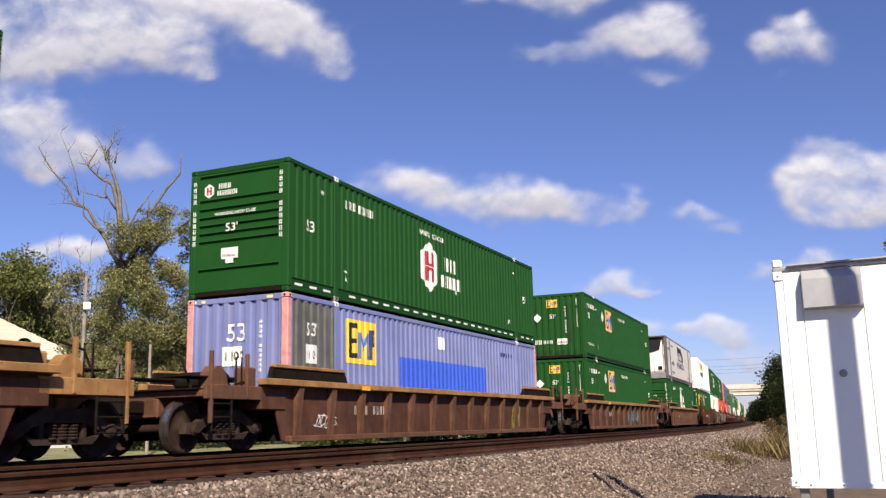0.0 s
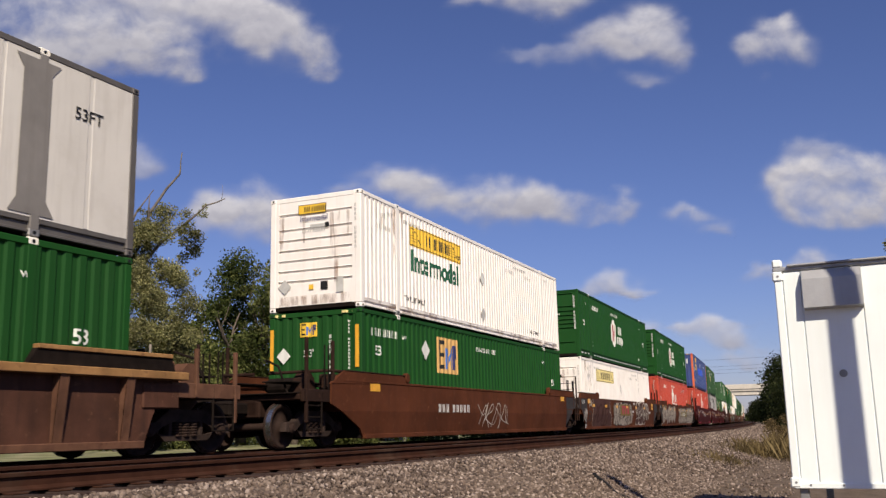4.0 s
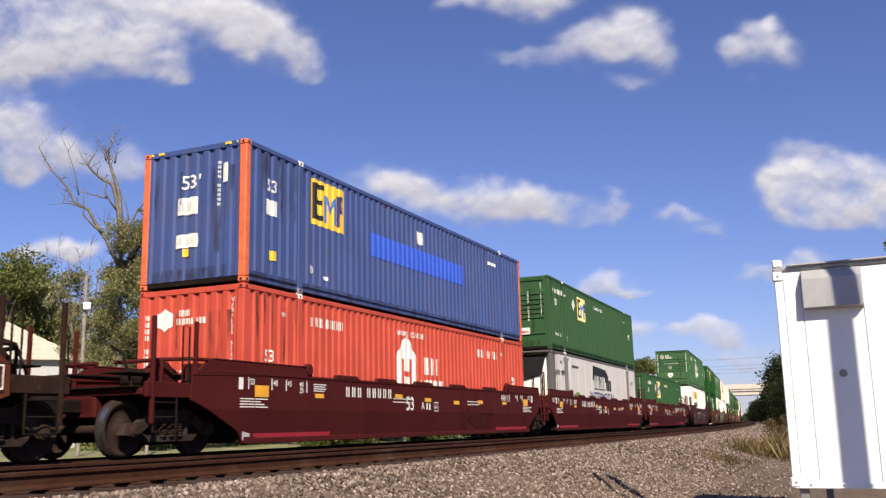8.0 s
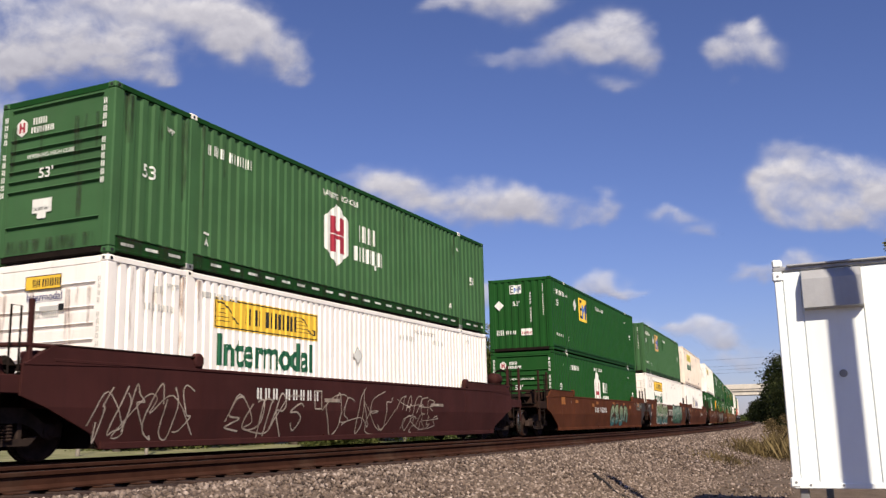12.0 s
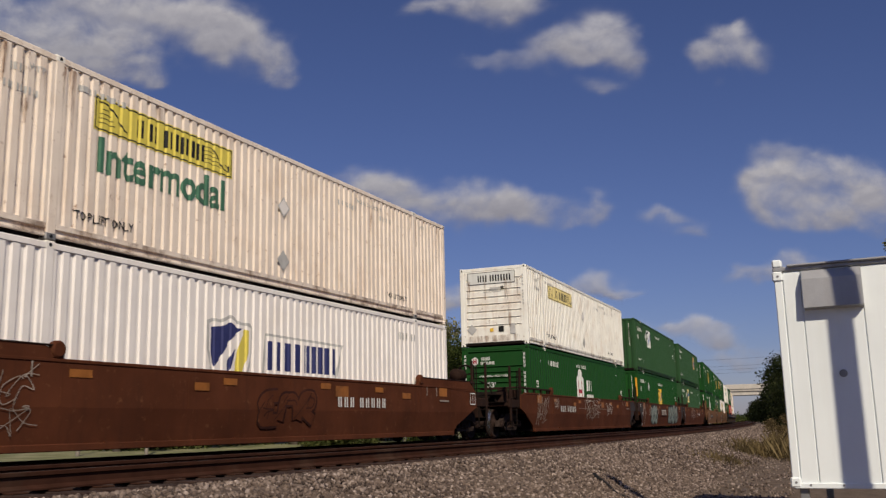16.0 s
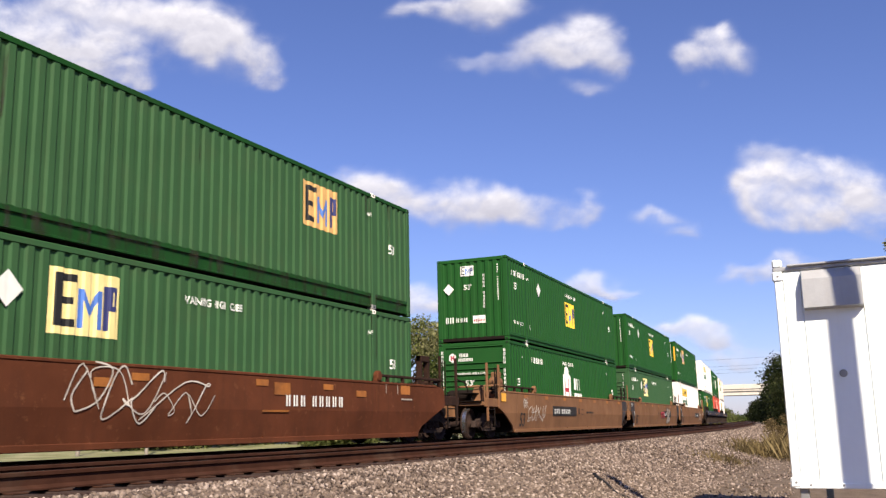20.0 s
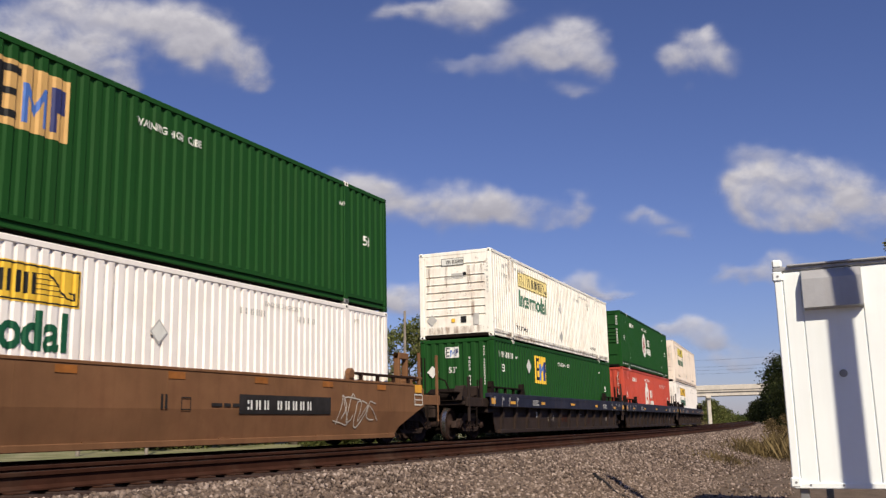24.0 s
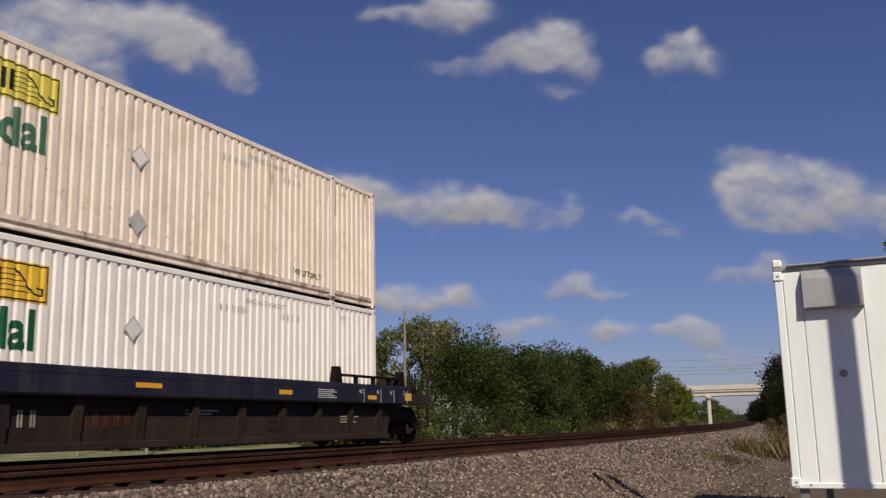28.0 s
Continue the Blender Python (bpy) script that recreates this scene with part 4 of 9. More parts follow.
def hunt_end(paint="m_yellow", word=True, big=False):
    n = Flat().rect(-.47, 2.42, .33, 2.66)
    letters = Flat().bars(-.30, 2.47, (.06, .08, -.01, .09, .08, .09, .08), .13, .022).frame_of(-.47, 2.42, .33, 2.66, .014)
    if big:
        n = Flat().rect(-.98, 2.27, .86, 2.72)
        letters = Flat().frame_of(-.98, 2.27, .86, 2.72, .02).bars(-.58, 2.36, (.14, .16, -.02, .16, .16, .17, .16), .24, .05)
    out = [("sign_panel", paint, n), ("sign_stencil", "m_black", letters),
           ("serial_stencil", "m_grey", Flat().bars(-.36, 1.96, (.07, .07, .07, -.03, .07, .07, .07, .07), .09, .02).stack(1.12, 2.55, 10, .08)),
           ("hatch", "m_grey", Flat().rect(-.12, 2.06, .30, 2.14)), ("hatch", "m_black", Flat().rect(.30, 2.05, .42, 2.16).rect(.18, .50, .38, .70)),
           ("placard", "m_grey", Flat().diamond(-.85, .62, .19)), ("hatch", "m_grey", Flat().rect(.62, .40, .82, .78)),
           ("sticker", "m_yellow", Flat().rect(-.15, .52, -.02, .64))]
    if word:
        out.append(("service_text", "m_navy", Flat().text("Intermodal", -.42, 2.24, .19, .95)))
    return out


def hunt_side(paint="m_yellow", word=True, wide=1.0, tint="m_grey", ink="m_green"):
    return hunt_sign(s_(2.70), 1.95, wide, paint, word, ink) + [
        ("serial_stencil", tint, Flat().bars(s_(1.1), 2.40, (.08, .1), .12).bars(s_(.9), 2.1, (.1, .1, .1, .1, .1), .11).bars(s_(2.35), 2.48, (.2, .12, .12, .2, .18), .1)
         .bars(s_(12.2), 2.3, (.1, .1, .1, .1), .12, .08).bars(s_(10.2), 2.3, (.1, .1, .1, .1, .1), .12, .08)),
        ("stacking_text", "m_grey", Flat().text("STACKING 3 HIGH ONLY", s_(11.0), 2.52, .13, .9).text("WTP", s_(14.5), 2.5, .14).text("WTP", s_(1.4), 2.5, .14)),
        ("lift_text", "m_black", Flat().text("TOP LIFT ONLY", s_(2.4), .42, .20, .9).text("TOP LIFT ONLY", s_(12.6), .40, .17, .9)),
        ("placard", "m_grey", Flat().diamond(s_(8.0), 1.75, .22).diamond(s_(8.0), .62, .22)),
        ("placard", "white" if paint != "m_yellow" else "m_white", Flat().diamond(s_(8.0), 1.75, .18))]


def prime_container():
    """A refrigerated container with its cooling unit in an open end frame."""
    c = container("grey-white refrigerated container with cooling unit in steel frame", "panel_white", "reefer", pitch=1.25, depth=.008, outer=.94, slope=.01, posts="rail_dark",
                  rail=.30, rail_paint="rail_dark", lift_paint="post_grey", side_marks=[
                      ("service_text", "m_navy", Flat().text("INTERMODAL", s_(5.85), 1.02, .62, 1.27, .02)),
                      ("name_stencil", "m_black", Flat().poly([(s_(6.45), 1.98), (s_(6.55), 2.62), (s_(9.0), 2.54), (s_(9.62), 2.22), (s_(9.3), 1.95)])
                       .bars(s_(6.75), 1.56, (.38, .38, .16, .50, .38), .70, .07, True).bars(s_(9.05), 1.56, (.16, .38, .38), .52, .06, True)),
                      ("name_inlay", "m_white", Flat().bars(s_(6.80), 1.62, (.28, .28, .07, .40, .28), .56, .17)),
                      ("leaf_sign", "m_leaf", Flat().poly([(s_(3.2), 1.28), (s_(3.55), 1.38), (s_(3.95), 1.36), (s_(4.22), 1.20), (s_(4.18), 1.04), (s_(3.7), 1.08), (s_(3.3), 1.06)])),
                      ("leaf_text", "m_green", Flat().bars(s_(2.72), 1.10, (.2, .18, .2), .16, .05, True)),
                      ("lift_text", "m_black", Flat().text("TOP LIFT ONLY", s_(2.6), .48, .24, .9).text("TOP LIFT ONLY", s_(12.3), .42, .2, .85)),
                      ("serial_stencil", "m_black", Flat().bars(s_(.45), 1.98, (.13, .13, .05, .13, -.12, .13, .13, .13, .13, .13), .2, .04).text("53FT", s_(14.8), 2.0, .28).text("WTP", s_(1.1), 2.42, .17).bars(s_(2.9), 2.35, (.3, .25, .1, .25), .1)),
                      ("sticker", "post_grey", Flat().poly([(s_(1.60), .32), (s_(1.76), .55), (s_(1.76), 2.5), (s_(1.60), 2.7), (s_(2.45), 2.7), (s_(2.28), 2.5), (s_(2.28), .55), (s_(2.45), .32)]).poly([(s_(13.68), .32), (s_(13.82), .55), (s_(13.82), 2.5), (s_(13.68), 2.7), (s_(14.5), 2.7), (s_(14.34), 2.5), (s_(14.34), .55), (s_(14.5), .32)]))])
    hl, hw = CL / 2, CW / 2
    for y in (-1, 1):
        y0, y1 = sorted((y * hw, y * (hw - .07)))
        part("frame_strut", Build().box((-hl + .33, y0, .12), (-hl + .41, y1, CH - .02), .01), M["rail_dark"], c)
        for z in (.95, 1.95):
            part("frame_rung", Build().tube([(-hl + .1, y * (hw - .05), z), (-hl + .37, y * (hw - .05), z)], .025), M["rail_dark"], c)
            part("frame_brace", Build().tube([(-hl + .1, y * (hw - .05), z - .22), (-hl + .37, y * (hw - .05), z - .02)], .018), M["rail_dark"], c)
    part("end_header", Build().box((-hl, -hw + .1, CH - .07), (-hl + .07, hw - .1, CH), .01), M["rail_dark"], c)
    part("end_sill", Build().box((-hl, -hw + .1, .04), (-hl + .12, hw - .1, .42), .02), M["steel"], c)
    part("bulkhead", Build().box((-hl + .62, -hw + .04, .1), (-hl + .70, hw - .04, CH - .03)), M["panel_white"], c)
    unit = part("cooling_unit", Build().prism([(-hl + .62, .34), (-hl + .30, .34), (-hl + .16, .55), (-hl + .14, 1.75), (-hl + .22, 2.62), (-hl + .62, 2.78)], -1.0, 1.0), M["reefer"], c, "cream-white cooling unit shell")
    part("grille", Build().add([(-hl + .12, -.98, 2.62), (-hl + .12, .98, 2.62), (-hl + .10, .82, 1.95), (-hl + .10, .0, 1.74), (-hl + .10, -.82, 1.95),
                                (-hl + .3, -.98, 2.76), (-hl + .3, .98, 2.76)], [(0, 1, 2, 3, 4), (0, 5, 6, 1)]), M["black"], unit, "black air intake grille")
    part("display_box", Build().box((-hl + .10, -.94, .62), (-hl + .17, -.66, .86), .01), M["black"], unit)
    part("latch", Build().box((-hl + .10, -.05, .46), (-hl + .17, .12, .52), .01), M["black"], unit)
    part("badge", Build().lathe([(.0, 0), (.06, 0), (.06, .02)], 16, "x", (-hl + .10, .0, 2.56)), M["m_blue"], unit)
    part("seam", Build().box((-hl + .132, -.42, .36), (-hl + .142, -.405, 1.95)), M["rail_dark"], unit)
    return c


HUB_SLOTS = (2.68, 2.13, 1.93, 1.74, 1.56, 1.38, 1.20, .58)


def make_designs():
    D = {}
    D["hub"] = container("dark green corrugated container with white six-sided badge", "hub_green", "slots", slots=HUB_SLOTS, side_marks=hub_side("hex"), end_marks=hub_end(), dashes=True, rail=.33, rail_paint="shaded_rail_green")
    D["hub_low"] = container("dark green corrugated container with white house-shaped badge", "hub_green", "slots", slots=HUB_SLOTS, side_marks=hub_side("house"), end_marks=hub_end())
    D["hub_pale"] = container("sun-faded green corrugated container with white six-sided badge", "pale_green", "slots", slots=HUB_SLOTS, side_marks=hub_side("hex"), end_marks=hub_end(), dashes=True, rail=.33, rail_paint="shaded_rail_green", worn="grime_stain")
    D["emp_worn"] = container("weathered green corrugated container with faded square sign", "pale_green", "corr", side_marks=emp_side("m_faded") + [("touch_up", "hub_green", Flat().rect(s_(7.35), 1.75, s_(7.85), 2.55))], end_marks=emp_end(), worn="grime_stain")
    D["emp"] = container("dark green corrugated container with faded square sign", "hub_green", "corr", side_marks=emp_side("m_faded"), end_marks=emp_end(), worn="grime_stain")
    D["emp_pale_end"] = container("green corrugated container with yellow side and white end sign", "hub_green", "corr", side_marks=emp_side(), end_marks=emp_end("m_white"))
    D["emp_white"] = container("weathered green corrugated container with square white signs", "emp_green", "corr", side_marks=emp_side("m_white", 3.95), end_marks=emp_end("m_white", '53"'), worn="grime_stain")
    D["emp_back"] = container("streaked olive-green container with faded tan sign near its rear", "emp_green", "corr", side_marks=[m for m in emp_side("m_faded", 11.05) if m[0] not in ("placard", "warning_text")], end_marks=emp_end("m_white"), worn="grime_stain", rail=.40, rail_paint="shaded_rail_green")
    D["emp_mid"] = container("green corrugated container with yellow sign at mid side", "hub_green", "corr", side_marks=emp_side(at=7.22, low=.45), end_marks=emp_end("m_white"))
    D["emp_mid_low"] = container("green corrugated container with yellow signs on side and end", "hub_green", "corr", side_marks=emp_side(at=7.22, low=.45), end_marks=emp_end() + [("post_stripe", "m_reflect", Flat().rect(1.14, 1.5, 1.24, 2.5))])
    D["emp_slot"] = container("green container with pale yellow sign and slotted end", "emp_green", "slots", slots=HUB_SLOTS, side_marks=emp_side("m_pale", 4.35), end_marks=emp_end("m_pale"), worn="grime_stain")
    D["emp_stripe"] = container("green corrugated container with yellow sign and striped posts", "hub_green", "corr", side_marks=emp_side("m_faded", 4.42), end_marks=emp_end() + [
        ("post_stripe", "m_reflect", Flat().rect(1.14, 1.5, 1.24, 2.5).rect(-1.24, 1.5, -1.14, 2.5)), ("post_stripe", "m_pale", Flat().rect(-1.1, 2.8, -.8, 2.86).rect(.75, 2.8, 1.05, 2.86))])
    D["orange"] = container("orange-red corrugated container with white house-shaped badge", "orange", "corr", worn="grime_stain", side_marks=hub_side("house")[:1] + [
        ("serial_stencil", "m_white", Flat().bars(s_(11.9), 2.16, (.09, .09, .03, .09, -.14, .09, .09, .09, .09, .09, .09), .24, .075)), ("badge_sign", "orange", Flat().rect(s_(6.75), 1.0, s_(6.91), 1.82).rect(s_(7.19), 1.0, s_(7.35), 1.82).rect(s_(6.91), 1.36, s_(7.19), 1.5))] + hub_side("house")[2:], end_marks=[
        ("badge", "m_white", Flat().hexagon(-.62, 2.28, .24)), ("name_stencil", "m_white", Flat().bars(-.25, 2.33, (.07, .06, .06), .13, .03).bars(-.32, 2.17, (.1, .06, .08, .08, -.02, .08, .12), .12, .025)),
        ("size_number", "m_white", Flat().text("53", -.35, 1.1, .24)), ("serial_stencil", "m_white", Flat().stack(-1.1, 2.4, 10, .1)), ("warning_text", "m_white", upright("WARNING HIGH CUBE", .98, 2.55, .095))])
    fifty = [("size_number", "m_white", Flat().text("53'", s_(.72), 1.98, .36)), ("height_plate", "m_white", Flat().rect(s_(.70), 1.48, s_(1.12), 1.80))]
    sign = emp_sign(s_(2.40), 1.62, 1.02)
    D["blue"] = container("blue corrugated container with orange corner posts", "blue", "corr", worn="grime_stain", posts="orange_post", side_marks=sign + fifty + [
        ("colour_patch", "blue_patch", Flat().rect(s_(5.1), 1.33, s_(11.0), 1.92)), ("sticker", "m_white", Flat().rect(s_(7.75), 2.08, s_(8.15), 2.42).bars(s_(13.0), 2.3, (.4, .3), .1)),
        ("small_stencil", "m_white", Flat().text("D", s_(2.35), .5, .24).rect(s_(2.9), .42, s_(3.1), .5)), ("sticker", "m_yellow", Flat().rect(s_(.86), .55, s_(1.06), .75))],
        end_marks=[("size_number", "m_white", Flat().text("53'", -.3, 2.02, .40)), ("weight_plate", "m_white", Flat().rect(-.40, 1.48, .10, 1.84).rect(-.42, .80, .12, 1.08).rect(.72, 2.05, .86, 2.45)),
                   ("weight_text", "m_grey", Flat().bars(-.36, .86, (.1, .05, .1, .05, .08), .14, .03).bars(-.34, 1.55, (.12, .12), .2, .06)), ("serial_stencil", "m_white", Flat().stack(.62, 2.5, 10, .06)),
                   ("sticker", "m_yellow", Flat().rect(-.22, .62, -.06, .78)), ("post_stripe", "m_yellow", Flat().rect(-1.1, 2.82, -.75, 2.87).rect(.75, 2.82, 1.1, 2.87))])
    D["faded"] = container("faded lilac-blue corrugated container with yellow sign", "faded_blue", "corr", posts="pink_post", side_marks=[
        ("primer_panel", "primer", Flat().rect(s_(.2), .3, s_(1.95), 2.76)), ("primer_panel", "blue_patch", Flat().rect(s_(5.2), 1.05, s_(11.2), 1.85))] + emp_sign(s_(2.45), 1.56, 1.0) + [
        ("size_number", "m_white", Flat().text("53'", s_(.72), 2.05, .40)), ("height_plate", "m_white", Flat().rect(s_(.70), 1.46, s_(1.2), 1.86).rect(s_(7.5), 2.2, s_(8.0), 2.55)),
        ("height_text", "m_black", Flat().text("110", s_(.74), 1.56, .24, .9)), ("serial_stencil", "m_navy", Flat().bars(s_(12.6), 2.3, (.2, .2, .2, .2), .12, .05))],
        end_marks=[("size_number", "m_white", Flat().text("53", -.25, 1.95, .52)), ("height_plate", "m_white", Flat().rect(-.33, 1.42, .14, 1.83)), ("height_text", "m_black", Flat().text('110"', -.30, 1.54, .26)),
                   ("serial_stencil", "m_white", Flat().stack(.6, 2.35, 11, .07, .03)), ("post_stripe", "m_pale", Flat().rect(-1.08, 2.8, -.8, 2.86).rect(.72, 2.8, 1.05, 2.86))])
    kw = dict(end="slots", slots=HUNT_SLOTS, pitch=.22, depth=.034, outer=.56, slope=.09, grime=True)
    D["hunt"] = container("white ribbed container with yellow sign and green word", "white", side_marks=hunt_side(), end_marks=hunt_end(), worn="rust_stain", **kw)
    D["hunt_tag"] = container("white ribbed container with one long yellowed sign", "white", side_marks=hunt_side("m_pale", False, 1.05), end_marks=hunt_end("m_pale", False), worn="rust_stain", **kw)
    D["hunt_old"] = container("rust-streaked white ribbed container with dull sign panel", "old_white", side_marks=hunt_side("m_pale", False, 1.0), end_marks=hunt_end("m_white", False, True), worn="rust_stain", **kw)
    D["hunt_tan"] = container("yellowed rust-stained ribbed container with yellow sign", "tan", side_marks=hunt_side("m_lemon", ink="m_faded_green"), end_marks=hunt_end(), worn="rust_stain", **kw)
    D["hunt_stain"] = container("white ribbed container with rust-stained slotted end", "old_white", side_marks=hunt_side("m_pale", True, 1.0, ink="m_faded_green"), end_marks=hunt_end("m_white", False), worn="rust_stain", **kw)
    u = s_(5.68)
    shield = [(0, 2.02), (.14, 2.07), (.36, 2.06), (.64, 2.17), (.92, 2.06), (1.14, 2.07), (1.28, 2.02), (1.27, 1.55), (1.16, 1.22), (.92, .98), (.64, .84), (.36, .98), (.12, 1.22), (.01, 1.55)]
    D["swift"] = container("smooth white container with dark blue emblem", "white", "corr", pitch=.24, depth=.032, outer=.5, slope=.1, side_marks=[
        ("emblem", "m_grey", Flat().poly([(u + .64 + (a - .64) * 1.10, 1.5 + (b - 1.5) * 1.10) for a, b in shield])), ("emblem", "white", Flat().poly([(u + a, b) for a, b in shield])),
        ("emblem", "m_navy", Flat().poly([(u + .08, 1.96), (u + .38, 2.0), (u + .64, 2.09), (u + .88, 2.0), (u + .98, 2.0), (u + .62, 1.74), (u + .34, 1.40), (u + .16, 1.24), (u + .09, 1.5)])
         .poly([(u + .52, 1.30), (u + .78, 1.62), (u + .72, 1.38), (u + .60, 1.12)])),
        ("emblem", "m_lemon", Flat().poly([(u + 1.08, 2.0), (u + 1.2, 1.97), (u + 1.19, 1.55), (u + 1.08, 1.26), (u + .86, 1.04), (u + .66, .93), (u + .80, 1.3), (u + .90, 1.7)])),
        ("emblem", "m_grey", Flat().poly([(u + 1.62, 1.12), (u + 1.72, 1.98), (u + 4.75, 1.94), (u + 4.45, 1.12)])), ("emblem", "white", Flat().poly([(u + 1.70, 1.17), (u + 1.79, 1.93), (u + 4.66, 1.89), (u + 4.39, 1.17)])),
        ("name_stencil", "m_navy", Flat().bars(u + 1.84, 1.25, (.46, .62, .20, .42, .46), .58, .11)), ("serial_stencil", "m_grey", Flat().bars(s_(13.2), 2.3, (.13, .13, .13, -.05, .13, .13), .18, .06))],
        end_marks=[("name_stencil", "m_navy", Flat().bars(-.9, 2.15, (.12, .14, .06, .12, .12), .16, .03))])
    D["prime"] = prime_container()
    return D


# ---- well cars ----
def wheelset_mesh():
    prof = [(.0, -.085), (.13, -.085), (.15, -.03), (.36, -.015), (.39, -.07), (.455, -.07), (.460, .05), (.485, .065), (.485, .085), (.40, .085), (.37, .03), (.16, .03), (.1, .09), (.0, .09)]
    return prof


def bogie(parent, x, paint="bogie"):
    """A two-axle truck with cast side frames, springs and turning wheelsets."""
    root = part("bogie", Build().box((-.22, -1.02, .38), (.22, 1.02, .62), .04).box((-.2, -.35, .6), (.2, .35, .72), .03), M[paint], parent, "grimy cast steel bogie with exposed springs", at=pose(x, 0, 0))
    for y in (-1, 1):
        yy = y * 1.0
        fr = Build()
        fr.prism([(-1.15, .38), (-1.12, .56), (-.80, .58), (-.45, .80), (.45, .80), (.80, .58), (1.12, .56), (1.15, .38), (.82, .36), (.62, .50), (.40, .58), (-.40, .58), (-.62, .50), (-.82, .36)], yy - .075, yy + .075)
        fr.prism([(-.72, .40), (-.55, .26), (.55, .26), (.72, .40), (.52, .36), (-.52, .36)], yy - .07, yy + .07)
        fr.box((-.44, yy - .06, .30), (-.36, yy + .06, .62), .01).box((.36, yy - .06, .30), (.44, yy + .06, .62), .01)
        part("side_frame", fr, M["side_frame"], root)
        for dx in (-.22, -.02, .18):
            sp = Build()
            for k in range(5):
                sp.lathe([(.0, 0), (.085, .0), (.095, .018), (.085, .036), (.0, .036)], 10, "z", (0, 0, k * .047))
            part("spring", sp, M["wheel"], root, "dusty brown coil spring", at=pose(dx, yy + y * .03, .335))
        for dx in (-.915, .915):
            part("bearing_cap", Build().lathe([(.0, .13), (.07, .13), (.085, .11), (.12, .09), (.12, 0)][::1] if y > 0 else [(.12, 0), (.12, -.09), (.085, -.11), (.07, -.13), (0, -.13)], 14, "y", (dx, yy, .457)), M["wheel"], root)
    b = Build()
    for y in (-.77, .77):
        k = 1 if y > 0 else -1
        b.lathe([(r, y - k * l) for r, l in wheelset_mesh()], 28, "y")
    b.lathe([(.085, -1.05), (.085, 1.05)], 12, "y")
    for dx in (-.40, .40):
        part("brake_beam", Build().box((dx - .07, -.70, .30), (dx + .07, .70, .50), .02).box((dx - .03, -.08, .3), (dx + .03, .08, .78)), M[paint], root)
    w = b.mesh("wheelset", True)
    treads = []
    for y in (-.77, .77):
        k = 1 if y > 0 else -1
        treads.append(Build().lathe([(.462, y - k * l) for l in (-.068, .048)], 28, "y").mesh("tread_band", True))
    for dx in (-.915, .915):
        ws = part("wheelset", w, M["wheel"], root)
        ws.matrix_parent_inverse = pose(dx, 0, .485)
        for tr in treads:
            part("tread_band", tr, M["tread"], ws, "bright polished wheel tread")
        WHEELS.append(ws)
    return root


WHEELS = []
GR = random.Random(7)


STROKES = (((.9, .8), (.5, 1), (.1, .6), (.15, .2), (.5, 0), (.95, .2)), ((.9, .85), (.5, 1), (.15, .75), (.5, .5), (.85, .25), (.5, 0), (.1, .15)),
           ((.08, 0), (.15, 1), (.5, .45), (.85, 0), (.92, 1)), ((.1, 0), (.2, .9), (.5, 1), (.8, .85), (.9, 0)), ((.1, 0), (.12, .95), (.7, .98), (.75, .6), (.25, .5), (.9, 0)),
           ((.5, 1), (.1, .6), (.2, .1), (.6, 0), (.95, .4), (.8, .9), (.45, 1)), ((.9, 1), (.2, .95), (.15, .6), (.75, .5), (.2, .4), (.2, .05), (.95, .02)))


def smooth_line(pts, k=5):
    """A curve through the points."""
    out = []
    for i in range(len(pts) - 1):
        p, q = Vector(pts[max(i - 1, 0)]), Vector(pts[i])
        u, v = Vector(pts[i + 1]), Vector(pts[min(i + 2, len(pts) - 1)])
        for s in range(k):
            f = s / k
            out.append(tuple(.5 * (2 * q + (u - p) * f + (2 * p - 5 * q + 4 * u - v) * f * f + (3 * q - p - 3 * u + v) * f ** 3)))
    return out + [tuple(pts[-1])]


def sprayed(r, x0, x1, z0, z1, n, slant=.0, wild=.08):
    """n entangled sprayed strokes, side by side."""
    w, lines = (x1 - x0) / n, []
    for i in range(n):
        sk = STROKES[r.randrange(len(STROKES))]
        lo, hi = z0 + (z1 - z0) * r.uniform(0, .12), z1 - (z1 - z0) * r.uniform(0, .12)
        pts = []
        for x, z in sk:
            x, z = x + r.uniform(-wild, wild), z + r.uniform(-wild, wild) * .6
            pts.append((x0 + (i + .04 + x * .92) * w + slant * (z - .5) * w, lo + (hi - lo) * z))
        lines.append(smooth_line(pts))
    return lines


def scrawl(x0, x1, z0, z1, seed, n=4, mat="g_white", width=.03):
    """A tag in one thin sprayed line that cannot be read."""
    r, f = random.Random(seed), Flat()
    for ln in sprayed(r, x0, x1, z0, z1, n, .5, .30):
        f.ribbon(ln, width)
    sweep = [(x0 + (x1 - x0) * q, z0 + (z1 - z0) * r.uniform(.0, 1.0)) for q in (-.05, .12, .3, .2, .5, .62, .55, .8, 1.05)]
    f.ribbon(smooth_line(sweep), width * .8)
    return [("graffiti_line", mat, f)]


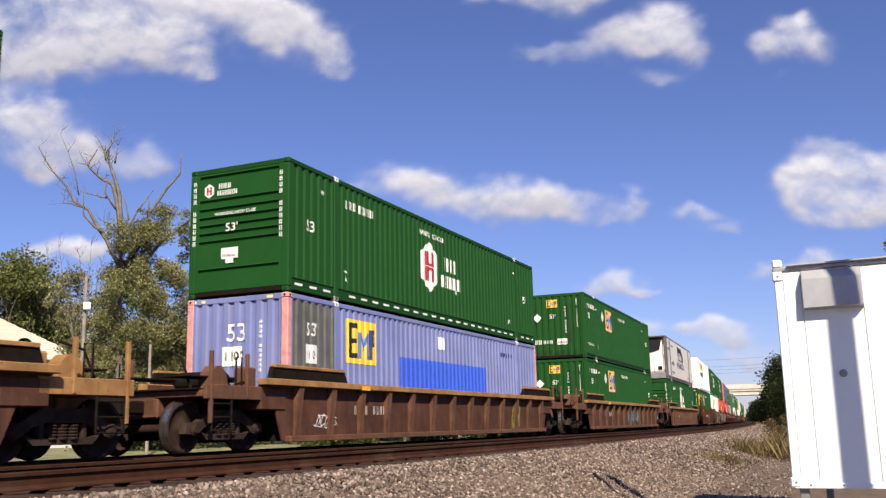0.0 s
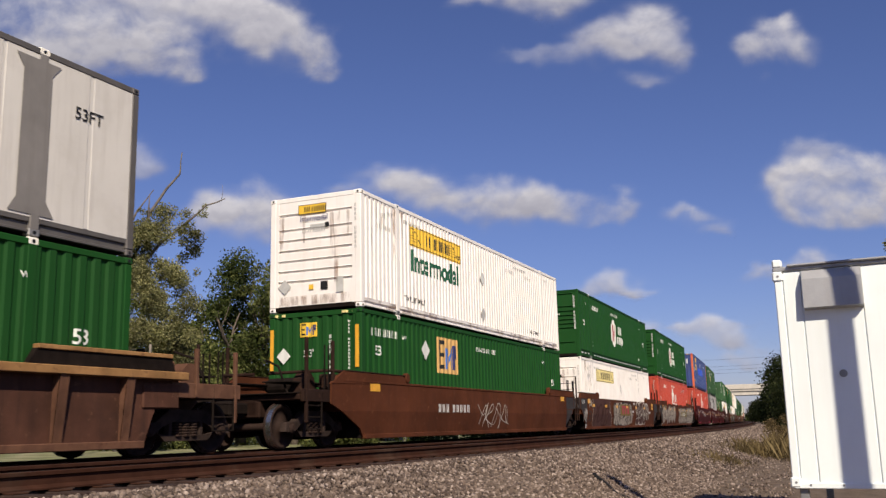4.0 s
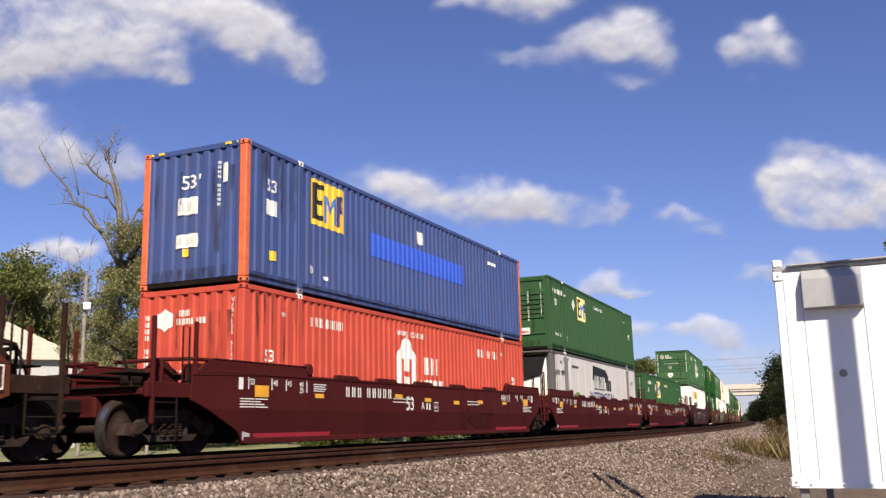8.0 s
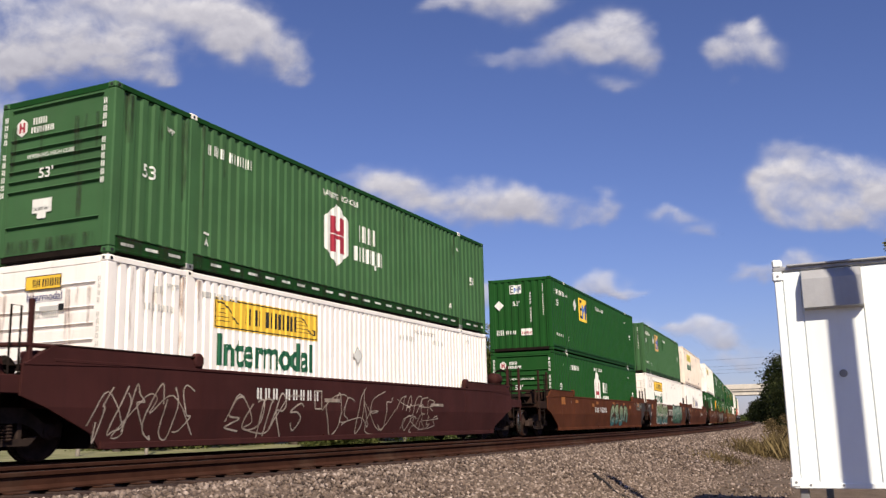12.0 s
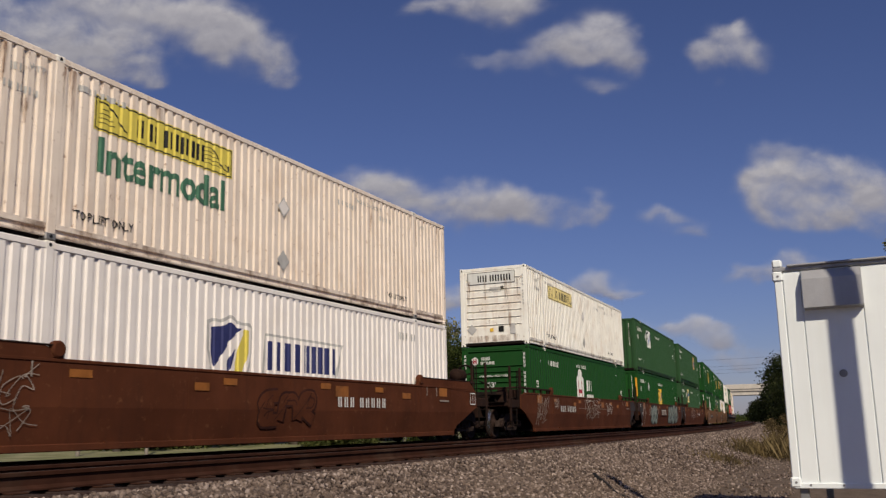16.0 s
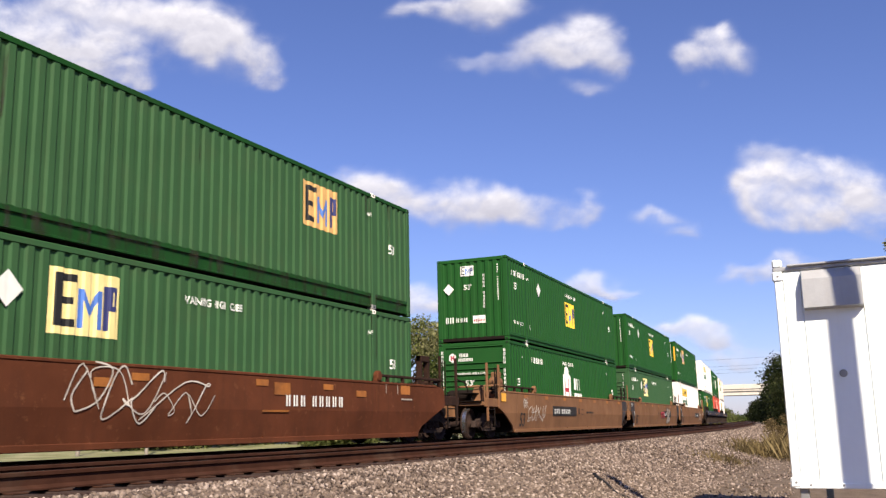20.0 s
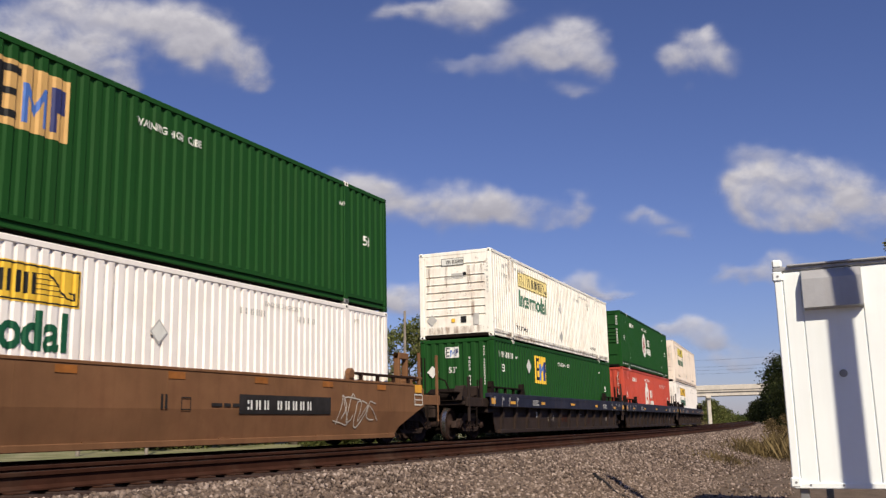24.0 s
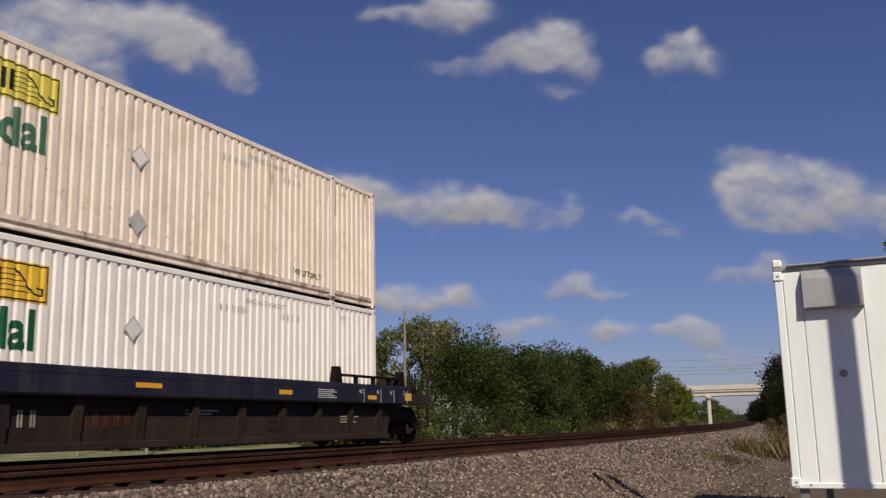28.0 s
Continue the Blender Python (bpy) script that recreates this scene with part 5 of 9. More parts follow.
def piece(x0, x1, z0, z1, seed, n, fill, outline, shine=None, fat=.30, ground=None):
    """Fat sprayed forms with an outline and a lighter edge, which cannot be read."""
    r = random.Random(seed)
    h = z1 - z0
    g = h * fat
    lines = sprayed(r, x0 + g * .3, x1 - g * .3, z0 + g * .5, z1 - g * .5, n, .1, .1)
    out = []
    if ground:
        m = 24
        pts = []
        for i in range(m):
            a = 2 * math.pi * i / m
            q = r.uniform(.9, 1.06)
            ca, sa = math.cos(a), math.sin(a)
            pts.append(((x0 + x1) / 2 + (x1 - x0) * .52 * q * math.copysign(abs(ca) ** .5, ca), (z0 + z1) / 2 + h * .5 * q * math.copysign(abs(sa) ** .4, sa)))
        out.append(("graffiti_fill", ground, Flat().poly(pts)))
    a, b, c, d, e = Flat(), Flat(), Flat(), Flat(), Flat()
    for ln in lines:
        a.ribbon(ln, g * 1.42)
        b.ribbon(ln, g)
        c.ribbon([(x - g * .28, z + g * .22) for x, z in ln[2:len(ln) // 2]], g * .10)
        n0 = len(ln) // 3
        d.ribbon([(x + g * .20, z - g * .12) for x, z in ln[n0:2 * n0 + 3]], g * .13)
        e.ribbon([(x + g * .74 * (1 if k % 2 else -1), z + g * .1) for k, (x, z) in enumerate(ln) if k % 7 == 0], g * .08)
        d.ribbon([(ln[n0][0] - g * .3, ln[n0][1] - g * .3), (ln[n0][0] + g * .1, ln[n0][1] + g * .05), (ln[n0][0] + g * .42, ln[n0][1] + g * .36)], g * .10)
    out += [("graffiti_rim", outline, a), ("graffiti_fill", fill, b), ("graffiti_ink", outline, d), ("graffiti_line", shine or outline, e)]
    if shine:
        out.append(("graffiti_line", shine, c))
    return out


FOLD = 0.80


def lean(z):
    """How far a smooth side has come in at height z."""
    return max(0.0, FOLD - z) * .15


def well_car(label, style, paint, chord=None, front="link", rear="link", marks=(), bogie_rear=False, platform=None, guide="plate", lugs=(), gear=None):
    """One unit of a double-stack well car. Its origin lies on the rails below the middle of its well.
    style: smooth or ribbed sides; front, rear: link (shared bogie) or coupler."""
    c = thing("well_car", label, "railway car", "well cars of the train")
    P, T = M[paint], M[chord or paint]
    PF = M[platform or ("car_grime" if style == "smooth" else paint)]
    top = 1.50 if style == "smooth" else 1.40
    hx = 8.36 if style != "smooth" else 8.12
    for y in (-1, 1):
        if style == "smooth":
            # upright above the fold, leaning inwards below it
            up, low = [], []
            for xs, kind in ((-1, front), (1, rear)):
                if kind == "link":
                    e = [(9.20, top - .02), (9.16, 1.0), (8.88, FOLD)], [(8.88, FOLD), (8.20, .38), (8.05, .19)]
                else:
                    e = [(9.25, top - .02), (9.72, 1.40), (9.74, .95), (9.30, FOLD)], [(9.30, FOLD), (8.37, .42), (8.15, .19)]
                up.append([(xs * q, z) for q, z in e[0]])
                low.append([(xs * q, z) for q, z in e[1]])
            for poly, nm in ((up[0] + up[1][::-1], "side_plate"), (low[0] + low[1][::-1], "lower_side_plate")):
                v = [(px, y * (1.46 - lean(pz)), pz) for px, pz in poly] + [(px, y * (1.42 - lean(pz)), pz) for px, pz in poly]
                n = len(poly)
                part(nm, Build().add(v, [tuple(range(n)), tuple(range(2 * n - 1, n - 1, -1))] + [(k, k + n, (k + 1) % n + n, (k + 1) % n) for k in range(n)]), P, c)
            ya, yb = sorted((y * 1.475, y * 1.36))
            part("top_chord", Build().box((-9.2, ya, top - .06), (9.2, yb, top), .012), T, c)
            ya, yb = sorted((y * 1.425, y * 1.28))
            part("bottom_chord", Build().box((-hx, ya, .17), (hx, yb, .28), .012), P, c)
            for xs, kind in ((-1, front), (1, rear)):
                ya, yb = sorted((y * 1.47, y * 1.38))
                if guide == "plate":
                    pts = [(9.2, top - .01), (9.1, 1.68), (6.25, 1.68), (6.1, 1.60), (6.1, top - .01)]
                    if kind != "link":
                        pts = [(9.72, 1.38), (9.2, 1.68)] + pts[2:]
                    pts = [(xs * q, z) for q, z in pts]
                    part("guide_plate", Build().prism(pts if xs < 0 else pts[::-1], ya, yb), T, c)
                    part("guide_cap", Build().box((min(xs * 6.1, xs * 9.15), ya - .012, 1.675), (max(xs * 6.1, xs * 9.15), yb + .05, 1.70), .006), M["car_grime"] if paint != "car_maroon" else T, c)
                else:
                    part("guide_rail", Build().box((min(xs * 6.1, xs * 9.3), ya, 1.62), (max(xs * 6.1, xs * 9.3), yb, 1.68), .01), M["car_grime"], c, "grimy dark guide rail on short legs")
                    for q in (6.5, 7.3, 8.1, 8.9):
                        part("guide_leg", Build().box((xs * q - .035, ya + .01, top - .01), (xs * q + .035, yb - .01, 1.63)), M["car_grime"], c)
                part("guide_boss", Build().lathe([(0, y * 1.36), (.10, y * 1.36), (.13, y * 1.39), (.13, y * 1.48), (.10, y * 1.50), (0, y * 1.50)], 14, "y", (xs * 6.0, 0, 1.63)).box((xs * 6.0 - .13, min(y * 1.37, y * 1.47), top - .01), (xs * 6.0 + .13, max(y * 1.37, y * 1.47), 1.63), .02),
                     P, c, "rounded rust-brown end of the guide")
            for xx in (-7.9, -5.9, -3.1, 0.0, 3.1, 5.9, 7.9):
                ya, yb = sorted((y * 1.4645, y * 1.45))
                part("weld_seam", Build().box((xx - .012, ya, FOLD + .01), (xx + .012, yb, top - .07)), P, c)
            for xx in lugs:
                ya, yb = sorted((y * 1.485, y * 1.40))
                part("stiffener_lug", Build().prism([(xx - .55, top - .01), (xx - .48, top + .075), (xx + .40, top + .075), (xx + .55, top - .01)], ya, yb), T, c)
            continue
        poly = [(-9.15, .95), (-8.80, .93), (-8.6, .78), (-hx, .20), (hx, .20), (8.6, .78), (8.80, .93), (9.15, .95), (9.15, top - .02), (-9.15, top - .02)]
        ya, yb = sorted((y * 1.39, y * 1.35))
        part("side_plate", Build().prism(poly, ya, yb), P, c)
        ya, yb = sorted((y * (1.58 if chord != "car_navy" else 1.61), y * 1.36))
        part("top_chord", Build().box((-9.2, ya, top - .13), (9.2, yb, top), .012), T, c)
        ya, yb = sorted((y * 1.52, y * 1.34))
        part("bottom_chord", Build().box((-hx + .1, ya, .17), (hx - .1, yb, .29), .012), M["car_rib"] if chord == "car_yellow" else P, c)
        for xs in (-1, 1):
            ya, yb = sorted((y * 1.53, y * 1.40))
            if chord == "car_navy":
                part("guide_rail", Build().box((min(xs * 6.1, xs * 9.1), ya, 1.56), (max(xs * 6.1, xs * 9.1), yb, 1.61), .008), M["bogie"], c, "thin black guide rail on short legs")
                for q in (6.8, 7.6, 8.4, 9.0):
                    part("guide_leg", Build().box((xs * q - .03, ya + .02, top - .01), (xs * q + .03, yb - .02, 1.57)), M["bogie"], c)
                for q in (5.95, 8.95):
                    pts = [(xs * q - .16, top - .01), (xs * q - .07, 1.76), (xs * q + .07, 1.76), (xs * q + .16, top - .01)]
                    part("guide_boss", Build().prism(pts, ya - .01, yb + .01), M["bogie"], c)
                continue
            pts = [(xs * 8.95, top), (xs * 8.85, top + .24), (xs * 6.15, top + .30), (xs * 5.95, top)]
            ya, yb = sorted((y * 1.50, y * 1.40))
            part("guide_plate", Build().prism(pts if xs > 0 else pts[::-1], ya, yb), M["bogie"], c)
            ya, yb = sorted((y * 1.53, y * 1.40))
            part("guide_cap", Build().box((min(xs * 8.85, xs * 6.1), ya, top + .22), (max(xs * 8.85, xs * 6.1), yb, top + .29), .01), T, c, "worn yellow guide edge")
        n = 13
        for i in range(n):
            xx = -7.9 + i * 15.8 / (n - 1)
            ya, yb = sorted((y * 1.55, y * 1.385))
            rib = Build()
            for q0, q1, o in ((-.085, -.045, 1.0), (.045, .085, 1.0), (-.085, .085, .0)):
                # two cheeks that widen upwards and a face plate between them
                yo = y * (1.55 if o else 1.545)
                yi = y * 1.385 if o else y * 1.53
                yq = y * (1.44 if o else 1.435)
                v = [(xx + q0, yi if o else yq - y * .012, .24), (xx + q1, yi if o else yq - y * .012, .24), (xx + q1, yq, .24), (xx + q0, yq, .24),
                     (xx + q0, yi, top - .13), (xx + q1, yi, top - .13), (xx + q1, yo, top - .13), (xx + q0, yo, top - .13)]
                rib.add(v, [(0, 1, 2, 3), (4, 7, 6, 5), (0, 4, 5, 1), (1, 5, 6, 2), (2, 6, 7, 3), (3, 7, 4, 0)])
            part("side_rib", rib, M["car_rib"] if chord == "car_yellow" else P, c)
    if chord == "car_navy":
        for y in (-1, 1):
            ya, yb = sorted((y * 1.605, y * 1.57))
            part("upper_band", Build().box((-9.35, ya, .99), (9.35, yb, 1.30), .006), T, c, "dark navy upper side band")
            part("band_underside", Build().box((-9.2, min(y * 1.60, y * 1.36), .965), (9.2, max(y * 1.60, y * 1.36), .985)), M["bogie"], c)
    fl = Build()
    for i in range(6):
        xx = -8.0 + i * 3.2
        fl.box((xx - .16, -1.42, .19), (xx + .16, 1.42, .30))
    fl.box((-hx, -.2, .2), (hx, .2, .28))
    part("well_floor", fl, P, c)
    for xs in (-1, 1):
        x0, x1 = sorted((xs * 8.14, xs * 8.22))
        part("well_end_wall", Build().box((x0, -1.33, .2), (x1, 1.33, 1.25)), M["bogie"], c)
    for xs, kind in ((-1, front), (1, rear)):
        a, b = (8.30, 9.72) if kind == "link" else (8.30, 10.85)
        x0, x1 = sorted((xs * a, xs * 9.15))
        part("end_bulkhead", Build().box((x0, -1.42, .80), (x1, 1.42, 1.22), .02), P, c)
        # added dark box, so that no lit background shows past the bogie
        x0, x1 = sorted((xs * 8.25, xs * 9.6))
        part("bolster_housing", Build().box((x0, -.82, .66), (x1, .82, 1.02), .03), M["bogie"], c, "added dark box that darkens the gap over the bogie")
        x0, x1 = sorted((xs * 8.9, xs * b))
        part("end_platform", Build().box((x0, -1.35 if kind != "link" else -.8, 1.02), (x1, 1.35 if kind != "link" else .8, 1.14), .015), PF, c)
        x0, x1 = sorted((xs * 8.6, xs * b))
        part("centre_sill", Build().box((x0, -.3, .72), (x1, .3, 1.04), .02), PF, c)
        if kind == "link":
            x0, x1 = sorted((xs * 8.75, xs * 9.55))
            part("end_cover", Build().prism([(x0, 1.02), (x1, 1.02), (x1 - (.25 if xs > 0 else 0), 1.46), (x0 + (.25 if xs < 0 else 0), 1.46)], -1.44, 1.44), M["end_dark"] if paint != "car_maroon" else P, c, "dark sloping end cover over the bogie")
            for yy in (-1.43, 1.43):
                lad = part("ladder", Build().tube([(xs * 9.45, yy, 1.5), (xs * 9.45, yy, .55), (xs * 9.75, yy, .55), (xs * 9.75, yy, 2.3)], .024, 6), PF, c)
                for z in (.8, 1.05, 1.3):
                    part("rung", Build().tube([(xs * 9.45, yy, z), (xs * 9.75, yy, z)], .016, 6), PF, lad)
            for yy in (-1.2, 1.2):
                part("handrail", Build().tube([(xs * 9.25, yy, 1.1), (xs * 9.25, yy, 2.15), (xs * 9.42, yy, 2.15), (xs * 9.42, yy, 1.1)], .02, 6), M["bogie"], c)
        else:
            part("coupler", Build().box((min(xs * b, xs * 11.55), -.1, .74), (max(xs * b, xs * 11.55), .1, .98), .03).box((min(xs * 11.4, xs * 11.62), -.2, .7), (max(xs * 11.4, xs * 11.62), .22, 1.02), .05), M["bogie"], c, "rusty knuckle coupler")
            for yy in (-1.40, 1.40):
                for xx in (9.55, 10.62):
                    part("corner_post", Build().box((min(xs * xx, xs * (xx + .07)), yy - .035, .55 if xx > 10 else 1.0), (max(xs * xx, xs * (xx + .07)), yy + .035, 2.32 if style == "smooth" else 1.84), .01), PF, c)
                part("handrail", Build().tube([(xs * 9.76, yy, 1.15), (xs * 9.76, yy, 2.2 if style == "smooth" else 1.76), (xs * 9.93, yy, 2.2 if style == "smooth" else 1.76), (xs * 9.93, yy, 1.15)], .018, 6), M["bogie"], c)
                lad = part("ladder", Build().tube([(xs * 10.05, yy, 1.2), (xs * 10.05, yy, .42), (xs * 10.62, yy, .42), (xs * 10.62, yy, 1.2)], .022, 6), M["bogie"], c)
                for z in (.66, .9):
                    part("rung", Build().tube([(xs * 10.05, yy, z), (xs * 10.62, yy, z)], .016, 6), M["bogie"], lad)
            part("crossover_plate", Build().box((min(xs * 10.2, xs * 10.95), -1.3, 1.145), (max(xs * 10.2, xs * 10.95), 1.3, 1.17), .005), M["bogie"], c)
            part("draft_gear_box", Build().box((min(xs * 10.2, xs * b), -.38, .66), (max(xs * 10.2, xs * b), .38, 1.02), .03), PF, c)
            # brake gear and boxes standing on the platform
            part("platform_edge", Build().box((min(xs * 8.95, xs * 10.8), -1.42, .98), (max(xs * 8.95, xs * 10.8), -1.34, 1.24), .012), PF, c)
            part("platform_edge", Build().box((min(xs * 8.95, xs * 10.8), 1.34, .98), (max(xs * 8.95, xs * 10.8), 1.42, 1.24), .012), PF, c)
            part("air_tank", Build().lathe([(0, -.95), (.14, -.93), (.19, -.85), (.19, .15), (.14, .23), (0, .25)], 16, "y", (xs * 9.35, .2, 1.38)), M["bogie"], c)
            part("gear_box", Build().box((min(xs * 9.0, xs * 9.28), -1.2, 1.14), (max(xs * 9.0, xs * 9.28), -.85, 1.62), .03), PF, c)
            part("saddle", Build().prism([(xs * 9.9 - .3, 1.14), (xs * 9.9 + .3, 1.14), (xs * 9.9 + .2, 1.5), (xs * 9.9 + .07, 1.62), (xs * 9.9 - .07, 1.62), (xs * 9.9 - .2, 1.5)], -1.0, -.72), PF, c)
            for yy in (-.62, .62):
                part("walkway_slat", Build().box((min(xs * 8.95, xs * 10.7), yy - .3, 1.40), (max(xs * 8.95, xs * 10.7), yy + .3, 1.43), .006), M["bogie"], c)
            for k in range(3):
                part("air_hose", Build().tube([(xs * (9.1 + .3 * k), -1.25 + .2 * k, 1.16), (xs * (9.3 + .3 * k), -1.1 + .2 * k, 1.34), (xs * (9.6 + .3 * k), -.9 + .1 * k, 1.2), (xs * (9.9 + .25 * k), -.6, 1.05)], .022, 6), M["bogie"], c)
            part("handbrake_lever", Build().tube([(xs * 10.55, -.9, 1.1), (xs * 10.5, -.6, 1.75), (xs * 10.35, -.2, 1.9)], .025, 6), M["bogie"], c)
            if style == "smooth":
                # bent rail that leads on from the guides round the platform
                for yy in (-1, 1):
                    part("platform_rail", Build().tube([(xs * 9.05, yy * 1.42, 1.66), (xs * 9.7, yy * 1.40, 1.66), (xs * 10.1, yy * 1.1, 1.64), (xs * 10.25, yy * .2, 1.62)], .035, 8), PF, c)
                    part("rail_leg", Build().tube([(xs * 10.1, yy * 1.1, 1.14), (xs * 10.1, yy * 1.1, 1.64)], .03, 6), PF, c)
            if gear and gear[0] == xs:
                kind_ = gear[1]
                gx = xs * 9.1
                if kind_ == "frame":
                    for dx in (-.22, .22):
                        part("gear_post", Build().box((gx + dx - .06, -1.2, 1.14), (gx + dx + .06, -1.05, 2.3), .015), PF, c)
                    part("gear_beam", Build().box((gx - .28, -1.21, 2.14), (gx + .28, -1.04, 2.3), .015), PF, c)
                elif kind_ == "drum":
                    part("gear_stand", Build().prism([(gx - .6, 1.14), (gx + .6, 1.14), (gx + .45, 1.82), (gx - .45, 1.82)], -1.05, -.75), PF, c)
                    part("gear_drum", Build().lathe([(0, -.85), (.15, -.84), (.19, -.75), (.19, .3), (.22, .34), (.22, .55), (.15, .6), (0, .6)], 18, "x", (gx, -.9, 1.98)), PF, c, "rusty brown brake drum", smooth=True)
                    part("gear_wheel", Build().lathe([(.24, 0), (.275, .02), (.24, .04), (.21, .02), (.24, 0)], 20, "x", (gx + .72, -.9, 1.98)).box((gx + .715, -1.13, 1.97), (gx + .745, -.67, 1.99)).box((gx + .715, -.91, 1.75), (gx + .745, -.89, 2.21)), M["car_yellow"], c, "yellow spoked brake wheel")
                elif kind_ == "wheel":
                    part("gear_stand", Build().box((gx + xs * .25, -1.15, 1.14), (gx + xs * .25 + .34, -.75, 1.75), .04), PF, c)
                    part("gear_drum", Build().lathe([(0, -.3), (.16, -.28), (.2, -.2), (.2, .2), (.14, .28), (0, .3)], 16, "x", (gx + xs * .5, -.95, 1.9)), PF, c, "grimy brake gear casing", smooth=True)
                    part("gear_wheel", Build().lathe([(.27, 0), (.30, .02), (.27, .04), (.24, .02), (.27, 0)], 20, "x", (gx + xs * .9, -1.0, 1.95)).box((gx + xs * .9, -1.24, 1.935), (gx + xs * .9 + .03, -.76, 1.965)).box((gx + xs * .9, -1.015, 1.7), (gx + xs * .9 + .03, -.985, 2.2)), M["bogie"], c, "dark spoked brake wheel")
                else:
                    part("gear_stand", Build().box((gx - .3, -1.25, 1.14), (gx - .05, -.9, 1.5), .03).box((gx + .08, -1.3, 1.14), (gx + .38, -.95, 1.62), .03), PF, c)
                    part("gear_drum", Build().lathe([(0, -.36), (.13, -.35), (.18, -.26), (.18, .2), (.13, .27), (.08, .3), (.08, .4), (0, .4)], 18, "x", (gx + .05, -1.12, 1.78)).box((gx + .1, -1.2, 1.55), (gx + .3, -1.0, 1.66), .02), PF, c, "tan brake motor casing", smooth=True)
                    part("gear_cap", Build().box((gx - .12, -1.26, 1.93), (gx + .2, -1.0, 2.12), .03), PF, c)
                    part("gear_valve", Build().lathe([(0, 0), (.07, .01), (.09, .06), (.06, .12), (.1, .16), (.07, .24), (0, .26)], 12, "z", (gx - .42, -1.2, 1.4)), M["bogie"], c)
            if xs > 0:
                part("brake_wheel", Build().lathe([(.24, 0), (.27, .02), (.24, .04), (.21, .02), (.24, 0)], 20, "x", (10.4, .7, 1.75)), M["bogie"], c)
                part("brake_mast", Build().tube([(10.42, .7, 1.1), (10.42, .7, 1.8)], .035, 6), M["bogie"], c)
                part("brake_cylinder", Build().lathe([(0, 0), (.16, 0), (.16, .5), (0, .5)], 14, "x", (9.4, -.55, 1.32)), M["bogie"], c)
        # added dark mass: stands for the underframe and blacks out the bright gap
        x0, x1 = sorted((xs * 8.45, xs * (9.4 if kind == "link" else 10.3)))
        part("brake_rigging", Build().box((x0, -.62, .50), (x1, .62, .74), .02).box((x0 + .2, -.75, .58), (x1 - .2, -.55, .70), .02), M["bogie"], c, "added dark block for the underframe and the shade below it")
        part("slack_pipe", Build().tube([(xs * 8.9, -.9, 1.22), (xs * 9.3, -.9, 1.36), (xs * 9.65, -.5, 1.32)], .03, 6), M["bogie"], c)
    bogie(c, -9.76)
    if bogie_rear:
        bogie(c, 9.76)
    k = 0
    for name, mat, flat in separate(marks):
        k += 1
        upper = name in ("reflective_strip", "load_stencil", "band_text")
        ground_y, fold = (-1.4605, FOLD) if style == "smooth" else (((-1.6055 if chord == "car_navy" else -1.5855) if upper else -1.3905), None)
        stencil(part(name, lay(flat, None, lambda u, w, d: Vector((u, ground_y + (lean(w) if fold else 0) + d, w)), .003 + .0009 * k, fold), M[mat], c))
    return c


def strips(rng, z, n=7, mat="m_reflect"):
    f = Flat()
    for i in range(n):
        x = -7.2 + i * 2.4
        f.rect(x, z, x + .42, z + .12)
    return ("reflective_strip", mat, f)


def load_stencil(z):
    """Load points in white figures, with upright marks, near the ends of a car's side."""
    f = Flat()
    for k in (0, 1):
        at = (lambda rel: s_(16.154 - rel)) if k else s_
        for rel, word in ((-.05, "53"), (.71, "48"), (1.21, "45")):
            x = at(rel)
            f.rect(x, z - .02, x + .035, z + .20).text(word, x + .06 if not k else x - .22, z + .07, .155)
        x = at(1.97)
        f.rect(x, z - .04, x + .035, z + .20).text("40", x - .26, z + .07, .15).text("20", x - .26, z - .05, .15)
        x = at(-.27)
        f.rect(x - .07, z - .03, x + .07, z + .19)
        for i in range(4):
            f.rect(at(2.5) - .25, z + .13 - i * .045, at(2.5) + .25 - .06 * (i % 2), z + .15 - i * .045)
            f.rect(at(.2) - .5, z - .36 + i * .05, at(.2) + .4 - .12 * (i % 3), z - .34 + i * .05)
    for x, n in ((s_(10.6), 2), (s_(5.9), 2)):
        for i in range(n):
            f.rect(x, z - .1 - i * .08, x + 1.15 - .2 * i, z - .078 - i * .08)
    return ("load_stencil", "m_white", f)


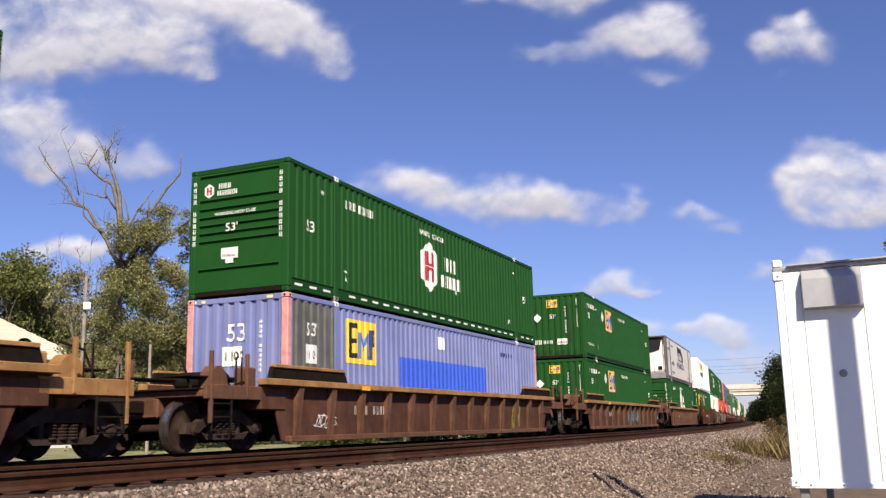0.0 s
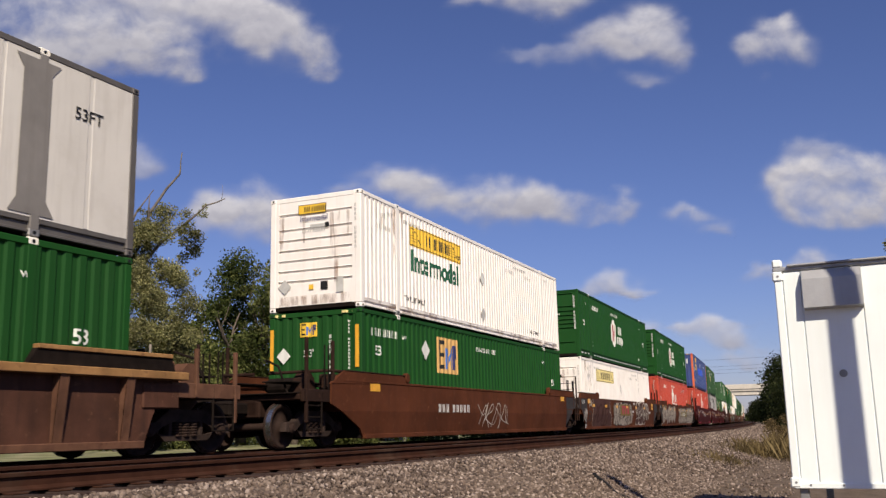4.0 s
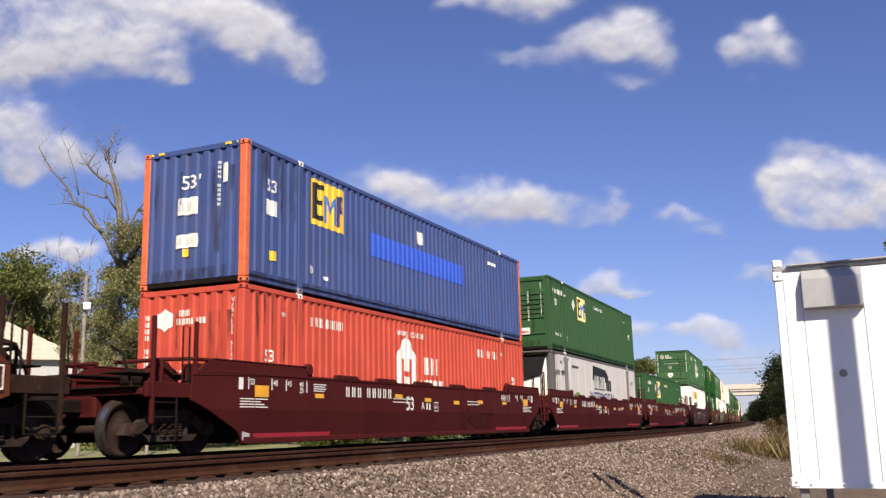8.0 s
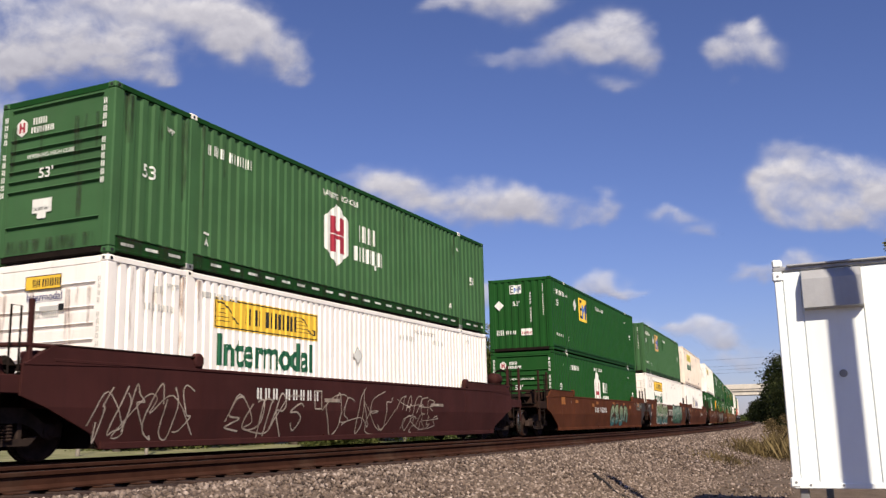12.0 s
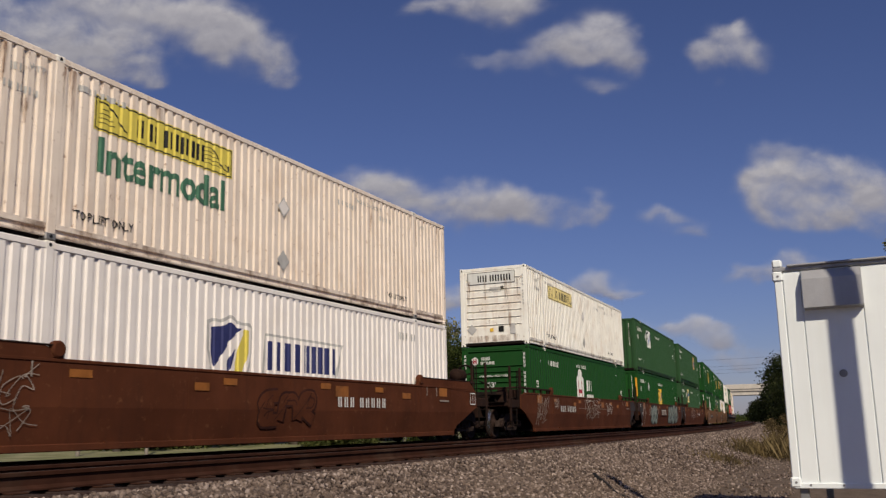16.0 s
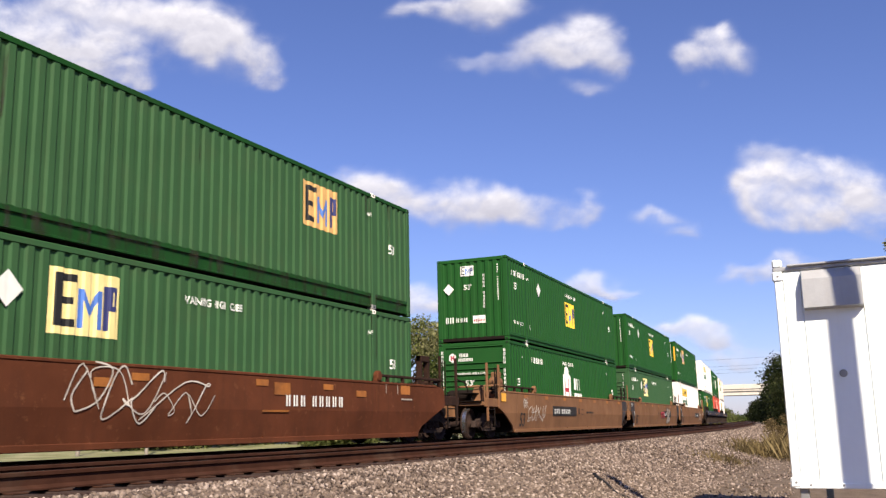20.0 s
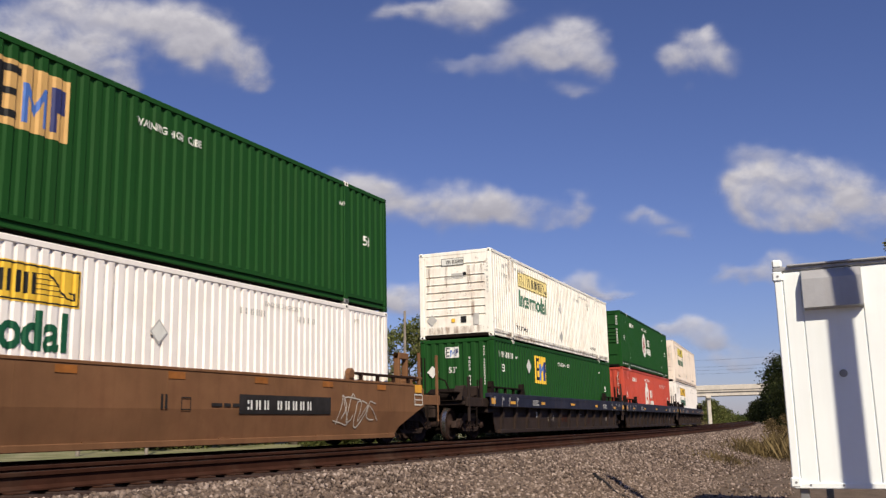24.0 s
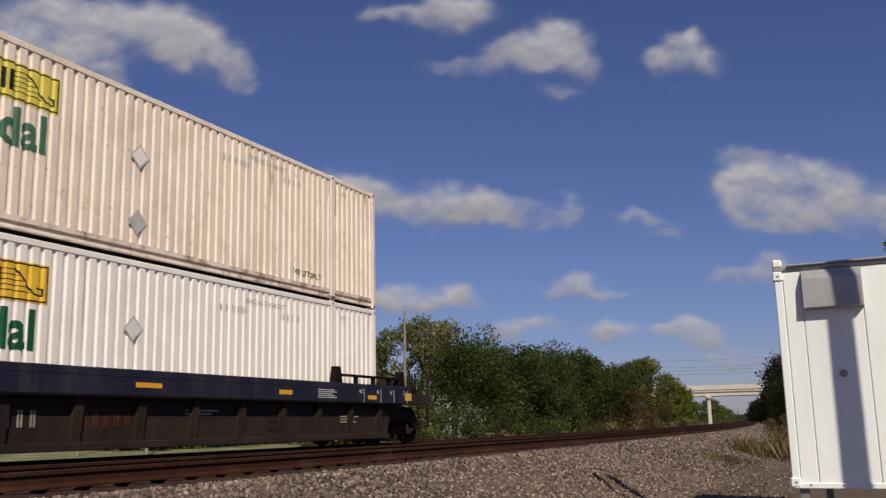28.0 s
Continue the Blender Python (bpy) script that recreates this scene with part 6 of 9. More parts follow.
def car_plan():
    """Where each unit's front container end stands at the start, its loads and its car."""
    S = [-7.60, 15.72, 39.21, 62.66, 86.32, 105.75, 125.40, 148.55, 168.20, 187.62, 211.06, 234.48, 253.95, 273.27,
         296.74, 316.51, 335.52, 359.21, 378.64, 398.02, 421.53, 440.81, 460.49]
    loads = [("hub", "emp_stripe"), ("hub", "faded"), ("emp", "emp"), ("prime", "hub_low"), ("hunt", "emp_stripe"), ("hub", "hunt_tag"), ("hub", "orange"),
             ("blue", "orange"), ("emp_slot", "prime"), (None, "emp_slot"), ("hub_pale", "hunt"), ("emp_pale_end", "hub_low"), ("emp_worn", "hunt"), ("hunt_tan", "swift"),
             ("hunt_old", "hub_low"), ("emp_white", "emp_mid_low"), ("emp_back", "emp_slot"), ("emp_mid", "hub_low"), ("emp_mid", "emp_slot"), ("emp_stripe", "hunt"),
             ("hunt_stain", "emp_pale_end"), ("hub", "orange"), ("hunt_tan", "hunt")]
    cars = []
    num = lambda x, z, h=.24, m="m_white": ("number_stencil", m, Flat().bars(x, z, (.15, .15, .15, -.06, .15, .15, .15, .15, .15), h * .88, .115))
    fifty = lambda x, z, s=.42, m="m_white": ("size_number", m, Flat().text("53", x, z, s))
    ton = ("load_text", "m_white", Flat().text("125 T", s_(-.92), 1.24, .21))
    for i in range(23):
        link_f = i in (5, 6, 8, 9, 12, 13, 15, 16, 18, 19, 21, 22)
        link_r = (i + 1) in (5, 6, 8, 9, 12, 13, 15, 16, 18, 19, 21, 22)
        kw = dict(front="link" if link_f else "coupler", rear="link" if link_r else "coupler", bogie_rear=not link_r,
                  gear={6: (1, "drum"), 9: (1, "wheel"), 10: (1, "wheel"), 13: (1, "wheel"), 16: (1, "frame"), 17: (-1, "motor"), 19: (1, "frame")}.get(i))
        ends = []
        if link_f:
            ends += [("end_patch", "end_dark", Flat().rect(s_(-1.1), .98, s_(-.02), 1.46)), ("end_patch", "end_dark", Flat().poly([(s_(-.75), .80), (s_(-.02), .34), (s_(-.02), .96), (s_(-.95), .96)])), ton,
                     ("sticker", "m_grey", Flat().rect(s_(-.20), .80, s_(-.06), 1.0)), ("corner_plate", "m_grey", Flat().poly([(s_(-.22), .24), (s_(-.02), .24), (s_(-.02), .36), (s_(-.25), .40)]))]
        if link_r:
            ends += [("end_patch", "end_dark", Flat().rect(s_(16.22), .98, s_(17.2), 1.46)), ("end_patch", "end_dark", Flat().poly([(s_(16.22), .32), (s_(17.0), .86), (s_(17.0), .96), (s_(16.22), .96)]))]
        if i <= 3:
            mk = [("number_stencil", "g_white", Flat().bars(s_(2.6), .72, (.09, .09, .09, .09, -.14, .09, .09, .09, .09, .09), .2, .08)),
                  ("sticker", "m_white", Flat().rect(s_(.12), .50, s_(.28), .82)), ("reflective_strip", "m_reflect", Flat().rect(s_(2.6), 1.26, s_(3.0), 1.36))]
            if i in (1, 3):
                mk += scrawl(s_(.9), s_(1.8), .46, .72, 41, 4, "m_white", .02) + scrawl(s_(13.1), s_(13.8), .28, 1.02, 45, 3, "g_lime", .06) if i == 1 else scrawl(s_(3.9), s_(4.7), .36, 1.0, 43, 4) + scrawl(s_(8.2), s_(8.6), .6, .85, 44, 2)
            if i == 2:
                mk += piece(s_(7.8), s_(11.5), .3, 1.2, 42, 3, "g_sky", "car_ribbed", None, .36)
            cars.append(well_car("brown ribbed well car with worn yellow top edge", "ribbed", "car_ribbed", "car_yellow", marks=mk, platform="car_yellow" if i == 0 else "car_rib", **kw))
        elif i <= 6:
            mk = ends + [("reflective_strip", "m_reflect", Flat().rect(s_(.10), 1.26, s_(.60), 1.46).rect(s_(15.45), 1.28, s_(15.9), 1.46))]
            if i == 4:
                mk += scrawl(s_(7), s_(9.5), .4, 1.1, 11, 4) + [num(s_(4.0), .8)]
            if i == 5:
                mk += [("dull_panel", "g_plum", Flat().poly([(s_(.97), .28), (s_(.9), .7), (s_(1.05), 1.1), (s_(.97), 1.48), (s_(4.41), 1.48), (s_(4.45), 1.1), (s_(4.3), .95), (s_(4.75), .7), (s_(4.74), .28)])),
                       fifty(s_(.12), .52, .62, "g_black"), ("graffiti_line", "g_white", Flat().ribbon(smooth_line([(s_(.97), .28), (s_(.9), .7), (s_(1.05), 1.1), (s_(.97), 1.46)]), .03)
                                                             .ribbon(smooth_line([(s_(4.41), 1.46), (s_(4.45), 1.1), (s_(4.3), .95), (s_(4.75), .7), (s_(4.74), .28)]), .03))]
                mk += scrawl(s_(1.3), s_(4.1), .35, 1.2, 12, 4, "g_faint", .07) + scrawl(s_(-.6), s_(-.1), .55, 1.0, 16, 3, "g_white", .035) + scrawl(s_(.35), s_(.9), 1.1, 1.4, 17, 3, "g_white", .02)
                mk += piece(s_(5.2), s_(9.7), .26, 1.38, 13, 5, "g_grey", "g_black", None, .40, "g_grey")
                mk += [("emblem", "g_olive", Flat().rect(s_(6.7), .76, s_(9.1), 1.30)), ("emblem", "m_red", Flat().rect(s_(6.98), 1.152, s_(8.83), 1.240).bars(s_(7.128), 0.84, (0.296, 0.296, 0.444), 0.304, 0.296, True))]
                mk += piece(s_(10.6), s_(14.4), .28, 1.46, 15, 4, "g_plum", "g_white", None, .36)
                mk += [strips(GR, 1.12, 7), ("sticker", "m_grey", Flat().rect(s_(10.0), 1.32, s_(10.4), 1.42).rect(s_(9.6), .92, s_(10.0), 1.02).rect(s_(14.4), .9, s_(14.8), .98))]
            if i == 6:
                mk += piece(s_(-.05), s_(6.6), .28, 1.48, 14, 5, "g_grey", "g_plum", "g_white", .38) + piece(s_(8.2), s_(12.7), .28, 1.36, 18, 7, "g_grey", "g_black", "g_white", .24, "g_grey")
                mk += piece(s_(12.9), s_(17.0), .26, 1.44, 19, 6, "g_grey", "g_black", "g_white", .24, "g_grey")
                mk += [("emblem", "g_olive", Flat().rect(s_(9.46), .75, s_(12.78), 1.08)), num(s_(9.75), .81, .26), strips(GR, 1.16, 7), ("sticker", "g_olive", Flat().rect(s_(1.15), 1.18, s_(1.6), 1.48))]
            if i == 6:
                mk += [("class_stencil", "m_white", Flat().frame_of(s_(17.30), 1.02, s_(17.68), 1.36, .025).rect(s_(17.48), 1.04, s_(17.50), 1.34))]
            cars.append(well_car("rust-brown smooth well car covered in spray paint", "smooth", "car_brown", marks=mk, lugs=(-4.4, -2.5, -.4, 1.9, 4.4) if i == 6 else (), **kw))
        elif i <= 9:
            mk = [load_stencil(1.20), num(s_(10.81 if i == 9 else 3.61), 1.11, .25), fifty(s_(6.60), .84, .48), ("class_stencil", "m_white", Flat().frame_of(s_(8.3), .82, s_(8.55), 1.06, .02).text("H", s_(8.36), .88, .15).bars(s_(7.8), .86, (.26,), .16).text("A" if i == 7 else "B", s_(7.5), .87, .27)),
                  ("reflective_strip", "m_reflect", Flat().rect(s_(.16), 1.04, s_(.62), 1.26).rect(s_(15.5), 1.04, s_(15.96), 1.26).rect(s_(2.3), 1.06, s_(2.66), 1.15).rect(s_(13.5), 1.06, s_(13.86), 1.15)
                   .rect(s_(6.0), 1.12, s_(6.4), 1.22).rect(s_(7.7), 1.06, s_(8.1), 1.16).rect(s_(9.6), 1.02, s_(10.0), 1.12).rect(s_(11.4), 1.06, s_(11.8), 1.16)),
                  ("sill_strip", "m_red", Flat().rect(s_(.2), .28, s_(3.0), .36).rect(s_(13.0), .28, s_(15.9), .36)), ("corner_plate", "m_grey", Flat().poly([(s_(-.12), .24), (s_(.1), .24), (s_(.1), .36), (s_(-.15), .40)]))]
            if link_f:
                mk.append(ton)
            if i == 7:
                mk += scrawl(s_(10.2), s_(12.6), .35, .95, 22, 5, "g_faint", .03)
            cars.append(well_car("clean dark red smooth well car with white stencils", "smooth", "car_maroon", marks=mk, platform="car_maroon", lugs=(-4.4, -2.5, -.4, 1.9, 4.4), **kw))
        elif i == 10:
            mk = [num(s_(3.82), 1.0, .24)] + scrawl(s_(-.3), s_(1.9), .32, 1.15, 21, 6, "g_grey", .026) + scrawl(s_(3.0), s_(5.35), .30, 1.1, 23, 5, "g_grey", .034)
            mk += scrawl(s_(6.3), s_(9.4), .30, 1.25, 24, 5, "g_grey", .026) + scrawl(s_(9.75), s_(11.8), .75, 1.2, 25, 5, "g_grey", .024) + scrawl(s_(10.0), s_(12.0), .34, .7, 26, 5, "g_grey", .022)
            mk += [("class_stencil", "g_grey", Flat().frame_of(s_(5.86), .82, s_(6.15), 1.22, .03).rect(s_(6.25), .98, s_(6.9), 1.06).rect(s_(11.6), .95, s_(12.4), 1.02))]
            cars.append(well_car("dull plum-brown smooth well car with white scrawls", "smooth", "car_plum", marks=mk, platform="car_plum", **kw))
        elif i <= 16:
            old = [("reflective_strip", "g_orange", Flat().rect(s_(.19), 1.16, s_(.75), 1.44).rect(s_(15.2), 1.22, s_(15.7), 1.44).rect(s_(2.3), 1.24, s_(2.75), 1.36).rect(s_(5.9), 1.24, s_(6.3), 1.36).rect(s_(9.2), 1.26, s_(9.6), 1.38).rect(s_(11.6), 1.24, s_(12.0), 1.36).rect(s_(13.0), 1.12, s_(13.45), 1.26)),
                   ("touch_up", "g_orange", Flat().rect(s_(9.8), 1.10, s_(10.35), 1.34).rect(s_(5.1), 1.12, s_(5.5), 1.26)), ("small_stencil", "g_grey", Flat().rect(s_(1.6), 1.22, s_(1.63), 1.44).rect(s_(14.4), 1.22, s_(14.43), 1.44).rect(s_(15.0), 1.22, s_(15.03), 1.44).rect(s_(15.2), 1.08, s_(15.8), 1.12))]
            mk = ends + old
            if i in (12, 13):
                mk.append(fifty(s_(.02), .53, .56, "g_faint"))
            if i in (11, 13, 14, 16):
                x = {11: 5.6, 13: 9.9, 14: 3.2, 16: 10.2}[i]
                mk += [num(s_(x), .88, .25)]
            if i == 11:
                mk += piece(s_(8.5), s_(12.5), .25, 1.3, 31, 4, "g_teal", "g_black", "g_white") + scrawl(s_(14.9), s_(16.2), 1.05, 1.4, 51, 5, "g_silver", .03)
            if i == 12:
                mk += piece(s_(1.9), s_(6.75), .26, 1.46, 32, 4, "g_teal", "g_white", "g_black", .36, "g_faint") + piece(s_(9.0), s_(13.9), .26, 1.48, 33, 5, "g_mint", "g_black", "g_white", .30, "g_black")
                mk += [("dull_panel", "g_faint", Flat().rect(s_(6.85), .76, s_(9.1), 1.24)), ("emblem", "g_white", Flat().rect(s_(7.0), 1.109, s_(8.95), 1.190).bars(s_(7.156), 0.82, (0.312, 0.312, 0.468), 0.281, 0.312, True))] + scrawl(s_(8.35), s_(8.95), .45, .68, 52, 4, "g_white", .02) + scrawl(s_(13.1), s_(13.9), 1.1, 1.4, 53, 3, "g_white", .025)
            if i == 13:
                mk += scrawl(s_(.6), s_(1.7), .8, 1.36, 54, 4, "g_grey", .014) + scrawl(s_(.75), s_(1.75), .4, .85, 55, 2, "g_grey", .013) + piece(s_(6.9), s_(9.1), .45, 1.2, 56, 3, "car_brown", "g_faint")
                mk += [("class_stencil", "m_white", Flat().frame_of(s_(17.30), 1.02, s_(17.68), 1.36, .025).rect(s_(17.48), 1.04, s_(17.50), 1.34))]
            if i == 14:
                mk += scrawl(s_(.2), s_(1.5), .5, 1.3, 34, 4, "g_grey", .03) + scrawl(s_(2.35), s_(2.95), 1.0, 1.35, 57, 4, "g_grey", .02) + scrawl(s_(7.0), s_(9.7), 1.0, 1.46, 35, 5, "g_white", .022) + scrawl(s_(7.1), s_(9.5), .62, 1.0, 58, 5, "g_grey", .025)
                mk += scrawl(s_(10.8), s_(12.0), .74, 1.3, 59, 3, "g_white", .03) + [("graffiti_line", "g_grey", Flat().rect(s_(5.9), 1.03, s_(12.0), 1.045))]
            if i == 15:
                mk += scrawl(s_(.0), s_(.95), .75, 1.4, 60, 4, "g_grey", .028) + scrawl(s_(.3), s_(.7), .32, .72, 61, 1, "g_grey", .03) + scrawl(s_(2.05), s_(2.65), .78, 1.2, 62, 4, "g_grey", .025)
                mk += piece(s_(2.75), s_(5.1), .28, 1.40, 36, 4, "g_silver", "g_black", "g_white", .24, "g_black") + piece(s_(9.6), s_(14.1), .26, 1.48, 37, 8, "g_silver", "g_black", "g_white", .20, "g_black")
                mk += [("dull_panel", "g_faint", Flat().rect(s_(6.5), .78, s_(8.85), 1.2)), ("emblem", "g_white", Flat().rect(s_(6.65), 1.080, s_(8.70), 1.150).bars(s_(6.814), 0.83, (0.328, 0.328, 0.492), 0.243, 0.328, True))] + scrawl(s_(13.9), s_(14.5), .45, .85, 63, 3, "g_grey", .03) + scrawl(s_(5.1), s_(5.6), .9, 1.2, 64, 2, "g_grey", .03)
            if i == 16:
                mk += scrawl(s_(4.64), s_(6.6), .66, 1.46, 38, 3, "g_white", .028) + scrawl(s_(6.5), s_(7.9), .6, 1.25, 65, 1, "g_white", .024) + [("touch_up", "g_orange", Flat().rect(s_(9.4), .76, s_(10.3), .80))]
            cars.append(well_car("rust-brown smooth well car with sprayed sides", "smooth", "car_brown", marks=mk, guide="rail" if i >= 14 else "plate", **kw))
        elif i <= 19:
            mk = ends + [strips(GR, 1.30, 7, "g_orange"), fifty(s_(.35), .38, .62, "g_black"), ("dark_patch", "g_black", Flat().rect(s_(4.2 if i == 17 else 10.0), .72, s_(7.6 if i == 17 else 13.2), 1.08)),
                  num(s_(4.45 if i == 17 else 10.25), .80, .2), ("class_stencil", "g_black", Flat().frame_of(s_(8.4), .78, s_(8.65), 1.0, .02).bars(s_(7.9), .8, (.16,), .24).bars(s_(9.2), .85, (.3, .2, .3, .2), .06))]
            if i == 17:
                mk += scrawl(s_(1.25), s_(3.2), .55, 1.05, 66, 5, "g_white", .026) + scrawl(s_(.75), s_(1.2), 1.0, 1.3, 67, 3, "g_white", .022) + [("reflective_strip", "m_reflect", Flat().rect(s_(-1.5), 1.16, s_(-1.05), 1.42))]
            if i == 18:
                mk += [("emblem", "m_red", Flat().rect(s_(8.9), 0.941, s_(10.40), 1.020).bars(s_(9.020), 0.66, (0.240, 0.240, 0.360), 0.274, 0.240, True))] + piece(s_(11.2), s_(12.8), .3, 1.25, 39, 2, "g_grey", "g_black")
            if i == 19:
                mk += scrawl(s_(13.4), s_(15.2), .5, 1.15, 41, 4) + [("reflective_strip", "m_reflect", Flat().rect(s_(17.25), 1.28, s_(17.65), 1.48)), ("class_stencil", "m_white", Flat().frame_of(s_(17.22), .96, s_(17.68), 1.24, .025).rect(s_(17.22), 1.09, s_(17.68), 1.11))]
            cars.append(well_car("yellow-brown smooth well car with black number patch", "smooth", "car_tan", marks=mk, guide="rail", platform="car_tan", **kw))
        else:
            f = Flat()
            for x, wd in ((-9.1, "53"), (-8.35, "48"), (-7.7, "45"), (-6.9, "40"), (6.9, "40"), (7.7, "45"), (8.35, "48"), (9.05, "53")):
                f.rect(x, 1.0, x + .03, 1.30).text(wd, x + .06 if x < 0 else x - .2, 1.19, .13)
            for x in (-5.2, 5.0):
                for k in range(5):
                    f.rect(x, 1.06 + k * .04, x + .75 - .1 * (k % 3), 1.08 + k * .04)
            mk = [("reflective_strip", "m_reflect", Flat().rect(-9.3, 1.06, -8.95, 1.24).rect(8.95, 1.06, 9.3, 1.24).rect(-.3, 1.12, .3, 1.20).rect(-4.2, 1.10, -3.75, 1.19).rect(3.6, 1.10, 4.05, 1.19).rect(-7.55, 1.08, -7.05, 1.17).rect(7.1, 1.06, 7.5, 1.15)),
                  ("load_stencil", "m_grey", f), ("number_stencil", "g_grey", Flat().bars(s_(5.3), .52, (.09, .09, .09, .09), .24, .13)), ("number_stencil", "car_brown", Flat().bars(s_(6.9), .50, (.10, .10, .10, .10, .10), .28, .12)),
                  ("safety_text", "g_grey", Flat().bars(s_(9.2), .76, (.9,), .03).bars(s_(9.2), .70, (.7,), .03).bars(s_(14.3), .66, (.8,), .03).bars(s_(14.3), .60, (.6,), .03).bars(s_(14.3), .54, (.7,), .03)), ("sticker", "m_grey", Flat().rect(s_(3.85), .66, s_(3.97), .86).rect(s_(15.9), .66, s_(16.02), .86)),
                  ("size_number", "g_faint", Flat().text("53", s_(10.9 if i == 20 else 11.6), .42, .46))]
            cars.append(well_car("black-brown ribbed well car with navy top band", "ribbed", "car_dark", "car_navy", marks=mk, **kw))
    return S, loads, cars


SPEED, SLOWING = 16.9745, 0.0231912
TIMES = [0.5 * i for i in range(57)]


def way(t):
    """Metres that the train has come by t seconds."""
    return SPEED * t - SLOWING * t * t


def stand(s_front, z, half=CL / 2, length=CL):
    """The pose of a load or car whose well's front end stands at s_front."""
    x0, y0, _ = rail_at(s_front)
    x1, y1, _ = rail_at(s_front + length)
    return Matrix.LocRotScale(((x0 + x1) / 2, (y0 + y1) / 2, z), Euler((0, 0, math.atan2(y1 - y0, x1 - x0))), None)


DESIGNS = make_designs()
STARTS, LOADS, CARS = car_plan()
RUNNING = []
_used = set()
for i, (top, low) in enumerate(LOADS):
    RUNNING.append((CARS[i], STARTS[i], 0.0))
    for d, z in ((top, 3.25), (low, 0.335)):
        if d:
            ob = DESIGNS[d] if d not in _used else copy_thing(DESIGNS[d], pose(0, 0, 0))
            _used.add(d)
            RUNNING.append((ob, STARTS[i], z))


# ---- ground ----
NEAR_OFF, NEAR_Z = -4.27, 0.075          # the empty track beside the train's
OFFS = [(-60, -1.15), (-30, -1.12), (-18, -1.10), (-12, -1.08), (-9.4, -1.02), (-8.5, -0.93), (-7.9, -0.72), (-6.9, -0.36), (-6.2, -0.155), (-5.75, -0.15), (-5.5, -0.20), (-4.27, -0.20),
        (-3.0, -0.17), (-2.2, -0.22), (-1.4, -0.16), (0, -0.17), (1.4, -0.18), (2.0, -0.30), (3.4, -0.75), (4.5, -0.82), (8, -0.62), (20, -0.40), (40, -0.32), (60, -0.30)]


def ground_z(off):
    return float(np.interp(off, [o for o, _ in OFFS], [z for _, z in OFFS]))


def ground_material():
    """Dry earth and grey-brown gravel by the line, grass farther off; the bounds are set by the distance from the track."""
    m = bpy.data.materials.new("gravel_earth_and_grass")
    m.use_nodes = True
    nt = m.node_tree
    N, L = nt.nodes, nt.links
    at = N.new("ShaderNodeAttribute")
    at.attribute_name = "off"
    pos = N.new("ShaderNodeTexCoord").outputs["Object"]

    def nz(scale, detail=6):
        t = N.new("ShaderNodeTexNoise")
        t.inputs["Scale"].default_value, t.inputs["Detail"].default_value = scale, detail
        L.new(pos, t.inputs["Vector"])
        return t.outputs["Fac"]

    def cr(fac, stops):
        r = N.new("ShaderNodeValToRGB")
        r.color_ramp.elements[0].position, r.color_ramp.elements[0].color = stops[0][0], (*stops[0][1], 1)
        r.color_ramp.elements[1].position, r.color_ramp.elements[1].color = stops[-1][0], (*stops[-1][1], 1)
        for p, c in stops[1:-1]:
            r.color_ramp.elements.new(p).color = (*c, 1)
        L.new(fac, r.inputs[0])
        return r.outputs[0]

    def mr(v, a, b):
        r = N.new("ShaderNodeMapRange")
        r.inputs["From Min"].default_value, r.inputs["From Max"].default_value = a, b
        L.new(v, r.inputs["Value"])
        return r.outputs[0]

    def mx(f, a, b):
        x = N.new("ShaderNodeMix")
        x.data_type = "RGBA"
        L.new(f, x.inputs[0]), L.new(a, x.inputs[6]), L.new(b, x.inputs[7])
        return x.outputs[2]

    vor = N.new("ShaderNodeTexVoronoi")
    vor.inputs["Scale"].default_value = 19
    L.new(pos, vor.inputs["Vector"])
    sep = N.new("ShaderNodeSeparateColor")
    L.new(vor.outputs["Color"], sep.inputs[0])
    stone = cr(sep.outputs[0], [(0, (.070, .050, .039)), (.5, (.12, .087, .068)), (1, (.18, .138, .11))])
    earth = cr(nz(3.0, 9), [(.3, (.085, .060, .043)), (.7, (.15, .112, .082))])
    grass = cr(nz(.8, 9), [(.3, (.115, .125, .055)), (.52, (.18, .178, .09)), (.72, (.30, .265, .175))])
    off = at.outputs["Fac"]
    wob = N.new("ShaderNodeMath")
    wob.operation = "MULTIPLY_ADD"
    L.new(nz(.6, 5), wob.inputs[0])
    wob.inputs[1].default_value = 3.0
    L.new(off, wob.inputs[2])
    w = wob.outputs[0]
    c = mx(mr(w, -6.4, -5.4), earth, stone)
    # rust dust beside the rails
    dust = cr(nz(9.0, 6), [(.3, (.018, .0095, .0070)), (.7, (.036, .018, .0130))])
    wd = N.new("ShaderNodeMath")
    wd.operation = "MULTIPLY_ADD"
    L.new(nz(5.0, 5), wd.inputs[0])
    wd.inputs[1].default_value = .5
    L.new(off, wd.inputs[2])
    c = mx(mr(wd.outputs[0], -5.45, -5.15), c, dust)
    c = mx(mr(w, 5.0, 7.0), c, grass)
    far = mr(w, -16.0, -24.0)
    c = mx(far, c, grass)
    b = N["Principled BSDF"]
    L.new(c, b.inputs["Base Color"])
    b.inputs["Roughness"].default_value = .92
    b.inputs["Specular IOR Level"].default_value = .2
    bp = N.new("ShaderNodeBump")
    bp.inputs["Strength"].default_value, bp.inputs["Distance"].default_value = .4, .03
    L.new(vor.outputs["Distance"], bp.inputs["Height"])
    bp2 = N.new("ShaderNodeBump")
    bp2.inputs["Strength"].default_value, bp2.inputs["Distance"].default_value = .5, .05
    L.new(nz(14, 8), bp2.inputs["Height"])
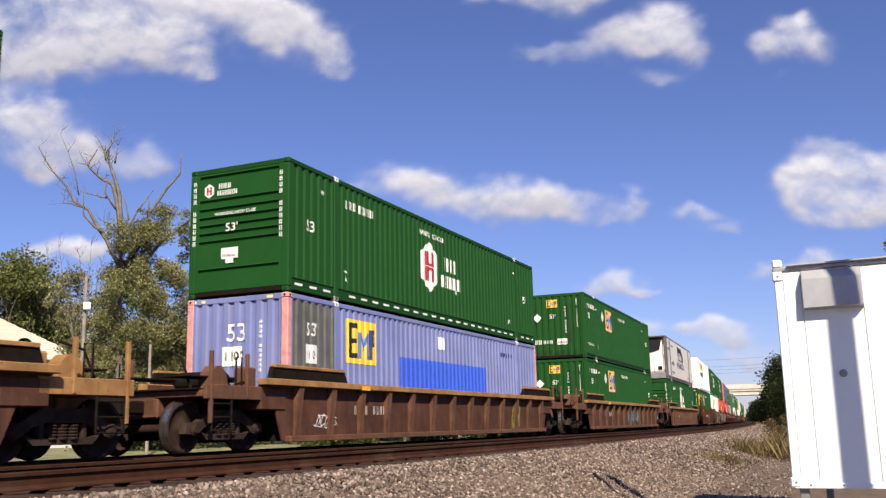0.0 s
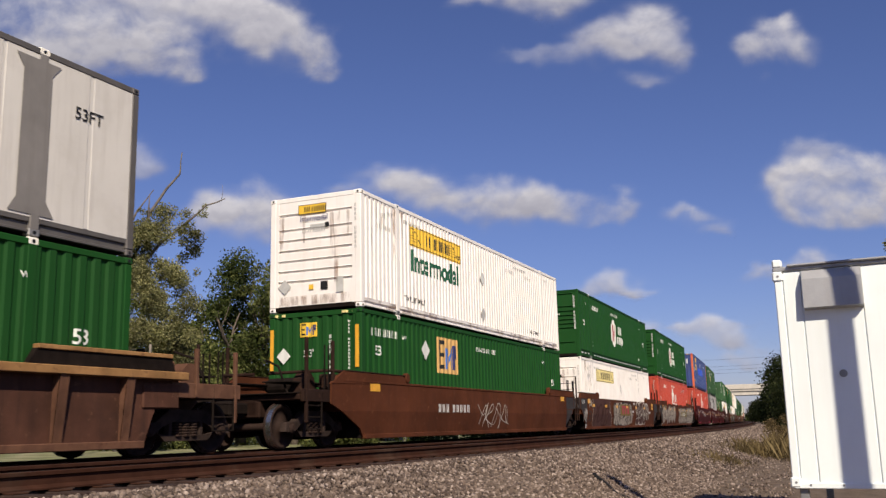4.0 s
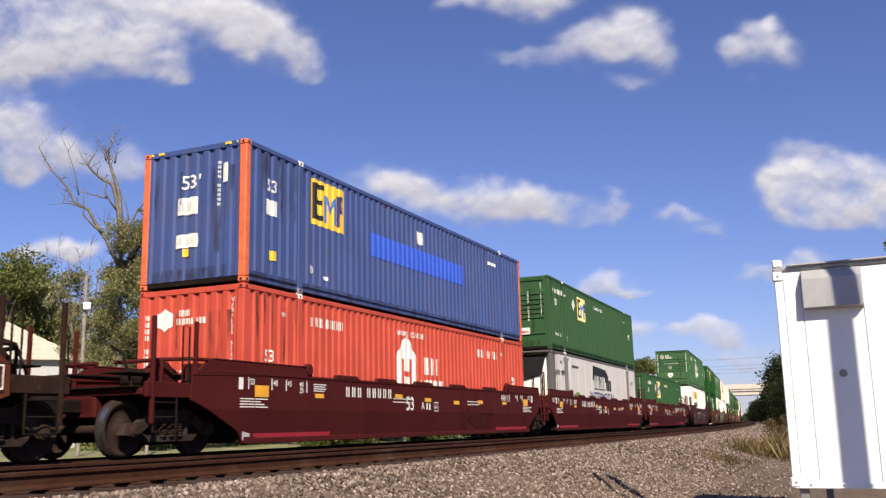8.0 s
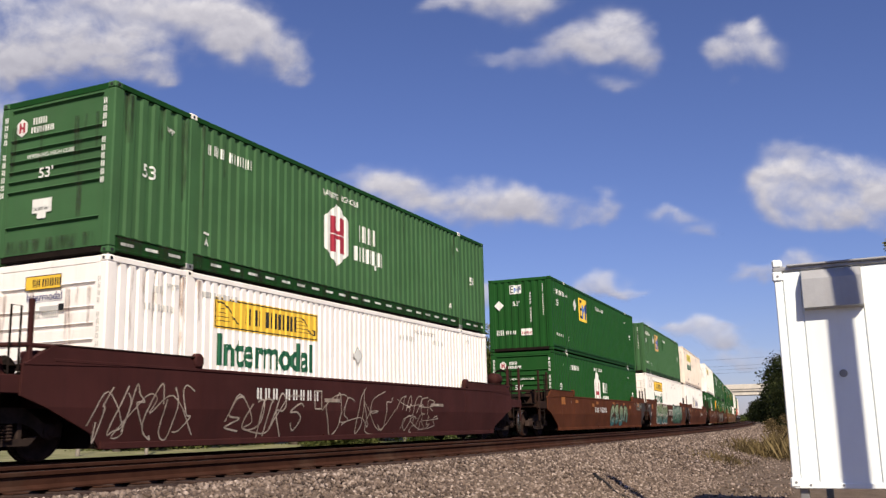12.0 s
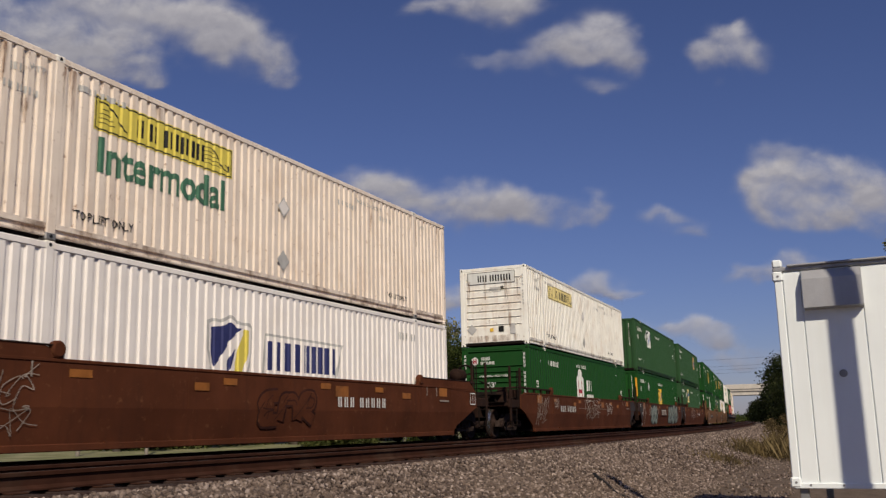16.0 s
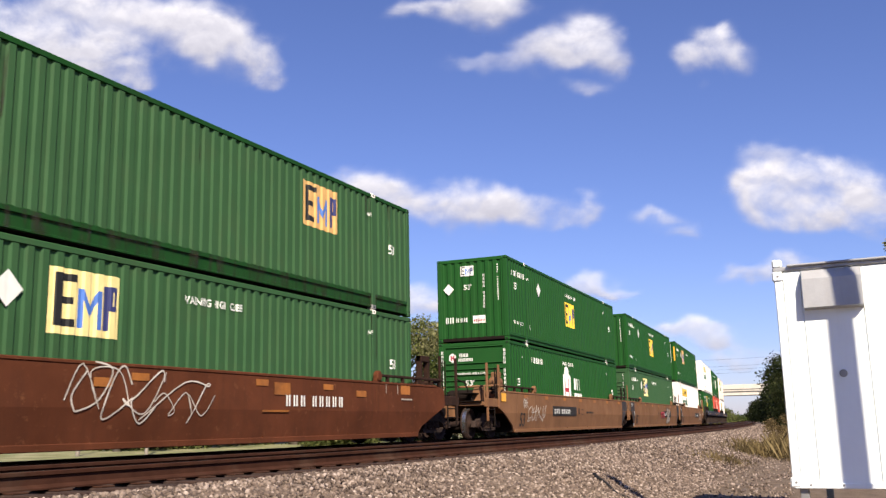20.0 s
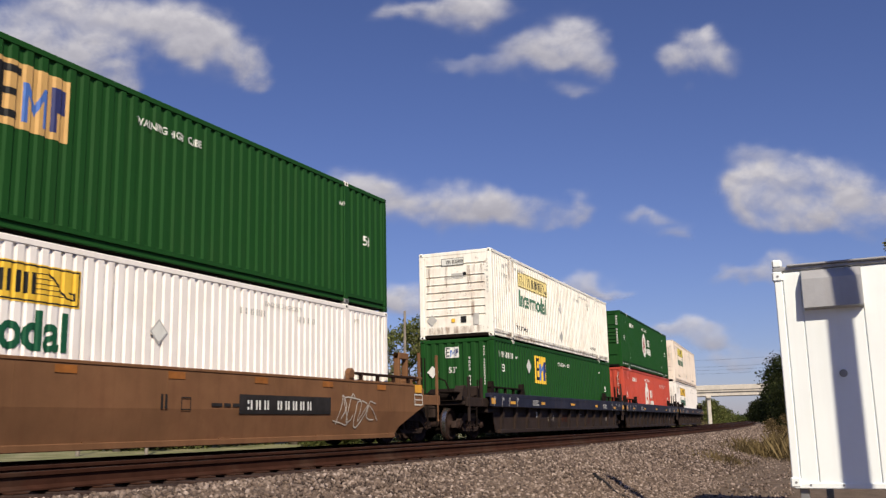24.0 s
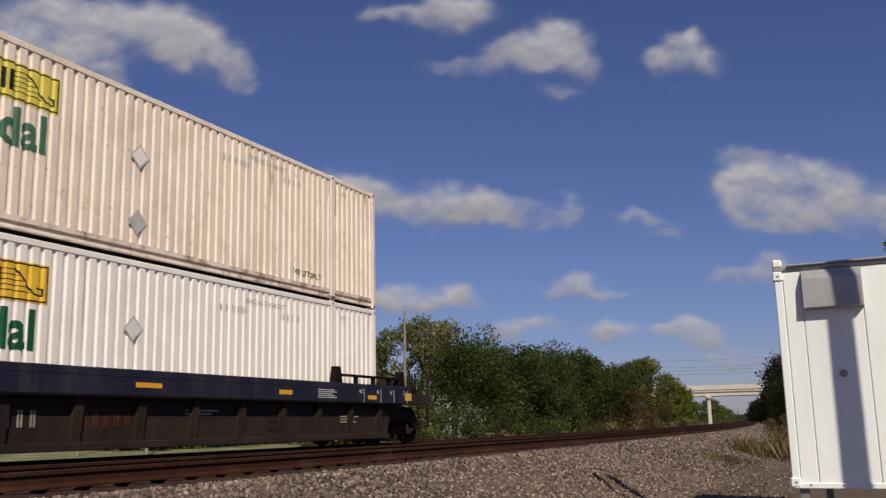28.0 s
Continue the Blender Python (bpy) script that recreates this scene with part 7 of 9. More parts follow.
    L.new(bp.outputs[0], bp2.inputs["Normal"])
    L.new(bp2.outputs[0], b.inputs["Normal"])
    return m


def make_ground():
    ss = list(np.arange(-150, 0, 10.0)) + list(np.arange(0, 90, 1.5)) + list(np.arange(90, 300, 10.0)) + list(np.arange(300, 1201, 50.0))
    v, f, offs = [], [], []
    r = random.Random(3)
    n = len(OFFS)
    for s in ss:
        for o, z in OFFS:
            x, y, _ = rail_at(s, o)
            v.append((x, y, z + (r.uniform(-.025, .025) if abs(o) > 5.3 else 0)))
            offs.append(o)
    m = len(ss)
    for i in range(m - 1):
        for j in range(n - 1):
            a = i * n + j
            f.append((a, a + n, a + n + 1, a + 1))
    # out to the horizon on both sides
    for side, base, zz in ((0, -1, -1.15), (n - 1, 1, -.30)):
        start = len(v)
        for i in range(m):
            t = math.pi * (1 - i / (m - 1))
            x, y, _ = rail_at(ss[i], 0)
            v.append((600 + 4200 * math.cos(t), base * (60 + 4200 * math.sin(t)) + 50, zz))
            offs.append(base * 300.0)
        for i in range(m - 1):
            q = (i * n + side, (i + 1) * n + side, start + i + 1, start + i)
            f.append(q if base < 0 else q[::-1])
    me = bpy.data.meshes.new("ground")
    me.from_pydata(v, [], [q[::-1] for q in f])
    me.attributes.new("off", "FLOAT", "POINT").data.foreach_set("value", offs)
    bm = bmesh.new()
    bm.from_mesh(me)
    bmesh.ops.recalc_face_normals(bm, faces=bm.faces)
    if sum(q.normal.z for q in bm.faces) < 0:
        bmesh.ops.reverse_faces(bm, faces=bm.faces)
    bm.to_mesh(me)
    bm.free()
    me.shade_smooth()
    me.materials.append(ground_material())
    return thing("ground", "grey gravel and dry earth beside rails, grass beyond", "ground", kind="structure", data=me)


make_ground()

M["rail"] = material("rusty_rail_steel", (0.040, 0.0165, 0.0105), 0.85, spec=.06, grain=.25, scale=4, dirt_amount=.4, bump=.15)
M["rail_top"] = material("worn_rail_head", (0.030, 0.021, 0.018), 0.65, metal=.2, grain=.15, scale=5)
M["tie"] = material("weathered_oak_sleeper", (0.036, 0.019, 0.0145), 0.9, grain=.35, scale=5, streak=.3, bump=.4, vary=.3)
M["stone"] = material("crushed_ballast_stone", (0.27, 0.215, 0.185), 0.9, grain=.3, scale=9, bump=.2, bump_scale=60)


def rail_profile():
    return [(-.07, -.17), (.07, -.17), (.07, -.155), (.012, -.125), (.010, -.05), (.036, -.038), (.037, -.008), (.028, 0), (-.028, 0), (-.037, -.008), (-.036, -.038), (-.010, -.05), (-.012, -.125), (-.07, -.155)]


def make_track(off, z, label, group):
    t = thing("railway_track", label, "railway track", "parallel tracks", kind="structure")
    ss = list(np.arange(-120, 0, 6.0)) + list(np.arange(0, 120, 2.0)) + list(np.arange(120, 1000, 15.0))
    for o in (off - .753, off + .753):
        b, hb = Build(), Build()
        pr = rail_profile()
        v, hv = [], []
        for s in ss:
            x, y, h = rail_at(s, o)
            for a, c in pr:
                v.append((x - math.sin(h) * a, y + math.cos(h) * a, z + c))
            for a in (-.026, .026):
                hv.append((x - math.sin(h) * a, y + math.cos(h) * a, z + .0015))
        n = len(pr)
        b.add(v, [(i * n + k, i * n + (k + 1) % n, (i + 1) * n + (k + 1) % n, (i + 1) * n + k) for i in range(len(ss) - 1) for k in range(n)])
        hb.add(hv, [(2 * i, 2 * i + 1, 2 * i + 3, 2 * i + 2) for i in range(len(ss) - 1)])
        rl = part("rail", b, M["rail"], t, "rust-brown steel rail")
        part("rail_head", hb, M["rail_top"], rl, "worn shiny top of rail")
    return t


TRACKS = [make_track(0.0, 0.0, "railway track carrying the train on wooden sleepers", ""), make_track(NEAR_OFF, NEAR_Z, "empty rusty railway track on wooden sleepers", "")]


# ---- white steel box beside the line ----
def make_box():
    X0, Y0, Z0, Z1 = 11.70, EYE.y + 1.208, EYE.z - 0.775, EYE.z + 1.80
    W, Ln = 2.44, 4.1
    M["box_white"] = material("white_painted_sheet_steel", (0.785, 0.825, 0.825), 0.5, bump=.02, grain=.04, scale=1.0, streak=.12, dirt_amount=.12, dirt=(.5, .47, .45))
    M["box_grey"] = material("grey_sheet_metal_hood", (0.36, 0.36, 0.37), 0.5, metal=.3, grain=.1, scale=3, streak=.2)
    c = thing("storage_container", "white steel storage container on short legs", "container", at=pose(X0, Y0, 0, 0, 0, 0))
    Y = -W
    part("body", Build().box((.03, Y + .03, Z0 + .02), (Ln, -.03, Z1 - .05), .01), M["box_white"], c)
    part("roof", Build().box((-.01, Y - .01, Z1 - .05), (Ln + .01, .01, Z1), .012), M["box_grey"], c, "grey metal roof edge")
    part("roof_lip", Build().box((-.05, Y - .03, Z1 - .005), (Ln + .03, -.16, Z1 + .02), .008), M["box_grey"], c)
    for y0, y1 in ((Y, Y + .09), (-.09, 0)):
        part("corner_post", Build().box((.0, y0, Z0), (.1, y1, Z1 - .05), .01), M["box_white"], c)
        for z in (Z0, Z1 - .17):
            fit = part("corner_fitting", Build().box((-.02, y0 - .01, z), (.12, y1 + .02, z + .12), .018), M["box_white"], c)
            part("fitting_hole", Build().lathe([(0, 0), (.014, 0), (.016, .01)], 12, "x", (-.024, (y0 + y1) / 2, z + .06)), M["steel"], fit)
    part("lashing_block", Build().box((-.02, -.10, Z1 - .005), (.10, .01, Z1 + .095), .018), M["box_white"], c)
    # door leaves and their seams
    for y0, y1 in ((Y + .1, Y + .62), (Y + .63, -.955), (-.945, -.30), (-.29, -.1)):
        part("door_panel", Build().box((.012, y0, Z0 + .05), (.04, y1, Z1 - .07), .006), M["box_white"], c)
    part("sill", Build().box((-.01, Y + .02, Z0 - .01), (.06, -.02, Z0 + .055), .008), M["box_white"], c)
    # hood under the roof edge, dented at its middle
    hy0, hy1 = -1.208 + 11.7 * math.tan(radians(1.22)), -1.208 + 11.7 * math.tan(radians(4.36))
    hz0, hz1 = EYE.z + 11.7 * math.tan(radians(6.16)), Z1 - .07
    part("hood", Build().prism([(.012, hz0), (-.12, hz0 + .02), (-.10, hz0 + .36), (-.03, hz1), (.012, hz1)], hy0, hy1), M["box_grey"], c, "grey sheet-metal rain hood")
    part("keyhole_cover", Build().lathe([(0, 0), (.036, .0), (.044, .02), (.044, .03)][::-1], 18, "x", (-.02, -1.208 + 11.7 * math.tan(radians(2.66)), EYE.z + 11.7 * math.tan(radians(2.5)))), M["steel"], c, "round grey lock cover")
    for y in (-1.4, -.55, -.2):
        part("rivet_row", Build().lathe([(0, 0), (.012, 0), (.014, .01)], 8, "x", (-.016, y, Z0 + .03)), M["steel"], c)
    gz = ground_z(-11.5)
    for x in (.05, Ln - .15):
        for y in (-.12, -W / 2, Y + .06):
            part("leg", Build().box((x, y - .05, gz - .02), (x + .1, y + .05, Z0 - .005), .008).box((x - .06, y - .11, gz - .01), (x + .16, y + .11, gz + .03), .006), M["steel"], c)


make_box()


# ---- timber pole behind the camera, whose shadow falls on the white box ----
def pole_thing(x, y, z0, h, r, label, arms=0):
    p = thing("utility_pole", label, "pole", at=pose(x, y, z0))
    if "pole" not in M:
        M["pole"] = material("weathered_grey_pole_timber", (0.23, 0.20, 0.17), 0.9, grain=.25, scale=3, streak=.5, bump=.4)
    part("shaft", Build().tube([(0, 0, -.3), (0, 0, h * .5), (0, 0, h)], [r * 1.1, r, r * .8], 14), M["pole"], p)
    for k in range(arms):
        part("crossarm", Build().box((-1.1, -.06, h - .5 - k * .9), (1.1, .06, h - .38 - k * .9), .01), M["pole"], p)
    return p


pole_thing(11.7 - 3.0, EYE.y + .515 - 3.0 * 1.05 / 1.3, ground_z(-16), 9.8, .118, "weathered round timber pole beside the dirt yard")


# ---- road bridge ----
def make_bridge():
    M["concrete"] = material("pale_bridge_concrete", (0.50, 0.46, 0.41), 0.85, grain=.12, scale=.6, streak=.4, dirt_amount=.3, dirt=(.25, .21, .18))
    x, y, h = rail_at(292, -4)
    b = thing("road_bridge", "pale concrete road bridge over the tracks", "bridge", at=pose(x, y, .75, 0, 0, math.degrees(h) + 4))
    for y0 in (-70,):
        part("deck", Build().box((-5, -60, 8.15), (5, 95, 8.75)), M["concrete"], b)
    part("parapet", Build().box((-5.25, -60, 8.7), (-4.9, 95, 10.1), .05), M["concrete"], b)
    part("parapet", Build().box((4.9, -60, 8.7), (5.25, 95, 10.1), .05), M["concrete"], b)
    M["steel_beam"] = material("dark_bridge_girder", (0.17, 0.15, 0.135), 0.8, grain=.2, streak=.3)
    for x0 in (-4.6, -1.6, 1.6, 4.2):
        part("girder", Build().box((x0, -60, 7.0), (x0 + .4, 95, 8.15)), M["steel_beam"] if x0 > -4 else M["concrete"], b)
    for yy in (11.4, -22):
        part("pier_cap", Build().box((-5, yy - .7, 6.3), (5, yy + .7, 7.0), .05), M["concrete"], b)
        for x0 in (-4.4, -.6, 3.4):
            part("column", Build().box((x0, yy - .5, -2.1), (x0 + 1, yy + .5, 6.3), .08), M["concrete"], b)
    for yy in (46,):
        part("abutment", Build().box((-5, yy, -2.1), (5, yy + 3, 7.0)), M["concrete"], b)


make_bridge()


# ---- houses, poles and wires beyond the line ----
def bearing(az, dist, z=-.9):
    return (EYE.x + dist * math.cos(radians(az)), EYE.y + dist * math.sin(radians(az)), z)


M["siding"] = material("white_house_siding", (0.42, 0.42, 0.43), 0.7, grain=.06, scale=1, streak=.2)
M["shingle"] = material("cream_roof_sheeting", (0.46, 0.40, 0.31), 0.75, grain=.10, scale=1, streak=.15, vary=.55)
M["dark_shingle"] = material("dark_roof_shingle", (0.10, 0.095, 0.09), 0.9, grain=.2, scale=3, vary=.3)
M["pane"] = material("dark_window_pane", (0.02, 0.025, 0.03), 0.08, grain=.1, bump=0)


def house(az, dist, w, l, eave, ridge, turn, label, roof="shingle", courses=11, hip=False):
    """A plain one-storey house with a gable roof laid in courses."""
    x, y, z = bearing(az, dist)
    h = thing("house", label, "house", "houses beyond the line", at=pose(x, y, z, 0, 0, turn))
    e, r = eave, ridge
    b = Build()
    b.box((-l / 2, -w / 2, -.1), (l / 2, w / 2, e))
    for xs in () if hip else (-l / 2, l / 2 - .15):
        b.add([(xs, -w / 2, e), (xs, w / 2, e), (xs, 0, r - .05), (xs + .15, -w / 2, e), (xs + .15, w / 2, e), (xs + .15, 0, r - .05)], [(0, 1, 2), (3, 5, 4), (0, 3, 4, 1), (1, 4, 5, 2), (2, 5, 3, 0)])
    wall = part("wall", b, M["siding"], h, "white lapped siding")
    ov = .45
    sl = (r - e) / (w / 2)
    rf = part("roof", Build().box((-l / 2 + w / 2 - .1, -.12, r - .06), (l / 2 - w / 2 + .1, .12, r + .06), .02), M[roof], h)
    for k in range(courses):
        f0, f1 = k / courses, (k + 1.1) / courses
        for side in range(4):
            q0, q1 = (w / 2 + ov) * (1 - f0), (w / 2 + ov) * max(0.0, 1 - f1)
            base = (l - w) / 2 if hip else l / 2 + ov - (w / 2 + ov)
            x0, x1 = base + q0, base + q1
            if not hip:
                x0 = x1 = l / 2 + ov
            if side > 1 and not hip:
                continue
            z0, z1 = r - q0 * sl, r - q1 * sl
            if side < 2:
                y = 1 if side else -1
                v = [(-x0, y * q0, z0 + .07), (x0, y * q0, z0 + .07), (x1, y * q1, z1 + .01), (-x1, y * q1, z1 + .01), (-x0, y * q0, z0), (x0, y * q0, z0)]
            else:
                x = 1 if side == 2 else -1
                v = [(x * x0, -q0, z0 + .07), (x * x0, q0, z0 + .07), (x * x1, q1, z1 + .01), (x * x1, -q1, z1 + .01), (x * x0, -q0, z0), (x * x0, q0, z0)]
            part("roof_course", Build().add(v, [(0, 1, 2, 3), (0, 4, 5, 1)]), M[roof], rf)
    if not hip:
        for xs in (-l / 2 - ov - .02, l / 2 + ov - .02):
            for ys in (-1, 1):
                part("fascia", Build().add([(xs, 0, r + .09), (xs, ys * (w / 2 + ov), e - ov * sl + .09), (xs, ys * (w / 2 + ov), e - ov * sl - .14), (xs, 0, r - .14),
                                            (xs + .04, 0, r + .09), (xs + .04, ys * (w / 2 + ov), e - ov * sl + .09), (xs + .04, ys * (w / 2 + ov), e - ov * sl - .14), (xs + .04, 0, r - .14)],
                                           [(0, 1, 2, 3), (4, 7, 6, 5), (0, 4, 5, 1), (3, 2, 6, 7)]), M["siding"], h)
    for xs in (-l * .28, l * .22):
        for ys in (-1, 1):
            wd = part("window", Build().box((xs - .5, ys * w / 2 - .05, 1.0), (xs + .5, ys * w / 2 + .05, 2.2), .01), M["siding"], h)
            part("pane", Build().box((xs - .42, ys * w / 2 - .06, 1.07), (xs + .42, ys * w / 2 + .06, 2.13)), M["pane"], wd)
    return h


house(54.6, 71, 12.0, 17.0, 6.4, 10.1, -35.4, "white house with cream hipped sheet roof behind the line", hip=True)
house(29.35, 72, 5.6, 8.0, 3.6, 5.55, 30, "small white house with dark gable roof among trees", "dark_shingle", 6)


def lamp_pole():
    x, y, z = bearing(47.0, 42)
    p = pole_thing(x, y, z, 8.0, .08, "thin grey pole with a white lamp box")
    part("lamp_arm", Build().tube([(0, 0, 7.55), (.08, -.35, 7.62), (.14, -.6, 7.58)], .025, 6), M["steel"], p)
    part("lamp_box", Build().box((-.18, -.30, 6.52), (.06, -.06, 6.84), .03), M["box_white"], p, "white box on the pole")
    x, y, z = bearing(28.25, 52)
    q = pole_thing(x, y, z, 7.8, .085, "thin pale leaning pole among the trees")
    q.matrix_basis = pose(x, y, z, 0, 1.6, 0)
    x, y, z = bearing(43.3, 41)
    pole_thing(x, y, z, 5.0, .07, "thin grey pole beside the trees")


lamp_pole()


def far_wires():
    w = thing("power_line", "dark overhead wires above the bridge", "power line")
    M["wire"] = material("dark_wire", (0.03, 0.03, 0.035), 0.6, grain=.1, bump=0)
    for k, el in enumerate((2.75, 2.95, 3.15, 3.55)):
        pts = []
        for i in range(13):
            az = 13.5 - i * .65
            d = 330.0
            sag = .55 * ((i - 6) / 6) ** 2
            x, y, _ = bearing(az, d)
            pts.append((x, y, EYE.z + d * math.tan(radians(el)) + sag))
        part("wire", Build().tube(pts, .03, 5), M["wire"], w)
    for az in (13.5, 5.7):
        x, y, z = bearing(az, 330)
        part("pole", Build().tube([(x, y, -1.3), (x, y, 22.5)], [.2, .13], 10), M["pole"], w)


far_wires()


# ---- bent black hose on the stones ----
def hose():
    M["rubber"] = material("black_rubber_hose", (0.016, 0.015, 0.015), 0.7, grain=.3)
    h = thing("hose", "bent black rubber hose lying on gravel", "hose")
    pts = []
    for s, o, lift in ((16.45, -7.41, 0.035), (16.22, -7.55, 0.035), (16.05, -7.72, 0.03), (15.66, -7.93, 0.025), (15.42, -8.09, 0.02), (15.5, -8.25, 0.02)):
        x, y, _ = rail_at(s, o)
        pts.append((x, y, ground_z(o) + lift))
    part("hose_body", Build().tube(pts, [.04, .036, .028, .026, .022, .016], 10), M["rubber"], h, smooth=True)


hose()


# ---- trees and scrub ----
def leaf_material(name, a, b, c):
    m = bpy.data.materials.new(name)
    m.use_nodes = True
    nt = m.node_tree
    N, L = nt.nodes, nt.links
    g = N.new("ShaderNodeNewGeometry")
    r = N.new("ShaderNodeValToRGB")
    r.color_ramp.elements[0].color, r.color_ramp.elements[1].color = (*a, 1), (*c, 1)
    r.color_ramp.elements.new(.6).color = (*b, 1)
    L.new(g.outputs["Random Per Island"], r.inputs[0])
    t = N.new("ShaderNodeTexNoise")
    t.inputs["Scale"].default_value = .7
    L.new(N.new("ShaderNodeTexCoord").outputs["Object"], t.inputs["Vector"])
    mr = N.new("ShaderNodeMapRange")
    mr.inputs["From Min"].default_value, mr.inputs["From Max"].default_value = .3, .7
    mr.inputs["To Min"].default_value, mr.inputs["To Max"].default_value = .42, 1.5
    L.new(t.outputs["Fac"], mr.inputs["Value"])
    x = N.new("ShaderNodeMix")
    x.data_type, x.blend_type = "RGBA", "MULTIPLY"
    x.inputs[0].default_value = 1.0
    L.new(r.outputs[0], x.inputs[6]), L.new(mr.outputs[0], x.inputs[7])
    bs = N["Principled BSDF"]
    L.new(x.outputs[2], bs.inputs["Base Color"])
    bs.inputs["Roughness"].default_value = .6
    bs.inputs["Specular IOR Level"].default_value = .08
    tr = N.new("ShaderNodeBsdfTranslucent")
    L.new(x.outputs[2], tr.inputs["Color"])
    ms = N.new("ShaderNodeMixShader")
    ms.inputs[0].default_value = .38
    L.new(bs.outputs[0], ms.inputs[1]), L.new(tr.outputs[0], ms.inputs[2])
    L.new(ms.outputs[0], N["Material Output"].inputs["Surface"])
    return m


LEAF = {
    "green": leaf_material("green_leaves", (.070, .088, .026), (.135, .152, .046), (.23, .225, .085)),
    "dark": leaf_material("dark_green_leaves", (.036, .052, .015), (.068, .088, .025), (.13, .14, .048)),
    "yellow": leaf_material("yellowing_leaves", (.06, .085, .014), (.12, .14, .025), (.24, .22, .05)),
    "olive": leaf_material("olive_dry_leaves", (.115, .12, .05), (.21, .205, .09), (.35, .325, .165)),
    "rust": leaf_material("reddish_dry_leaves", (.06, .035, .016), (.11, .065, .03), (.17, .13, .05)),
    "straw": leaf_material("dry_straw_grass", (.12, .10, .048), (.21, .175, .088), (.31, .265, .145)),
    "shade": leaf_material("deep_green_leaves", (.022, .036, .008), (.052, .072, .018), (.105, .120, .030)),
    # About half as bright as the deep green: shade put into the leaf colour.
    "gloom": leaf_material("shade_darkened_green_leaves", (.012, .018, .006), (.024, .032, .010), (.048, .052, .019)),
    "weed": leaf_material("dry_brown_green_weeds", (.080, .055, .026), (.135, .100, .046), (.23, .175, .085)),
    "grass": leaf_material("green_grass_blades", (.05, .07, .015), (.085, .11, .03), (.15, .16, .05)),
}
M["bark"] = material("grey_brown_bark", (0.13, 0.105, 0.085), 0.95, grain=.3, scale=5, streak=.4, bump=.6, bump_scale=18)
M["dead"] = material("bleached_dead_wood", (0.135, 0.115, 0.10), 0.9, grain=.3, scale=4, streak=.4, bump=.4)


def leaf_cloud(rng, blobs, n, size):
    """n small bent leaf clumps scattered in blobs (x, y, z, rx, ry, rz), denser towards the skin."""
    vol = np.array([b[3] * b[4] * b[5] for b in blobs]) ** .75
    pick = rng.choice(len(blobs), n, p=vol / vol.sum())
    B = np.array(blobs)[pick]
    d = rng.normal(size=(n, 3))
    d /= np.linalg.norm(d, axis=1)[:, None]
    rad = rng.random(n) ** .45
    wob = 1 + .22 * np.sin(d[:, 0] * 5 + B[:, 0]) * np.cos(d[:, 2] * 6 + B[:, 1])
    c = B[:, :3] + d * (rad * wob)[:, None] * B[:, 3:6]
    a = rng.normal(size=(n, 3)) + d * .4
    a /= np.linalg.norm(a, axis=1)[:, None]
    b = np.cross(a, rng.normal(size=(n, 3)))
    b /= np.linalg.norm(b, axis=1)[:, None]
    nn = np.cross(a, b)
    s = size * rng.uniform(.55, 1.35, n)[:, None]
    V = np.empty((n, 5, 3))
    V[:, 0] = c - a * s
    V[:, 1] = c - a * s * .1 + b * s * .55 + nn * s * .15
    V[:, 2] = c + a * s
    V[:, 3] = c - a * s * .1 - b * s * .55 + nn * s * .15
    V = V[:, :4].reshape(-1, 3)
    F = np.arange(4 * n).reshape(n, 4)
    return V, F


def cloud_mesh(name, V, F):
    me = bpy.data.meshes.new(name)
    k = F.shape[1]
    me.vertices.add(len(V))
    me.vertices.foreach_set("co", np.ascontiguousarray(V, np.float32).ravel())
    me.loops.add(F.size)
    me.loops.foreach_set("vertex_index", np.ascontiguousarray(F, np.int32).ravel())
    me.polygons.add(len(F))
    me.polygons.foreach_set("loop_start", np.arange(0, F.size, k, dtype=np.int32))
    me.update(calc_edges=True)
    return me


def limb(b, r, p, d, length, rad, depth, tips, bend=.35, kids=3, up=.15):
    """One branch that tapers, bends and forks."""
    pts, rs = [p], [rad]
    n = 5
    for i in range(n):
        d = (d + Vector((r.uniform(-1, 1), r.uniform(-1, 1), r.uniform(-.6, 1) + up)) * bend * .5).normalized()
        p = p + d * (length / n)
        pts.append(p)
        rs.append(rad * (1 - .62 * (i + 1) / n))
    b.tube(pts, rs, 7 if rad > .05 else 5)
    if depth == 0:
        tips.append(p)
        return
    for k in range(kids):
        i = r.randint(2, n)
        q = Vector((r.uniform(-1, 1), r.uniform(-1, 1), r.uniform(-.1, .9)))
        limb(b, r, pts[i], (d * .7 + q).normalized(), length * r.uniform(.5, .78), rs[i] * .75, depth - 1, tips, bend, kids, up)
    tips.append(p)


